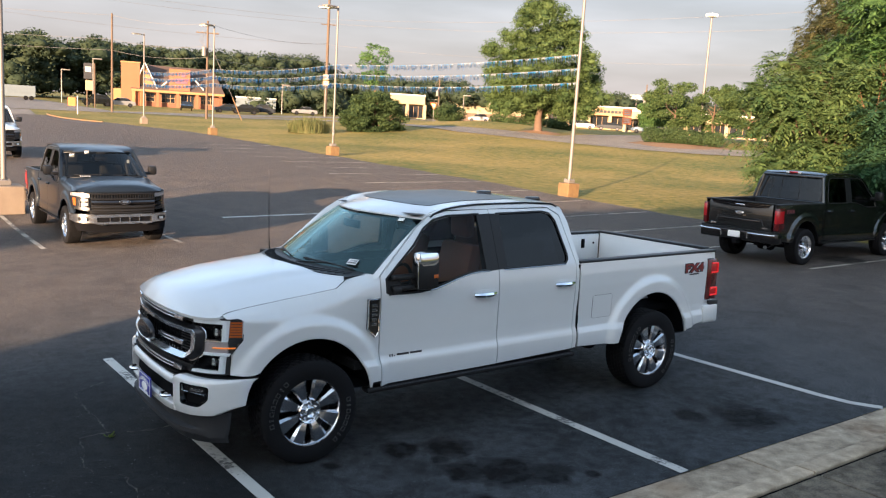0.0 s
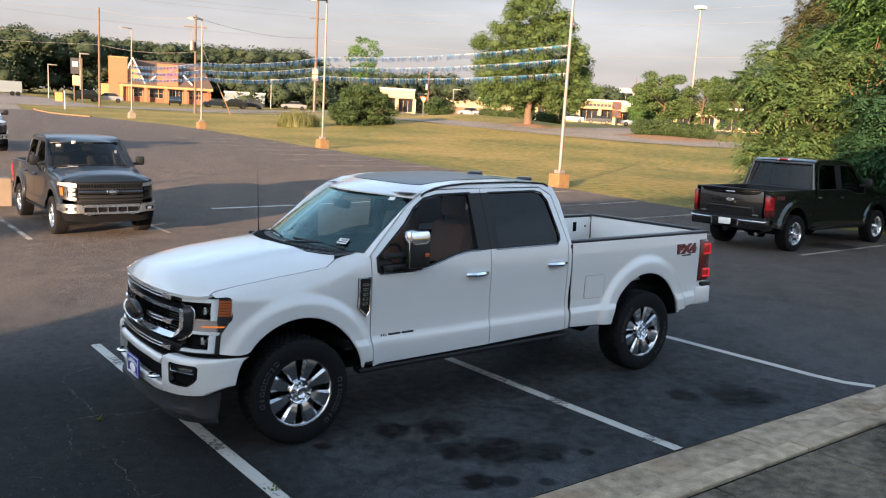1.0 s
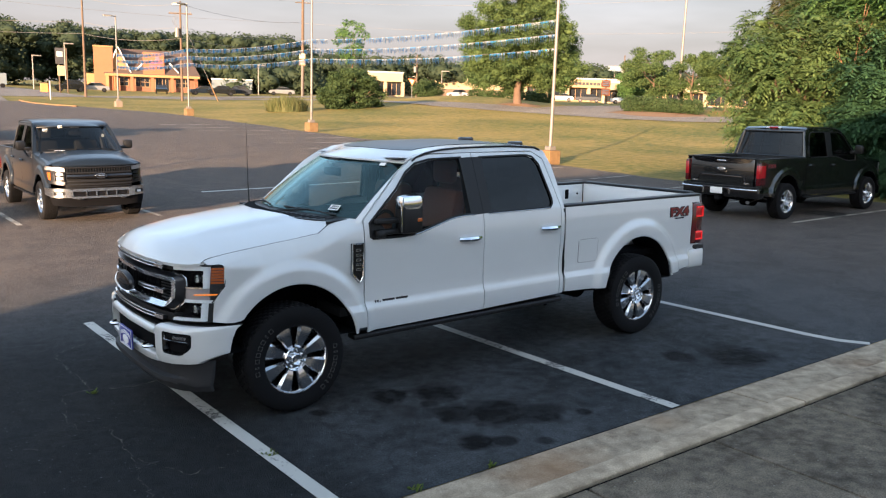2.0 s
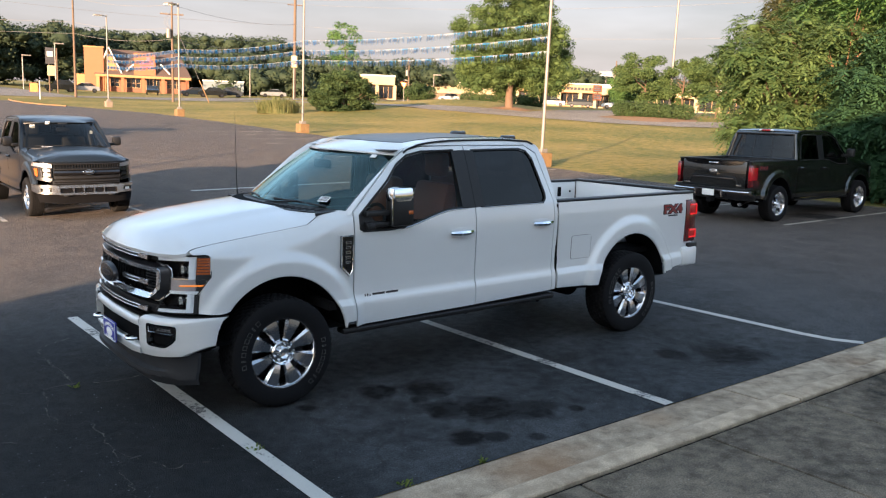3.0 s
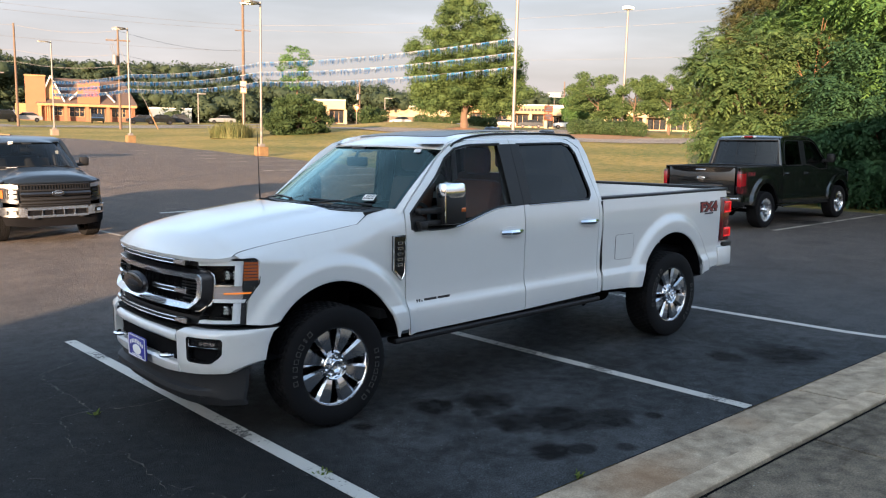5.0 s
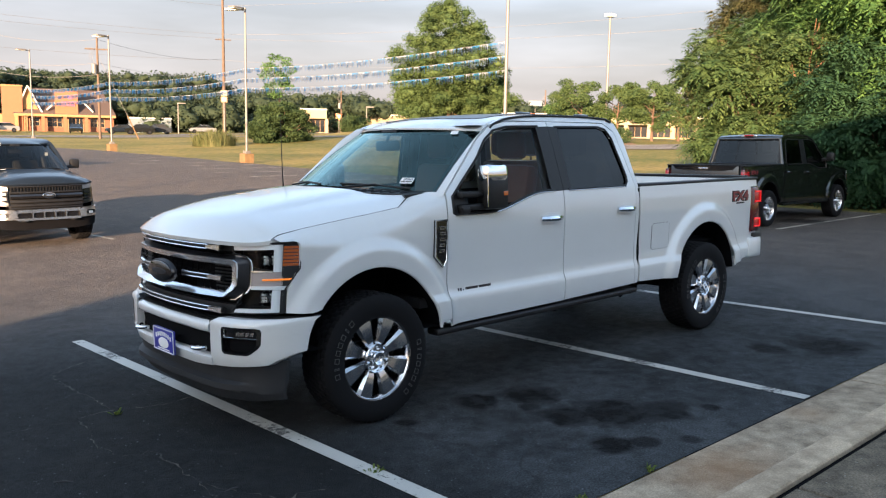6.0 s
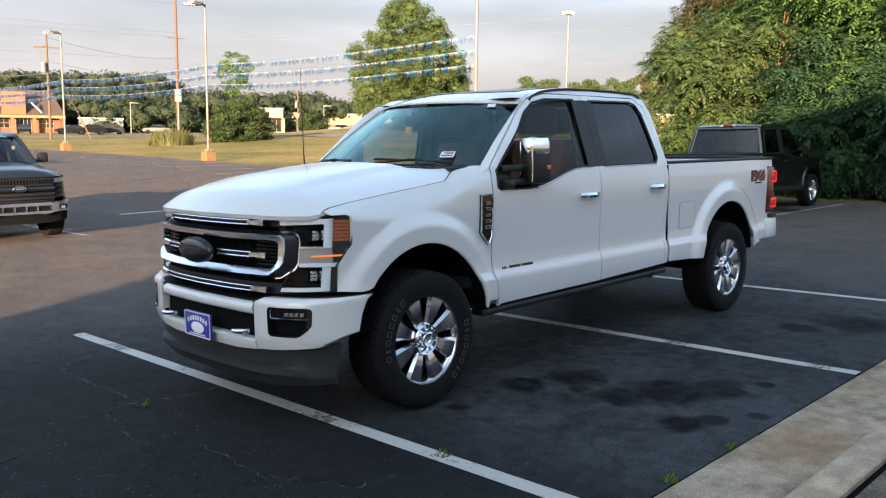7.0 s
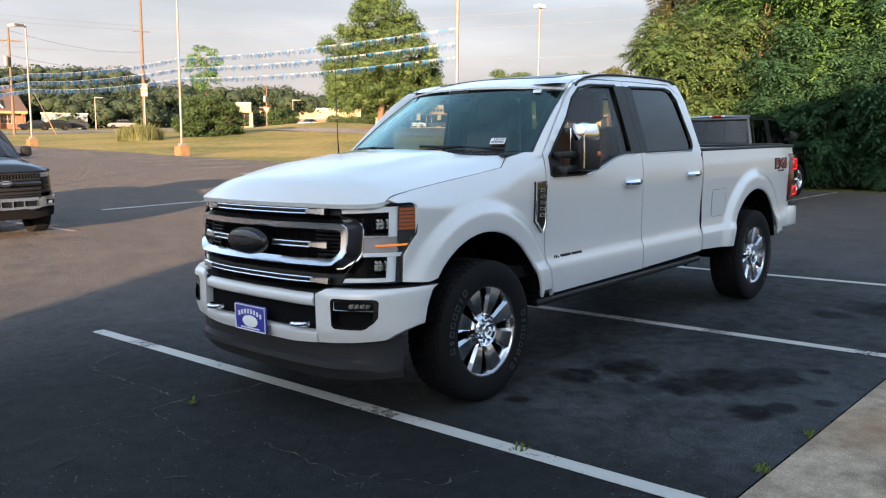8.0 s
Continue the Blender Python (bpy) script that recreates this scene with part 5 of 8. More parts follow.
def lathe_flat(x, y, z, ry, rz, depth=0.012, seg=28):
    """An oval plaque that faces along x."""
    bm = bmesh.new()
    rings = []
    for k, d in ((1.0, 0.0), (1.0, 0.6), (0.93, 1.0), (0.0, 1.15)):
        rings.append([bm.verts.new((x + math.copysign(depth * d, x), y + ry * k * math.cos(2 * math.pi * i / seg), z + rz * k * math.sin(2 * math.pi * i / seg))) for i in range(seg)])
    for a, b in zip(rings, rings[1:]):
        for i in range(seg):
            bm.faces.new((a[i], a[(i + 1) % seg], b[(i + 1) % seg], b[i]))
    bmesh.ops.remove_doubles(bm, verts=bm.verts[:], dist=0.0005)
    bmesh.ops.recalc_face_normals(bm, faces=bm.faces[:])
    return bm


def wheel(t, x, s, r, rim, spokes, metal, style, lettered=False):
    """Tyre with tread blocks, alloy rim with spokes, hub and nuts; outward is away from the truck's middle."""
    c = (x, s * 0.862, r)
    name = "wheel"
    hub = thing("wheel", "", "")
    hub.parent = t.root
    hub.matrix_basis = Matrix.Translation(c)
    o = (0, 0, 0)
    wd = 0.135
    rows = [(o_, gr) for k in range(6) for o_, gr in ((-wd + 0.012 + 0.0425 * k, k), (-wd + 0.044 + 0.0425 * k, k), (-wd + 0.047 + 0.0425 * k, -1), (-wd + 0.0515 + 0.0425 * k, -1))][:-2]
    tyre = lathe(bmesh.new(), ((rim - 0.012, -wd), (rim + 0.02, -wd - 0.006), (r * 0.86, -wd - 0.012), (r * 0.955, -wd + 0.004), *((r * (1.0 - 0.9 * abs(o_) ** 3 * 9) - (0.012 if gr < 0 else 0), o_) for o_, gr in rows), (r * 0.955, wd - 0.002),
                               (r * 0.90, wd + 0.008), (r * 0.80, wd + 0.012), (rim + 0.03, wd + 0.006), (rim + 0.008, wd), (rim - 0.012, wd - 0.006)), o, s, 216)
    # tread blocks: cross grooves, staggered from row to row
    for i, v in enumerate(tyre.verts):
        ring, k = divmod(i, 216)
        if 4 <= ring < 4 + len(rows) and rows[ring - 4][1] >= 0 and (k + 2 * rows[ring - 4][1]) % 4 == 0:
            v.co.x, v.co.z = v.co.x * 0.984, v.co.z * 0.984
    ty = part("tyre", tyre, M["rubber"], hub, "", 35)
    if lettered:
        # raised white outlines, eight to each of two words
        for mid_a in (20, 200):
            for k in range(8):
                a0 = radians(mid_a + 30 - 60 * k / 7)
                m = Matrix.Rotation(a0, 4, "Y") @ Matrix.Translation((r * 0.792, s * (wd + 0.0118), 0))
                lt = bmesh.new()
                wide = 0.006 if k in (1, 6) else 0.0165
                for b in ((-0.017, 0.017, -wide, -wide + 0.0024), (-0.017, 0.017, wide - 0.0024, wide), (0.0146, 0.017, -wide, wide), (-0.017, -0.0146, -wide, wide)):
                    box(lt, b[0], b[1], -0.0012, 0.0012, b[2], b[3], 0, m)
                part("tyre_marking", lt, M["letters"], ty, "", 0)
    barrel = lathe(bmesh.new(), ((rim - 0.004, -wd), (rim - 0.03, -wd + 0.02), (rim - 0.045, 0.02), (rim - 0.03, wd - 0.05), (rim - 0.016, wd - 0.02)), o, s, 48)
    rimp = part("rim", barrel, M[metal], hub, "bright alloy barrel")
    part("rim_lip", lathe(bmesh.new(), ((rim - 0.02, wd - 0.03), (rim - 0.014, wd - 0.010), (rim - 0.006, wd - 0.004), (rim + 0.002, wd - 0.004), (rim + 0.004, wd - 0.014)), o, s, 64), M[metal], rimp, "bright rim lip")
    part("brake_disc", lathe(bmesh.new(), ((rim - 0.04, -0.01), (rim - 0.05, 0.0), (0.06, 0.0), (0.0, 0.0)), o, s, 40), M["gunmetal"], hub, "dark brake disc")
    for k in range(spokes):
        a = 2 * math.pi * (k + 0.5) / spokes + (0.2 if style else 0.0)
        bm = bmesh.new()
        # paddle: flat face between two broad bevels and deep walls; the light truck has split spokes
        for lean in ((0.0,) if not style else (-0.052, 0.052)):
            prof = ((0.075, 0.026, 0.092), (0.115, 0.034, 0.108), (0.18, 0.052, 0.114), (rim - 0.045, 0.066, 0.118), (rim - 0.012, 0.070, 0.118)) if not style else ((0.06, 0.020, 0.07), (0.13, 0.018, 0.085), (rim - 0.05, 0.022, 0.105), (rim - 0.014, 0.026, 0.110))
            rows = []
            for rr, w, y in prof:
                off = lean * (rr - 0.05) / (rim - 0.05)
                rows.append([bm.verts.new((rr, s * yy, ww + off)) for ww, yy in ((-w - 0.004, y - 0.075), (-w, y - 0.018), (-w * 0.68, y), (w * 0.68, y), (w, y - 0.018), (w + 0.004, y - 0.075))])
            for p, q in zip(rows, rows[1:]):
                for i in range(5):
                    bm.faces.new((p[i], p[i + 1], q[i + 1], q[i]))
        bmesh.ops.recalc_face_normals(bm, faces=bm.faces[:])
        for v in bm.verts:
            v.co = Matrix.Rotation(a, 3, "Y") @ v.co
        part("spoke", bm, M[metal], rimp, "polished spoke", 20)
    part("hub_cap", lathe(bmesh.new(), ((0.098, 0.05), (0.098, 0.118), (0.092, 0.126), (0.086, 0.122), (0.084, 0.100), (0.048, 0.100), (0.046, 0.132), (0.040, 0.138), (0.034, 0.134), (0.032, 0.112), (0.0, 0.110)), o, s, 32), M["chrome"], rimp, "chrome hub", 35)
    for k in range(8 if not style else 6):
        a = 2 * math.pi * (k + 0.5) / (8 if not style else 6)
        nb = rod(bmesh.new(), (0.066 * math.cos(a), s * 0.095, 0.066 * math.sin(a)), (0.066 * math.cos(a), s * 0.122, 0.066 * math.sin(a)), 0.013, 0.010, 6)
        bmesh.ops.recalc_face_normals(nb, faces=nb.faces[:])
        part("wheel_nut", nb, M["chrome"], rimp, "", 20)
    return hub


def underside(t, rear_x):
    fr = bmesh.new()
    for s in (-1, 1):
        box(fr, -0.75, 5.15, s * 0.43 - 0.05, s * 0.43 + 0.05, 0.50, 0.64, 0.01)
    box(fr, 0.72, 2.95, -0.90, 0.90, 0.56, 0.66, 0.02)
    box(fr, -0.55, 0.5, -0.52, 0.52, 0.42, 0.95, 0.04)
    box(fr, 3.05, 5.1, -0.80, 0.80, 0.80, 0.87, 0.02)
    t.add("frame", fr, "under")
    t.add("rear_axle", rod(rod(bmesh.new(), (4.1, -0.68, 0.42), (4.1, 0.68, 0.42), 0.05), (4.06, -0.15, 0.41), (4.06, 0.15, 0.41), 0.16, seg=16), "under")
    t.add("front_axle", rod(bmesh.new(), (0.0, -0.68, 0.42), (0.0, 0.68, 0.42), 0.05), "under")
    t.add("exhaust", tube(bmesh.new(), [(2.0, 0.45, 0.52), (3.3, 0.5, 0.52), (4.3, 0.62, 0.60), (4.9, 0.62, 0.52), (5.18, 0.70, 0.48)], 0.045, 10), "satin")
    t.add("hitch", box(bmesh.new(), 5.15, 5.34, -0.06, 0.06, 0.50, 0.60, 0.01), "under")
    sp = bmesh.new()
    tube(sp, [(3.3, -0.52, 0.58), (3.55, -0.55, 0.48), (4.06, -0.55, 0.44), (4.7, -0.55, 0.62)], 0.03, 6)
    t.add("leaf_spring", sp, "under")


def seat(t, x, y, z, wide, mat="leather"):
    """A stitched seat: cushion, back and head rest."""
    sb = bmesh.new()
    box(sb, x - 0.28, x + 0.26, y - wide, y + wide, z, z + 0.17, 0.05)
    box(sb, x + 0.16, x + 0.32, y - wide * 0.95, y + wide * 0.95, z + 0.12, z + 0.74, 0.055, Matrix.Translation((x + 0.2, 0, z)) @ Matrix.Rotation(0.22, 4, "Y") @ Matrix.Translation((-x - 0.2, 0, -z)))
    for k in ((0,) if wide < 0.4 else (-0.42, 0.0, 0.42)):
        box(sb, x + 0.33, x + 0.44, y + k - 0.14, y + k + 0.14, z + 0.76, z + 0.99, 0.045)
    return t.add("seat", sb, mat, "brown leather seat" if mat == "leather" else "dark seat")


def cabin(t):
    mat = "leather" if not t.light else "dash"
    for y in (-0.44, 0.44):
        seat(t, 1.52, y, 0.93, 0.27, mat)
    seat(t, 2.34, 0.0, 0.95, 0.70, mat)
    db = bmesh.new()
    box(db, 0.52, 1.02, -0.83, 0.83, 0.95, 1.36, 0.08)
    box(db, 0.42, 0.80, -0.80, 0.80, 1.30, 1.445, 0.05)
    box(db, 0.95, 1.9, -0.16, 0.16, 0.75, 1.18, 0.04)
    t.add("dashboard", db, "dash")
    sw = bmesh.new()
    ring = [(1.18 + 0.075 * math.sin(a), -0.44 + 0.19 * math.cos(a), 1.30 + 0.165 * math.sin(a)) for a in (2 * math.pi * k / 24 for k in range(25))]
    tube(sw, ring, 0.016, 8)
    box(sw, 1.12, 1.2, -0.50, -0.38, 1.25, 1.34, 0.03)
    for dy in (-0.17, 0.17):
        tube(sw, [(1.17, -0.44, 1.29), (1.18, -0.44 + dy, 1.30)], 0.014, 6)
    t.add("steering_wheel", sw, "dash")
    t.add("cabin_floor", box(bmesh.new(), 0.5, 2.9, -0.88, 0.88, 0.68, 0.75), "dash")
    t.add("headliner", sheet(4, 4, lambda u, v: (1.16 + 1.6 * u, -0.73 + 1.46 * v, 1.955 + 0.01 * math.sin(math.pi * u))), "headliner")
    rv = bmesh.new()
    box(rv, 0.93, 0.96, -0.14, 0.14, 1.77, 1.85, 0.014)
    rod(rv, (0.93, 0, 1.84), (0.99, 0, 1.94), 0.012)
    t.add("rear_view_mirror", rv, "plastic")
    sn = box(bmesh.new(), 0.95, 1.05, -0.10, 0.10, 1.885, 1.94, 0.02)
    t.add("sensor_housing", sn, "plastic")
    for s in (-1, 1):
        for a, b, r in (((0.72, 0.80, 1.46), (1.24, 0.665, 1.885), 0.028), ((1.90, 0.86, 1.40), (1.87, 0.74, 1.95), 0.05), ((2.93, 0.84, 1.40), (2.76, 0.72, 1.94), 0.06)):
            t.add("inner_pillar", tube(bmesh.new(), [(a[0], s * a[1], a[2]), (b[0], s * b[1], b[2])], r, 6), "dash")
        t.add("door_card", box(bmesh.new(), 0.80, 2.9, s * 0.885 - 0.03, s * 0.885 + 0.03, 0.75, 1.30, 0.02), "dash")


def mirrors(t):
    for s in (-1, 1):
        y = s * 0.975
        arm = bmesh.new()
        if not t.light:
            # folded back along the door
            for z in (1.375, 1.465):
                box(arm, 0.78, 1.02, min(s * 0.955, s * 1.02), max(s * 0.955, s * 1.02), z - 0.024, z + 0.020, 0.012)
            mr = t.add("door_mirror", arm, "plastic", "black towing mirror folded back")
            t.add("mirror_foot", box(bmesh.new(), 0.785, 0.86, min(s * 0.93, s * 1.03), max(s * 0.93, s * 1.03), 1.325, 1.385, 0.02), "plastic", "", mr)
            t.add("mirror_sail", panel([[(0.750, 1.326), (0.90, 1.317), (0.88, 1.40), (0.80, 1.485), (0.745, 1.44)]], side_place(s, -0.004), 0.06, 0.012), "plastic", "black corner panel", mr)
            a, b = s * 0.945, s * 1.066
            hd = bmesh.new()
            box(hd, 0.992, 1.212, min(a, b), max(a, b), 1.350, 1.60, 0.028)
            t.add("mirror_head", hd, "plastic", "black lower shell", mr)
            cp = bmesh.new()
            box(cp, 0.986, 1.216, min(a, b) - 0.005, max(a, b) + 0.005, 1.520, 1.678, 0.050)
            t.add("mirror_cap", cp, "chrome", "chrome upper cap", mr)
            t.add("cap_edge", tube(bmesh.new(), [(0.992, s * 1.06, 1.60), (0.99, s * 1.064, 1.50), (0.994, s * 1.06, 1.37)], 0.006, 6), "chrome", "thin chrome edge", mr)
            t.add("mirror_glass", box(bmesh.new(), 1.01, 1.195, min(s * 0.938, s * 0.946), max(s * 0.938, s * 0.946), 1.375, 1.64, 0.003), "chrome", "mirror pane", mr)
            t.add("mirror_marker", box(bmesh.new(), 1.150, 1.196, min(s * 1.062, s * 1.070), max(s * 1.062, s * 1.070), 1.446, 1.478, 0.003), "amber", "amber marker lamp", mr)
        else:
            box(arm, 0.86, 0.98, min(y - s * 0.05, y + s * 0.10), max(y - s * 0.05, y + s * 0.10), 1.50, 1.56, 0.015)
            mr = t.add("door_mirror", arm, "plastic", "black door mirror")
            a, b = y + s * 0.06, y + s * 0.26
            t.add("mirror_head", box(bmesh.new(), 0.87, 0.99, min(a, b), max(a, b), 1.50, 1.68, 0.045), "plastic", "", mr)


def ring_panel(outer, inner, place, flange, step=0.1):
    """A frame between two outlines with as many corners."""
    quads = [[outer[i], outer[(i + 1) % len(outer)], inner[(i + 1) % len(inner)], inner[i]] for i in range(len(outer))]
    return panel(quads, place, step, flange, (1, 0, 0))


def strip_loops(loops, closed=True):
    """Skin between loops of as many points."""
    bm = bmesh.new()
    rings = [[bm.verts.new(p) for p in lp] for lp in loops]
    n = len(rings[0])
    for a, b in zip(rings, rings[1:]):
        for i in range(n if closed else n - 1):
            bm.faces.new((a[i], a[(i + 1) % n], b[(i + 1) % n], b[i]))
    bmesh.ops.recalc_face_normals(bm, faces=bm.faces[:])
    return bm


def mirrored_loop(half, n=8):
    """A closed outline from its half on one side (top to bottom), with the long edges cut up."""
    pts = [(-h, z) for h, z in half[::-1]] + list(half)
    out = []
    for (h0, z0), (h1, z1) in zip(pts, pts[1:] + pts[:1]):
        k = n if abs(h1 - h0) > 0.3 else 2
        out += [(h0 + (h1 - h0) * i / k, z0 + (z1 - z0) * i / k) for i in range(k)]
    return out


def heavy_front(t):
    """Bright hexagon grille, C-shaped lamps, white bumper with a black insert, and a low air dam."""
    def put(name, bm, mat, label="", parent=None, smooth=40.0, move=(0, 0, 0)):
        for v in bm.verts:
            v.co += Vector(move)
        return t.add(name, bm, mat, label, parent, smooth)

    LOW = (0.033, -0.012, -0.022)
    face = lambda h, z, off=0.0: (nose(h) + 0.033 - off + 0.1 * (z - 0.9), h, z)
    F = lambda off: (lambda h, z: face(h, z, off))
    g = put("grille", panel([[(-0.70, 0.785), (0.70, 0.785), (0.74, 0.95), (0.74, 1.14), (0.66, 1.24), (-0.66, 1.24), (-0.74, 1.14), (-0.74, 0.95)]], F(-0.095), 0.12, 0.03, (1, 0, 0)), "under", "black grille backing")
    ms = bmesh.new()
    for k in range(8):
        z = 0.80 + 0.055 * k
        tube(ms, [face(h, z, -0.075) for h in [-0.66 + 1.32 * i / 12 for i in range(13)]], 0.007, 5)
    for k in range(19):
        h = -0.648 + 1.296 * k / 18
        tube(ms, [face(h, 0.80, -0.07), face(h, 1.22, -0.07)], 0.006, 4)
    put("grille_mesh", ms, "under", "black grille lattice", g)
    # side louvres inside the frame
    for s in (-1, 1):
        lv = bmesh.new()
        for k in range(7):
            z = 0.955 + 0.021 * k
            tube(lv, [face(s * h, z, -0.035) for h in (0.46 + 0.02 * (k < 2), 0.56, 0.655)], 0.006, 5)
        put("grille_louvre", lv, "plastic", "black side louvres", g)
    A = mirrored_loop(((0.60, 1.098), (0.648, 1.096), (0.664, 1.082), (0.668, 1.06), (0.668, 0.990), (0.655, 0.972), (0.605, 0.938), (0.585, 0.936)))
    B = mirrored_loop(((0.62, 1.131), (0.672, 1.129), (0.697, 1.112), (0.704, 1.08), (0.704, 0.976), (0.690, 0.952), (0.630, 0.908), (0.600, 0.904)))
    C = mirrored_loop(((0.64, 1.150), (0.705, 1.147), (0.738, 1.125), (0.748, 1.09), (0.748, 0.968), (0.730, 0.936), (0.655, 0.884), (0.615, 0.880)))
    low = lambda z: 0.02 * max(0.0, (0.99 - z) / 0.1)
    gf = put("grille_frame", strip_loops([[face(h, z, -0.04) for h, z in A], [face(h, z, 0.012 - low(z)) for h, z in A], [face(h, z, 0.020 + low(z)) for h, z in B], [face(h, z, 0.014 + low(z)) for h, z in [(a * 1.004, 1.02 + (b_ - 1.02) * 1.012) for a, b_ in B]]]), "bright_trim", "broad bright grille frame", g, 30)
    put("frame_side", strip_loops([[face(h, z, 0.014) for h, z in [(a * 1.004, 1.02 + (b_ - 1.02) * 1.012) for a, b_ in B]], [face(h, z, -0.035) for h, z in C]]), "gunmetal", "dark bevel round the frame", gf, 30)
    for s in (-1, 1):
        e = [face(h * 1.006, z, -0.028) for h, z in C if h * s > 0.60]
        e = e if s > 0 else e[1:] + e[:1]
        e.sort(key=lambda p: -p[2])
        put("frame_edge", tube(bmesh.new(), e, 0.006, 6), "chrome", "thin bright edge", gf)
    for z, a, b, c in ((1.196, 0.0, 0.447, 0.567), (1.013, 0.17, 0.475, 0.592), (0.820, 0.0, 0.50, 0.61)):
        for h0, h1 in (((-c, c),) if not a else ((-c, -a), (a, c))):
            hs = [h0 + (h1 - h0) * i / 14 for i in range(15)]
            bar = bmesh.new()
            tube(bar, [face(h, z, 0.004) for h in hs], 0.017, 6)
            gb = put("grille_bar", bar, "plastic", "black grille bar", g)
            lo, hi = max(-b, h0), min(b, h1)
            for dz in (-0.012, 0.012):
                put("bar_strip", tube(bmesh.new(), [face(lo + (hi - lo) * i / 12, z + dz, 0.018) for i in range(13)], 0.0042, 5), "satin", "thin bright strip", gb)
        for s in (-1, 1):
            lp = [[face(s * h, z + w * k, 0.014 + 0.012 * (abs(k) < 1)) for k in (-1, -0.7, 0.7, 1)] for h, w in ((b - 0.01, 0.014), ((b + c) / 2, 0.019), (c, 0.023))]
            put("bar_end", strip_loops(lp, False), "bright_trim", "bright tapered bar end", g, 20)
    # black blocks that close the upper and lower bars, and the black lip under the hood
    put("grille_top", panel([[(-0.625, 1.172), (0.625, 1.172), (0.645, 1.20), (0.625, 1.245), (-0.625, 1.245), (-0.645, 1.20)]], F(-0.03), 0.08, 0.06, (1, 0, 0)), "plastic", "black upper grille band", g)
    put("grille_lip", thick(sheet(2, 24, lambda u, v: (face((2 * v - 1) * 0.63, 1.245, 0.004 - 0.06 * u)[0], (2 * v - 1) * 0.63, 1.244)), 0.014), "plastic", "black lip under the hood", g)
    put("grille_foot", panel([[(-0.66, 0.792), (0.66, 0.792), (0.665, 0.85), (-0.665, 0.85)]], F(-0.03), 0.08, 0.06, (1, 0, 0)), "plastic", "black lower grille band", g)
    em = put("emblem", lathe_flat(-0.935, 0.0, 1.012, 0.188, 0.078, 0.03), "gunmetal", "oval emblem with dull metal rim", g)
    put("emblem_face", lathe_flat(-0.962, 0.0, 1.012, 0.172, 0.066, 0.010), "gloss", "gloss black emblem face", em)
    put("emblem_mark", lathe_flat(-0.970, 0.0, 1.012, 0.105, 0.020, 0.004), "dam", "dull mark on the emblem", em)
    for s in (-1, 1):
        P = lambda off: (lambda h, z: face(s * h, z, off))
        Q = lambda pts, off, fl, st=0.04: panel([pts], P(off), st, fl, (1, 0, 0))
        outline = [(0.645, 1.214), (0.86, 1.231), (0.940, 1.236), (0.951, 1.222), (0.951, 1.075), (0.917, 0.957), (0.921, 0.815), (0.90, 0.808), (0.68, 0.806), (0.665, 0.815), (0.735, 0.925), (0.765, 0.985), (0.765, 1.115), (0.735, 1.150), (0.65, 1.168)]
        hl = put("headlight", Q(outline, -0.075, 0.02), "under", "black lamp housing with a clear lens")
        put("lamp_wall", Q([(0.897, 1.228), (0.940, 1.234), (0.949, 1.220), (0.949, 1.076), (0.914, 0.957), (0.918, 0.817), (0.897, 0.812)], -0.014, 0.05), "dam", "dark grey outer bezel", hl)
        put("light_pipe", Q([(0.650, 1.209), (0.890, 1.222), (0.893, 1.060), (0.872, 1.060), (0.870, 1.192), (0.655, 1.184)], -0.004, 0.03), "drl", "white upper light pipe", hl)
        put("light_pipe", Q([(0.872, 0.950), (0.893, 0.950), (0.893, 0.815), (0.678, 0.810), (0.688, 0.832), (0.870, 0.836)], -0.004, 0.03), "drl", "white lower light pipe", hl)
        put("lamp_divider", Q([(0.765, 1.058), (0.895, 1.060), (0.938, 1.052), (0.915, 0.962), (0.765, 0.962)], -0.014, 0.05), "lamp_mid", "pinkish grey divider", hl)
        put("divider_edge", Q([(0.767, 0.972), (0.918, 0.974), (0.914, 0.952), (0.775, 0.952)], -0.002, 0.03), "drl", "pale lower edge", hl)
        put("divider_edge", Q([(0.765, 1.066), (0.868, 1.066), (0.868, 1.056), (0.765, 1.056)], -0.004, 0.03), "satin", "bright upper edge", hl)
        put("turn_lamp", Q([(0.825, 1.014), (0.930, 1.020), (0.926, 1.009), (0.825, 1.005)], -0.002, 0.02), "amber_glow", "lit amber strip", hl)
        for k in range(6):
            z = 1.095 + 0.0205 * k
            put("reflector_rib", Q([(0.904, z), (0.944, z), (0.944, z + 0.0155), (0.904, z + 0.0155)], -0.004, 0.015), "amber", "amber reflector rib", hl)
        for z, h in ((1.125, 0.822), (0.898, 0.825)):
            bowl = lathe(bmesh.new(), ((0.050, 0.035), (0.046, 0.012), (0.034, -0.004), (0.0, -0.012)), (0, 0, 0), 1.0, 20)
            for v in bowl.verts:
                v.co = Vector((nose(h) + 0.088 + 0.1 * (z - 0.9) - v.co.y, s * (h + v.co.x * 0.9), z + v.co.z * 0.85))
            bmesh.ops.recalc_face_normals(bowl, faces=bowl.faces[:])
            put("lamp_bowl", bowl, "gloss", "black lamp bowl", hl)
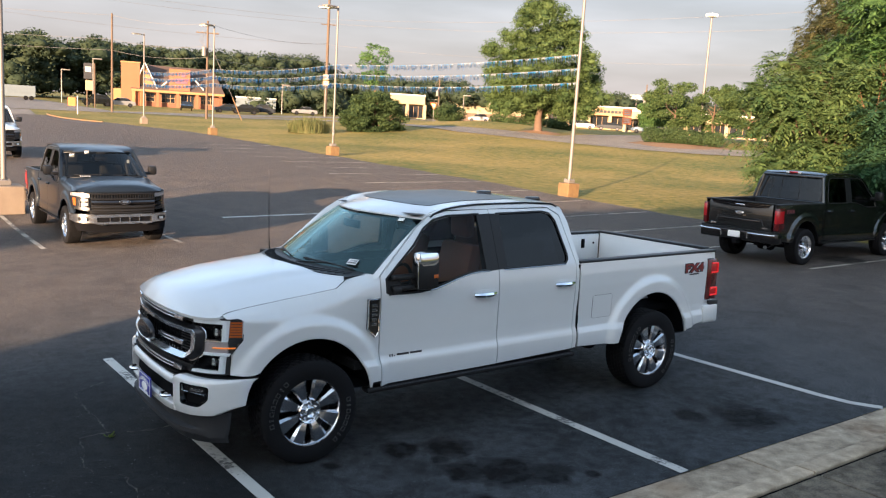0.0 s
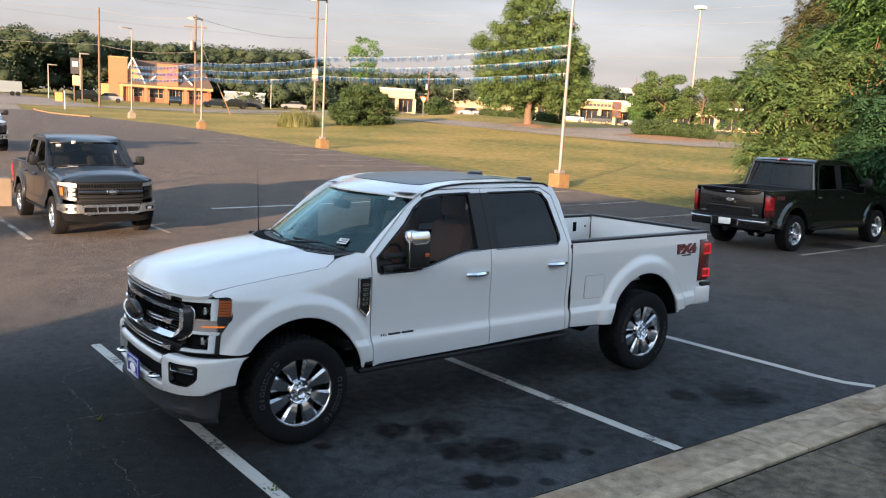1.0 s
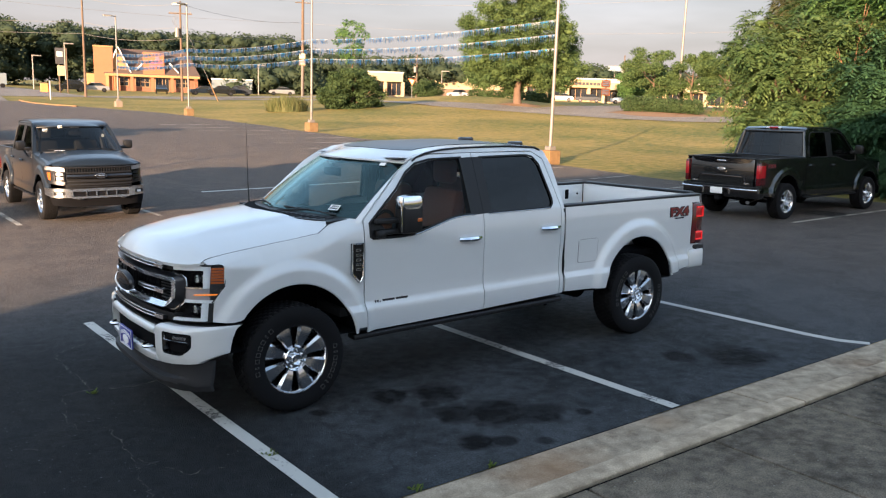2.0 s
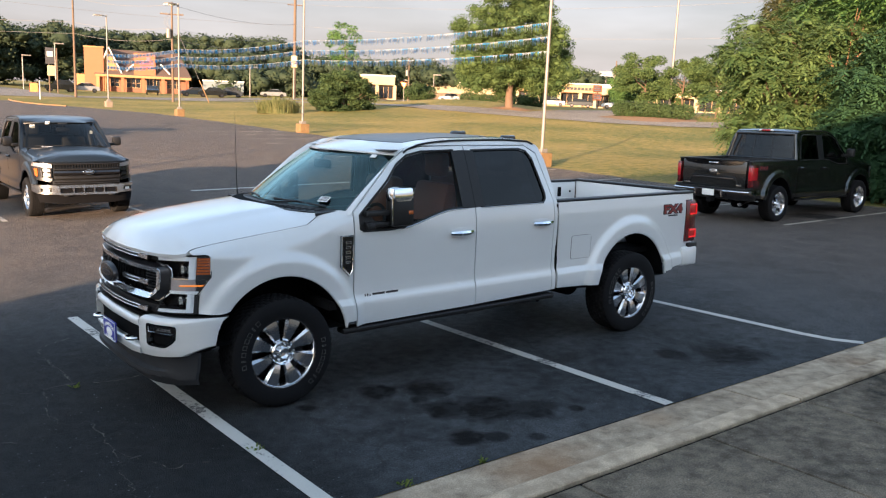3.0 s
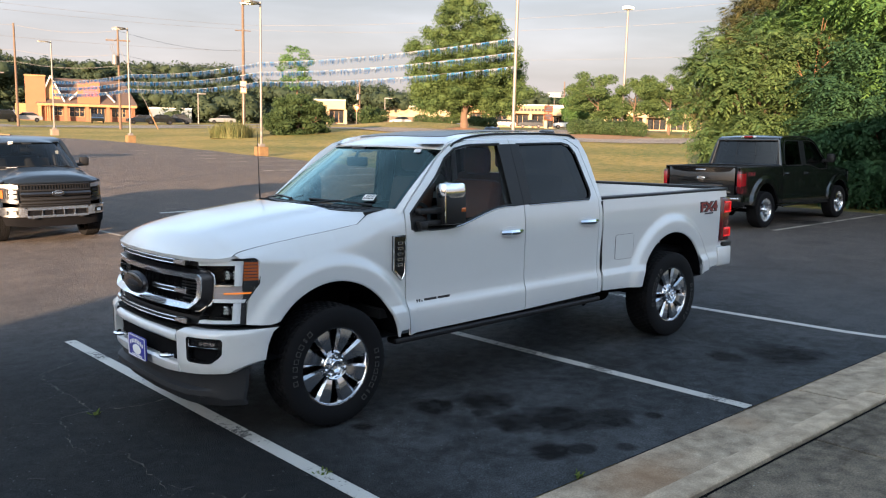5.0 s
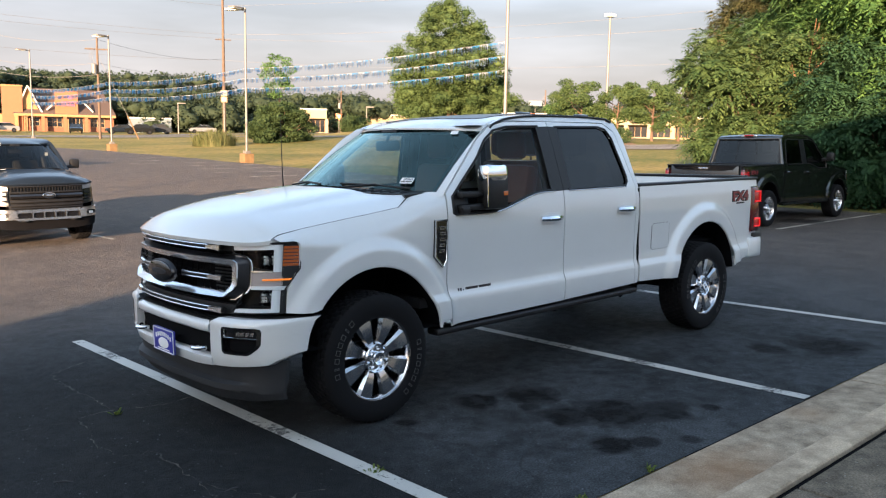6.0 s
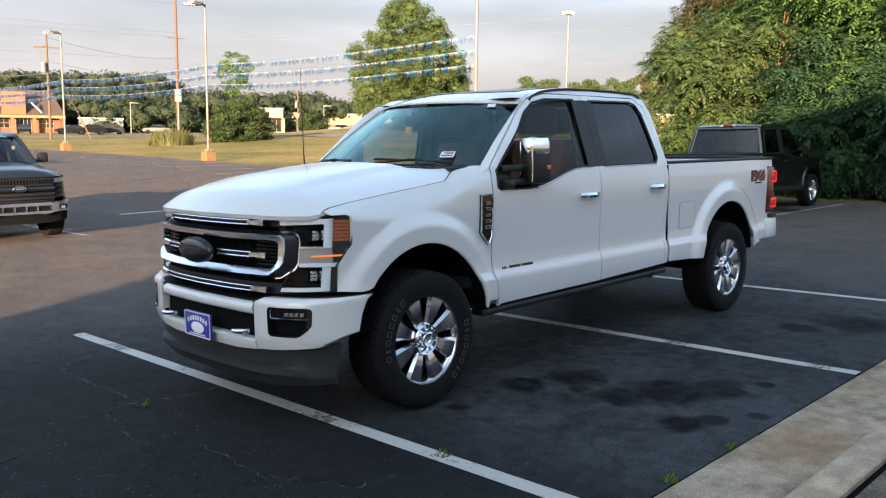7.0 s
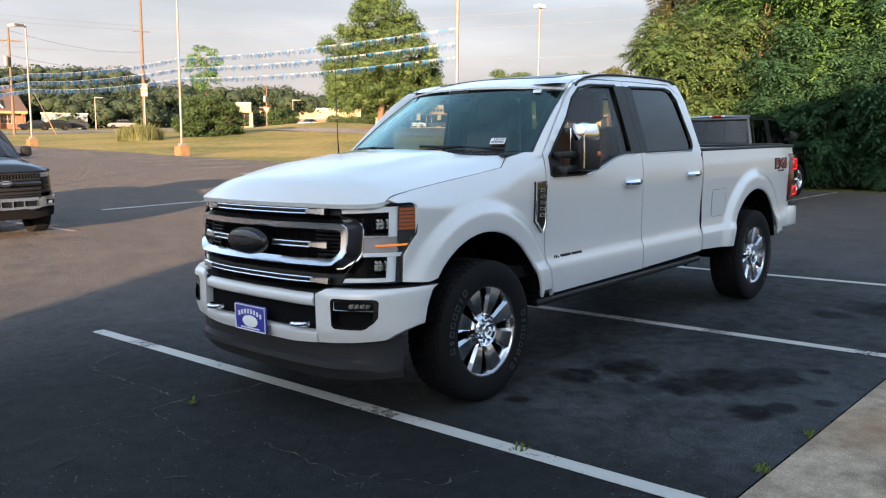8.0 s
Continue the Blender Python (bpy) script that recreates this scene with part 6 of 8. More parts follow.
            # cut-glass blocks, each tilted its own way
            for i in range(3):
                for j in range(3):
                    tilt = Matrix.Translation(face(s * (0.812 + 0.020 * i), z - 0.016 + 0.017 * j, -0.034 - 0.006 * (i == 0))) @ Matrix.Rotation(0.5 * (j - 1) + 0.2 * i, 4, "Y") @ Matrix.Rotation(0.45 * (i - 1) * (1 if j % 2 else -1), 4, "Z")
                    put("projector", box(bmesh.new(), -0.012, 0.012, -0.0085, 0.0085, -0.007, 0.007, 0.003, tilt), "projector", "cut-glass lamp block", hl, 20)
        for z in (1.075, 0.855):
            put("lamp_shelf", thick(sheet(2, 6, lambda u, v: face(s * (0.77 + 0.095 * v), z + 0.012 * u, -0.02 - 0.05 * u)), 0.006), "gloss", "", hl)
        put("lamp_lens", panel([outline], P(0.004), 0.03, 0.0), "lens", "clear lamp lens", hl).visible_shadow = False
        seal = outline + outline[:1]
        put("lamp_seal", tube(bmesh.new(), [face(s * h, z, -0.002) for h, z in seal], 0.005, 5), "plastic", "thin black seal", hl)
        # lamp pocket ends of the bumper
        def pressed(off):
            def f(h, z):
                x = bumper_nose(h) - off
                x += 0.035 * max(0.0, (z - 0.770) / 0.035) ** 2 + 0.30 * max(0.0, 0.572 - z)
                return x, s * h, z
            return f
        outer = [(0.545, 0.772), (0.60, 0.803), (0.80, 0.804), (0.90, 0.8045), (1.0, 0.805), (0.99, 0.70), (0.985, 0.60), (0.90, 0.53), (0.80, 0.52), (0.66, 0.507), (0.545, 0.50), (0.545, 0.63)]
        inner = [(0.646, 0.738), (0.653, 0.751), (0.668, 0.757), (0.862, 0.757), (0.878, 0.751), (0.884, 0.735), (0.880, 0.655), (0.866, 0.628), (0.832, 0.597), (0.812, 0.590), (0.668, 0.590), (0.648, 0.606)]
        quads = [[outer[i], outer[(i + 1) % 12], inner[(i + 1) % 12], inner[i]] for i in range(12)]
        put("bumper_end", panel(quads, pressed(0.0), 0.035, 0.05, (1, 0, 0), 0.05, (0.573, 0.778, 0.787, 0.796)), t.paint, "white bumper end", None, 30, LOW)
        fp = put("fog_pocket", panel([[(0.64, 0.76), (0.89, 0.76), (0.89, 0.585), (0.64, 0.585)]], lambda h, z: (bumper_nose(h) + 0.045, s * h, z), 0.08, 0.0), "under", "black fog lamp pocket", None, 40, LOW)
        small = [(0.77 + (h - 0.77) * 0.90, 0.674 + (z - 0.674) * 0.86) for h, z in inner]
        put("fog_bezel", ring_panel([(a * 1.004, b_) for a, b_ in inner], small, lambda h, z: (bumper_nose(h) - 0.004, s * h, z), 0.05, 0.05), "gloss", "gloss black fog lamp bezel", fp, 30, LOW)
        put("fog_lamp", panel([[(0.668, 0.742), (0.866, 0.742), (0.866, 0.694), (0.668, 0.694)]], lambda h, z: (bumper_nose(h) + 0.012, s * h, z), 0.05, 0.03, (1, 0, 0)), "gloss", "slim fog lamp", fp, 40, LOW)
        put("fog_trim", tube(bmesh.new(), [(bumper_nose(h) + 0.004, s * h, z) for h, z in ((0.664, 0.738), (0.672, 0.745), (0.862, 0.745), (0.87, 0.738), (0.87, 0.698), (0.862, 0.691), (0.672, 0.691), (0.664, 0.698), (0.664, 0.738))], 0.0028, 5), "satin", "thin bright lamp edge", fp, 40, LOW)
        for k in range(4):
            h = 0.755 + 0.026 * k
            put("fog_lens", panel([[(h, 0.728), (h + 0.018, 0.730), (h + 0.014, 0.708), (h - 0.004, 0.706)]], lambda h_, z: (bumper_nose(h_) + 0.008, s * h_, z), 0.05, 0.004, (1, 0, 0)), "satin", "small bright reflector", fp, 40, LOW)
        hook = bmesh.new()
        tube(hook, [(-0.94 - 0.06 * math.sin(a), s * 0.42 + 0.055 * math.cos(a), 0.598) for a in (math.pi * k / 10 for k in range(11))], 0.014, 8)
        put("tow_hook", hook, "chrome", "chrome tow hook", None, 40, LOW)
        put("bumper_notch", panel([[(0.522, 0.775), (0.548, 0.778), (0.548, 0.70), (0.522, 0.70)]], lambda h, z: (bumper_nose(h) + 0.012, s * h, z), 0.05, 0.04, (1, 0, 0)), "plastic", "black notch beside the step bar", None, 40, LOW)
    def rounded(h, z):
        return bumper_nose(h) + 0.03 * max(0.0, (z - 0.742) / 0.028) ** 2 + 0.012 * max(0.0, (0.722 - z) / 0.02) ** 2, h, z
    put("bumper_bar", panel([[(-0.525, 0.770), (0.525, 0.770), (0.525, 0.700), (-0.525, 0.700)]], rounded, 0.06, 0.05, (1, 0, 0), 0.01), t.paint, "white upper bumper bar", None, 60, LOW)
    def lower(h, z):
        return bumper_nose(h) + 0.02 * max(0.0, (z - 0.548) / 0.012) ** 2 + 0.30 * max(0.0, 0.53 - z), h, z
    put("bumper_bar", panel([[(-0.546, 0.560), (0.546, 0.560), (0.546, 0.50), (0.35, 0.485), (-0.35, 0.485), (-0.546, 0.50)]], lower, 0.06, 0.05, (1, 0, 0), 0.012), t.paint, "white lower bumper bar", None, 30, LOW)
    put("bumper_insert", panel([[(-0.548, 0.72), (0.548, 0.72), (0.548, 0.54), (-0.548, 0.54)]], bumper_place(-0.055), 0.1, 0.0), "under", "black bumper insert", None, 40, LOW)
    pad = put("bumper_pad", thick(sheet(3, 24, lambda u, v: (bumper_nose((2 * v - 1) * 0.98) + 0.03 + 0.15 * u, (2 * v - 1) * 0.98, 0.782 + 0.012 * u - (0.012 if abs(2 * v - 1) < 0.54 else -0.016))), 0.012), "plastic", "black step pad", None, 20, LOW)
    for k in range(27):
        h = -0.50 + k / 26
        put("pad_rib", box(bmesh.new(), bumper_nose(h) + 0.04, bumper_nose(h) + 0.13, h - 0.009, h + 0.009, 0.768, 0.780, 0.003), "plastic", "", pad, 20, LOW)
    def dam_at(h, z):
        wide = 1 - ease(abs(h), 0.62, 0.80)
        x = bumper_nose(h * 1.02) + bend(z, (0.275, 0.345, 0.36, 0.395, 0.41, 0.55), (0.085, 0.05, 0.05 - 0.04 * wide, 0.052 - 0.04 * wide, 0.055, 0.045))
        return x, h, z
    dam = [(-0.93, 0.545), (-0.5, 0.53), (0.5, 0.53), (0.93, 0.545), (0.915, 0.305), (0.5, 0.275), (-0.5, 0.275), (-0.915, 0.305)]
    put("air_dam", panel([dam], dam_at, 0.05, 0.02, (1, 0, 0), 0.06, (0.345, 0.36, 0.395, 0.41)), "dam", "dark grey stepped air dam", None, 22, LOW)
    PL = (0.02, -0.03, 0.012)
    pl = put("front_plate", box(bmesh.new(), -0.997, -0.985, -0.152, 0.152, 0.468, 0.625, 0.012), "blue", "blue and white dealer plate", move=PL)
    rim = bmesh.new()
    for a, b in (((-0.146, 0.474), (0.146, 0.474)), ((0.146, 0.474), (0.146, 0.619)), ((0.146, 0.619), (-0.146, 0.619)), ((-0.146, 0.619), (-0.146, 0.474))):
        tube(rim, [(-0.998, *a), (-0.998, *b)], 0.0035, 4)
    box(rim, -1.0, -0.997, -0.09, 0.09, 0.484, 0.490)
    for k in range(8):
        y = 0.105 - 0.03 * k
        z = 0.588 - 0.9 * (y * y) * 2
        box(rim, -1.0, -0.997, y - 0.008, y + 0.008, z - 0.015, z + 0.012)
    put("plate_print", rim, "paper", "white bars and border", pl, 0, PL)
    put("plate_oval", lathe_flat(-0.9975, 0.0, 0.528, 0.075, 0.035, 0.002), "paper", "white oval on the plate", pl, move=PL)


def bed_badge(t, s, x0, z0, k):
    """The lettered badge at the rear of the bed side."""
    for nm, grow, lift, mt, lb in (("bed_badge", 0.004, 0.005, "badge_red", "dark red lettered badge"), ("badge_outline", 0.016, 0.001, "ink", "dark outline of the badge")):
        cu = bpy.data.curves.new(nm, "FONT")
        cu.body, cu.size, cu.extrude, cu.align_x, cu.offset = "FX4", 0.175, 0.003, "CENTER", grow
        ob = new(nm, cu)
        dg = bpy.context.evaluated_depsgraph_get()
        me = bpy.data.meshes.new_from_object(ob.evaluated_get(dg))
        bpy.data.objects.remove(ob)
        bm = bmesh.new()
        bm.from_mesh(me)
        bpy.data.meshes.remove(me)
        for v in bm.verts:
            u, h, d = v.co
            x, z = x0 + k * (u * 1.25 if s < 0 else -u * 1.25), z0 + h * 0.82 * k
            v.co = Vector((x, s * (half_width(x, z) + lift + d), z))
        bmesh.ops.recalc_face_normals(bm, faces=bm.faces[:])
        t.add(nm, bm, mt, lb, None, 0)


def heavy_extras(t):
    for s in (-1, 1):
        y = lambda x, z: s * half_width(x, z)
        vt = t.add("side_vent", panel([[(0.556, 1.300), (0.674, 1.300), (0.674, 1.02), (0.636, 0.965), (0.556, 1.045)]], side_place(s, -0.014), 0.06, 0.02), "gloss", "black side vent in a bright frame")
        t.add("vent_frame", tube(bmesh.new(), [(x, y(x, z) + s * 0.016, z) for x, z in ((0.562, 1.18), (0.562, 1.294), (0.668, 1.294), (0.668, 1.024), (0.636, 0.975), (0.562, 1.05), (0.562, 1.18))], 0.0075, 8), "chrome", "rounded chrome frame", vt)
        t.add("vent_face", panel([[(0.571, 1.284), (0.659, 1.284), (0.659, 1.028), (0.630, 0.988), (0.571, 1.055)]], side_place(s, -0.018), 0.05, 0.006), "gloss", "black vent face", vt)
        bars = bmesh.new()
        for z in (1.245, 1.205, 1.165, 1.125, 1.085):
            for x0, x1, z0, z1 in ((0.592, 0.636, 0.007, 0.0095), (0.592, 0.636, -0.0095, -0.007), (0.592, 0.596, -0.0095, 0.0095), (0.632, 0.636, -0.0095, 0.0095)):
                box(bars, x0, x1, y(0.61, z) - 0.028, y(0.61, z) + 0.028, z + z0, z + z1)
        t.add("vent_marks", bars, "satin", "raised bars in the vent", vt)
        bd = bmesh.new()
        for k, (x0, x1, z0, z1) in enumerate(((0.79, 0.80, 0.772, 0.80), (0.812, 0.824, 0.772, 0.80), (0.836, 0.846, 0.766, 0.79), (0.865, 0.985, 0.782, 0.800), (1.0, 1.12, 0.782, 0.800))):
            box(bd, x0, x1, y(0.9, 0.79) - 0.004, y(0.9, 0.79) + 0.004, z0, z1)
        t.add("door_badge", bd, "gunmetal", "small dark badge of plain bars")
        fu = bmesh.new()
        pts = [(3.20, 0.88), (3.20, 1.085), (3.225, 1.10), (3.455, 1.10), (3.48, 1.085), (3.48, 0.88), (3.455, 0.865), (3.225, 0.865), (3.20, 0.88)]
        if s < 0:
            t.add("fuel_door", panel([pts[:-1]], side_place(s, -0.002), 0.1, 0.004), t.paint, "flush fuel door")
            tube(fu, [(x, y(x, z) + s * 0.0005, z) for x, z in pts], 0.0022, 4)
            t.add("fuel_door_gap", fu, "plastic")
        else:
            fu.free()
        bed_badge(t, s, 4.78, 1.24, 0.9)
        sh = bmesh.new()
        box(sh, 4.70, 4.86, y(4.78, 1.2) - 0.003, y(4.78, 1.2) + 0.003, 1.205, 1.22)
        t.add("badge_shadow_bar", sh, "ink", "small dark bar under the badge")
    # aerial, screen sticker
    t.add("aerial", tube(bmesh.new(), [(0.49, 0.83, 1.48), (0.485, 0.83, 1.60), (0.48, 0.83, 2.24)], lambda q: 0.007 - 0.0055 * q, 6), "plastic", "thin black aerial")
    st = bmesh.new()
    box(st, -0.05, 0.05, -0.032, 0.032, 0, 0.002)
    m = Matrix.Translation((0.590, -0.652, 1.560)) @ Matrix.Rotation(radians(22), 4, "Z") @ Matrix.Rotation(radians(-36), 4, "Y") @ Matrix.Rotation(radians(90), 4, "Z")
    for v in st.verts:
        v.co = m @ v.co
    sk = t.add("screen_sticker", st, "paper", "white paper sticker", None, 0)
    ik = bmesh.new()
    for k, (a, b) in enumerate(((0.005, 0.03), (-0.018, -0.006), (-0.034, -0.024))):
        for j in range(7):
            if k == 0 or j < 6:
                box(ik, -0.042 + 0.0125 * j, -0.033 + 0.0125 * j, a * 0.7, b * 0.7, 0.002, 0.003, 0, m)
    t.add("sticker_print", ik, "ink", "dark printed bars", sk, 0)
    tg = box(bmesh.new(), -0.02, 0.02, -0.03, 0.03, 0, 0.002, 0, Matrix.Translation((1.100, -0.605, 1.902)) @ Matrix.Rotation(radians(22), 4, "Z") @ Matrix.Rotation(radians(-36), 4, "Y"))
    t.add("screen_tag", tg, "paper", "small pale tag", None, 0)


def light_front(t):
    """Half-ton front: black slatted grille between C-shaped lamps over a bright bumper."""
    drop = 0.045  # how far the bumper hangs under the heavy truck's
    hang = lambda off: (lambda h, z: (bumper_nose(h) - off, h, z - drop))
    g = t.add("grille", panel([[(-0.66, 0.80), (0.66, 0.80), (0.68, 1.205), (-0.68, 1.205)]], front_place(-0.05), 0.12, 0.03, (1, 0, 0)), "plastic", "black grille")
    for z, r in ((1.192, 0.016), (1.085, 0.020), (1.02, 0.046), (0.93, 0.026), (0.868, 0.020), (0.822, 0.014)):
        t.add("grille_bar", tube(bmesh.new(), [(nose(h) + 0.02, h, z) for h in [-0.64 + 1.28 * i / 12 for i in range(13)]], r, 8), "gloss" if r > 0.04 else "plastic", "dark grille bar", g)
    for z in (1.122, 1.158):
        for k in range(24):
            h = -0.62 + 1.24 * k / 23
            t.add("grille_cell", box(bmesh.new(), nose(h) + 0.01, nose(h) + 0.05, h - 0.008, h + 0.008, z - 0.016, z + 0.016), "plastic", "", g)
    bd = t.add("badge", lathe_flat(-0.968, 0.0, 1.03, 0.118, 0.050, 0.02), "chrome", "bright oval badge", g)
    t.add("badge_face", lathe_flat(-0.986, 0.0, 1.03, 0.100, 0.037, 0.006), "gunmetal", "dark badge face", bd)
    t.add("badge_mark", lathe_flat(-0.990, 0.0, 1.03, 0.070, 0.014, 0.004), "satin", "bright mark on the badge", bd)
    for s in (-1, 1):
        P = lambda off: (lambda h, z: front_place(off)(s * h, z))
        ol = [(0.665, 1.195), (0.80, 1.21), (0.965, 1.225), (0.982, 1.10), (0.96, 0.90), (0.70, 0.86), (0.665, 0.88)]
        hl = t.add("headlight", panel([ol], P(-0.03), 0.05, 0.05, (1, 0, 0)), "gunmetal", "dark lamp housing")
        t.add("lamp_brow", panel([[(0.67, 1.19), (0.80, 1.205), (0.962, 1.218), (0.970, 1.15), (0.80, 1.13), (0.67, 1.12)]], P(-0.008), 0.05, 0.02, (1, 0, 0)), "lamp_mid", "pale grey lamp brow", hl)
        t.add("lamp_bracket", panel([[(0.845, 1.12), (0.872, 1.122), (0.872, 0.91), (0.68, 0.885), (0.68, 0.915), (0.845, 0.938)]], P(0.0), 0.05, 0.02, (1, 0, 0)), "gunmetal", "dark angular lamp bracket", hl)
        t.add("lamp_core", panel([[(0.68, 1.105), (0.835, 1.112), (0.835, 0.95), (0.68, 0.93)]], P(-0.012), 0.05, 0.02, (1, 0, 0)), "gloss", "dark lamp core", hl)
        for z in (1.065, 0.985):
            t.add("lamp_bulb", panel([[(0.70, z + 0.026), (0.822, z + 0.028), (0.822, z - 0.024), (0.70, z - 0.026)]], P(-0.004), 0.05, 0.01, (1, 0, 0)), "gunmetal", "dull lamp bowl", hl)
        t.add("side_reflector", panel([[(0.905, 1.10), (0.950, 1.105), (0.940, 0.965), (0.905, 0.955)]], P(-0.004), 0.05, 0.01, (1, 0, 0)), "amber", "amber reflector", hl)
        t.add("lamp_lens", panel([ol], P(0.010), 0.05, 0.0), "lens", "", hl).visible_shadow = False
        B = lambda off: (lambda h, z: hang(off)(s * h, z))
        outer = [(0.56, 0.80), (0.62, 0.84), (1.0, 0.85), (1.0, 0.70), (0.93, 0.655), (0.56, 0.64)]
        inner = [(0.70, 0.775), (0.71, 0.78), (0.89, 0.78), (0.89, 0.71), (0.87, 0.70), (0.70, 0.70)]
        t.add("bumper_end", ring_panel(outer, inner, B(0.0), 0.06, 0.06), "satin", "bright bumper end")
        fp = t.add("fog_pocket", panel([[(0.68, 0.79), (0.91, 0.79), (0.91, 0.67), (0.68, 0.67)]], B(-0.04), 0.1, 0.0), "plastic", "black fog lamp pocket")
        t.add("fog_lamp", panel([[(0.75, 0.755), (0.84, 0.755), (0.84, 0.705), (0.75, 0.705)]], B(-0.015), 0.05, 0.02, (1, 0, 0)), "lamp_panel", "", fp)
        hook = tube(bmesh.new(), [(-0.93 - 0.05 * math.sin(a), s * 0.44 + 0.05 * math.cos(a), 0.56) for a in (math.pi * k / 8 for k in range(9))], 0.012, 6)
        t.add("tow_hook", hook, "plastic", "dark tow hook")
    t.add("bumper_bar", panel([[(-0.565, 0.835), (0.565, 0.835), (0.565, 0.775), (-0.565, 0.775)]], hang(0.0), 0.08, 0.06, (1, 0, 0)), "satin", "bright upper bumper bar")
    t.add("bumper_bar", panel([[(-0.565, 0.665), (0.565, 0.665), (0.565, 0.62), (-0.565, 0.62)]], hang(0.0), 0.08, 0.06, (1, 0, 0)), "satin", "bright lower bumper bar")
    t.add("bumper_insert", panel([[(-0.57, 0.78), (0.57, 0.78), (0.57, 0.66), (-0.57, 0.66)]], hang(-0.035), 0.1, 0.0), "gloss", "dark bumper insert")
    for h in (-0.3, -0.1, 0.1, 0.3):
        t.add("insert_post", box(bmesh.new(), bumper_nose(h) + 0.005, bumper_nose(h) + 0.04, h - 0.008, h + 0.008, 0.665 - drop, 0.775 - drop), "satin")
    t.add("bumper_pad", thick(sheet(3, 20, lambda u, v: (bumper_nose((2 * v - 1) * 0.98) + 0.01 + 0.12 * u, (2 * v - 1) * 0.98, 0.845 - drop)), 0.02), "plastic", "black step pad")
    t.add("air_dam", panel([[(-0.95, 0.63), (0.95, 0.63), (0.90, 0.42), (0.5, 0.37), (-0.5, 0.37), (-0.90, 0.42)]], lambda h, z: (bumper_nose(h) + 0.06, h, z), 0.1, 0.02, (1, 0, 0)), "under", "dark air dam")


def pickup(name, label, paint, light, m):
    t = Truck(name, label, paint, light, m)
    body_sides(t)
    front_and_roof(t)
    bed_and_rear(t)
    underside(t, 4.06)
    cabin(t)
    mirrors(t)
    if light:
        light_front(t)
        if paint == "grey":
            for x, y, z, w in ((1.06, 0.60, 1.865, 0.05), (1.0, 0.30, 1.93, 0.045), (0.98, -0.60, 1.76, 0.03)):
                t.add("screen_sticker", box(bmesh.new(), x, x + 0.004, y - w, y + w, z - 0.03, z + 0.03), "paper", "white paper sticker", None, 0)
            t.add("paper_slip", box(bmesh.new(), 0.12, 0.24, 0.42, 0.62, 1.512, 1.516), "paper", "white paper slip on the hood", None, 0)
        if paint == "black":
            for s in (-1, 1):
                bed_badge(t, s, 4.76, 1.25, 0.8)
    else:
        heavy_front(t)
        heavy_extras(t)
    for x in (0.042, 4.105):
        for s in (-1, 1):
            if light:
                wheel(t, x if x < 1 else 3.725, s, 0.408, 0.268, 6, "polished", 1)
            else:
                wheel(t, x, s, 0.430, 0.280, 8, "polished", 0, True)
    return t


pickup("white_pickup", "white crew-cab heavy pickup with bright grille parked across painted bays", "white", False, on_lot(0.0, 1.008))
pickup("grey_pickup", "dark blue-grey crew-cab pickup truck with bright bumper parked in a bay", "grey", True, on_lot(1.875, 13.25, 90))
pickup("black_pickup", "black crew-cab pickup truck with red tail lamps parked beside the trees", "black", True, on_lot(18.30, 5.50, 180))
pickup("white_pickup_far", "white crew-cab pickup truck parked in the far row", "white", True, on_lot(2.0, 32.2, 90))

# ---- beyond the car park ----
def polar(bearing, d):
    """A place by its bearing from the walkway, clockwise from +y, and its distance."""
    return -2.9 + d * math.sin(radians(bearing)), -5.65 + d * math.cos(radians(bearing))


def tree(name, label, x, y, crown_z, radii, trunk_r, leaf, n_clumps, clump, n_leaves, size, seed, bark="bark", base=None, squash=(), group="", lean=(0, 0), tier=0.8, droop=0.5, core=0.0, frond=0.0):
    """A trunk with limbs under a crown of leaf clumps."""
    rng = random.Random(seed)
    z0 = height(x, y) if base is None else base
    root = thing(name, label, "tree" if "shrub" not in name and "bush" not in name else "bush", Matrix.Translation((x, y, z0)), group)
    bm = bmesh.new()
    top = crown_z - z0 + radii[2] * 0.5
    limbs(bm, rng, (0, 0, -0.15), (lean[0], lean[1], top), trunk_r, 9, max(radii[0], radii[1]) * 0.9, max(0.12, (crown_z - z0 - radii[2] * 0.8) / max(top, 0.1)))
    part("trunk", bm, M[bark], root)
    cl = crown(rng, (lean[0], lean[1], crown_z - z0), radii, n_clumps, clump, tier)
    for dx, dy, dz, r in squash:
        cl += crown(rng, (dx, dy, dz), (r, r, r * 0.9), max(6, n_clumps // 5), clump)
    if frond:
        fronds("crown", M[leaf], cl, n_leaves, frond, root, seed, core=core)
    else:
        leaves("crown", M[leaf], cl, n_leaves, size, root, seed, droop=droop, core=core)
    return root


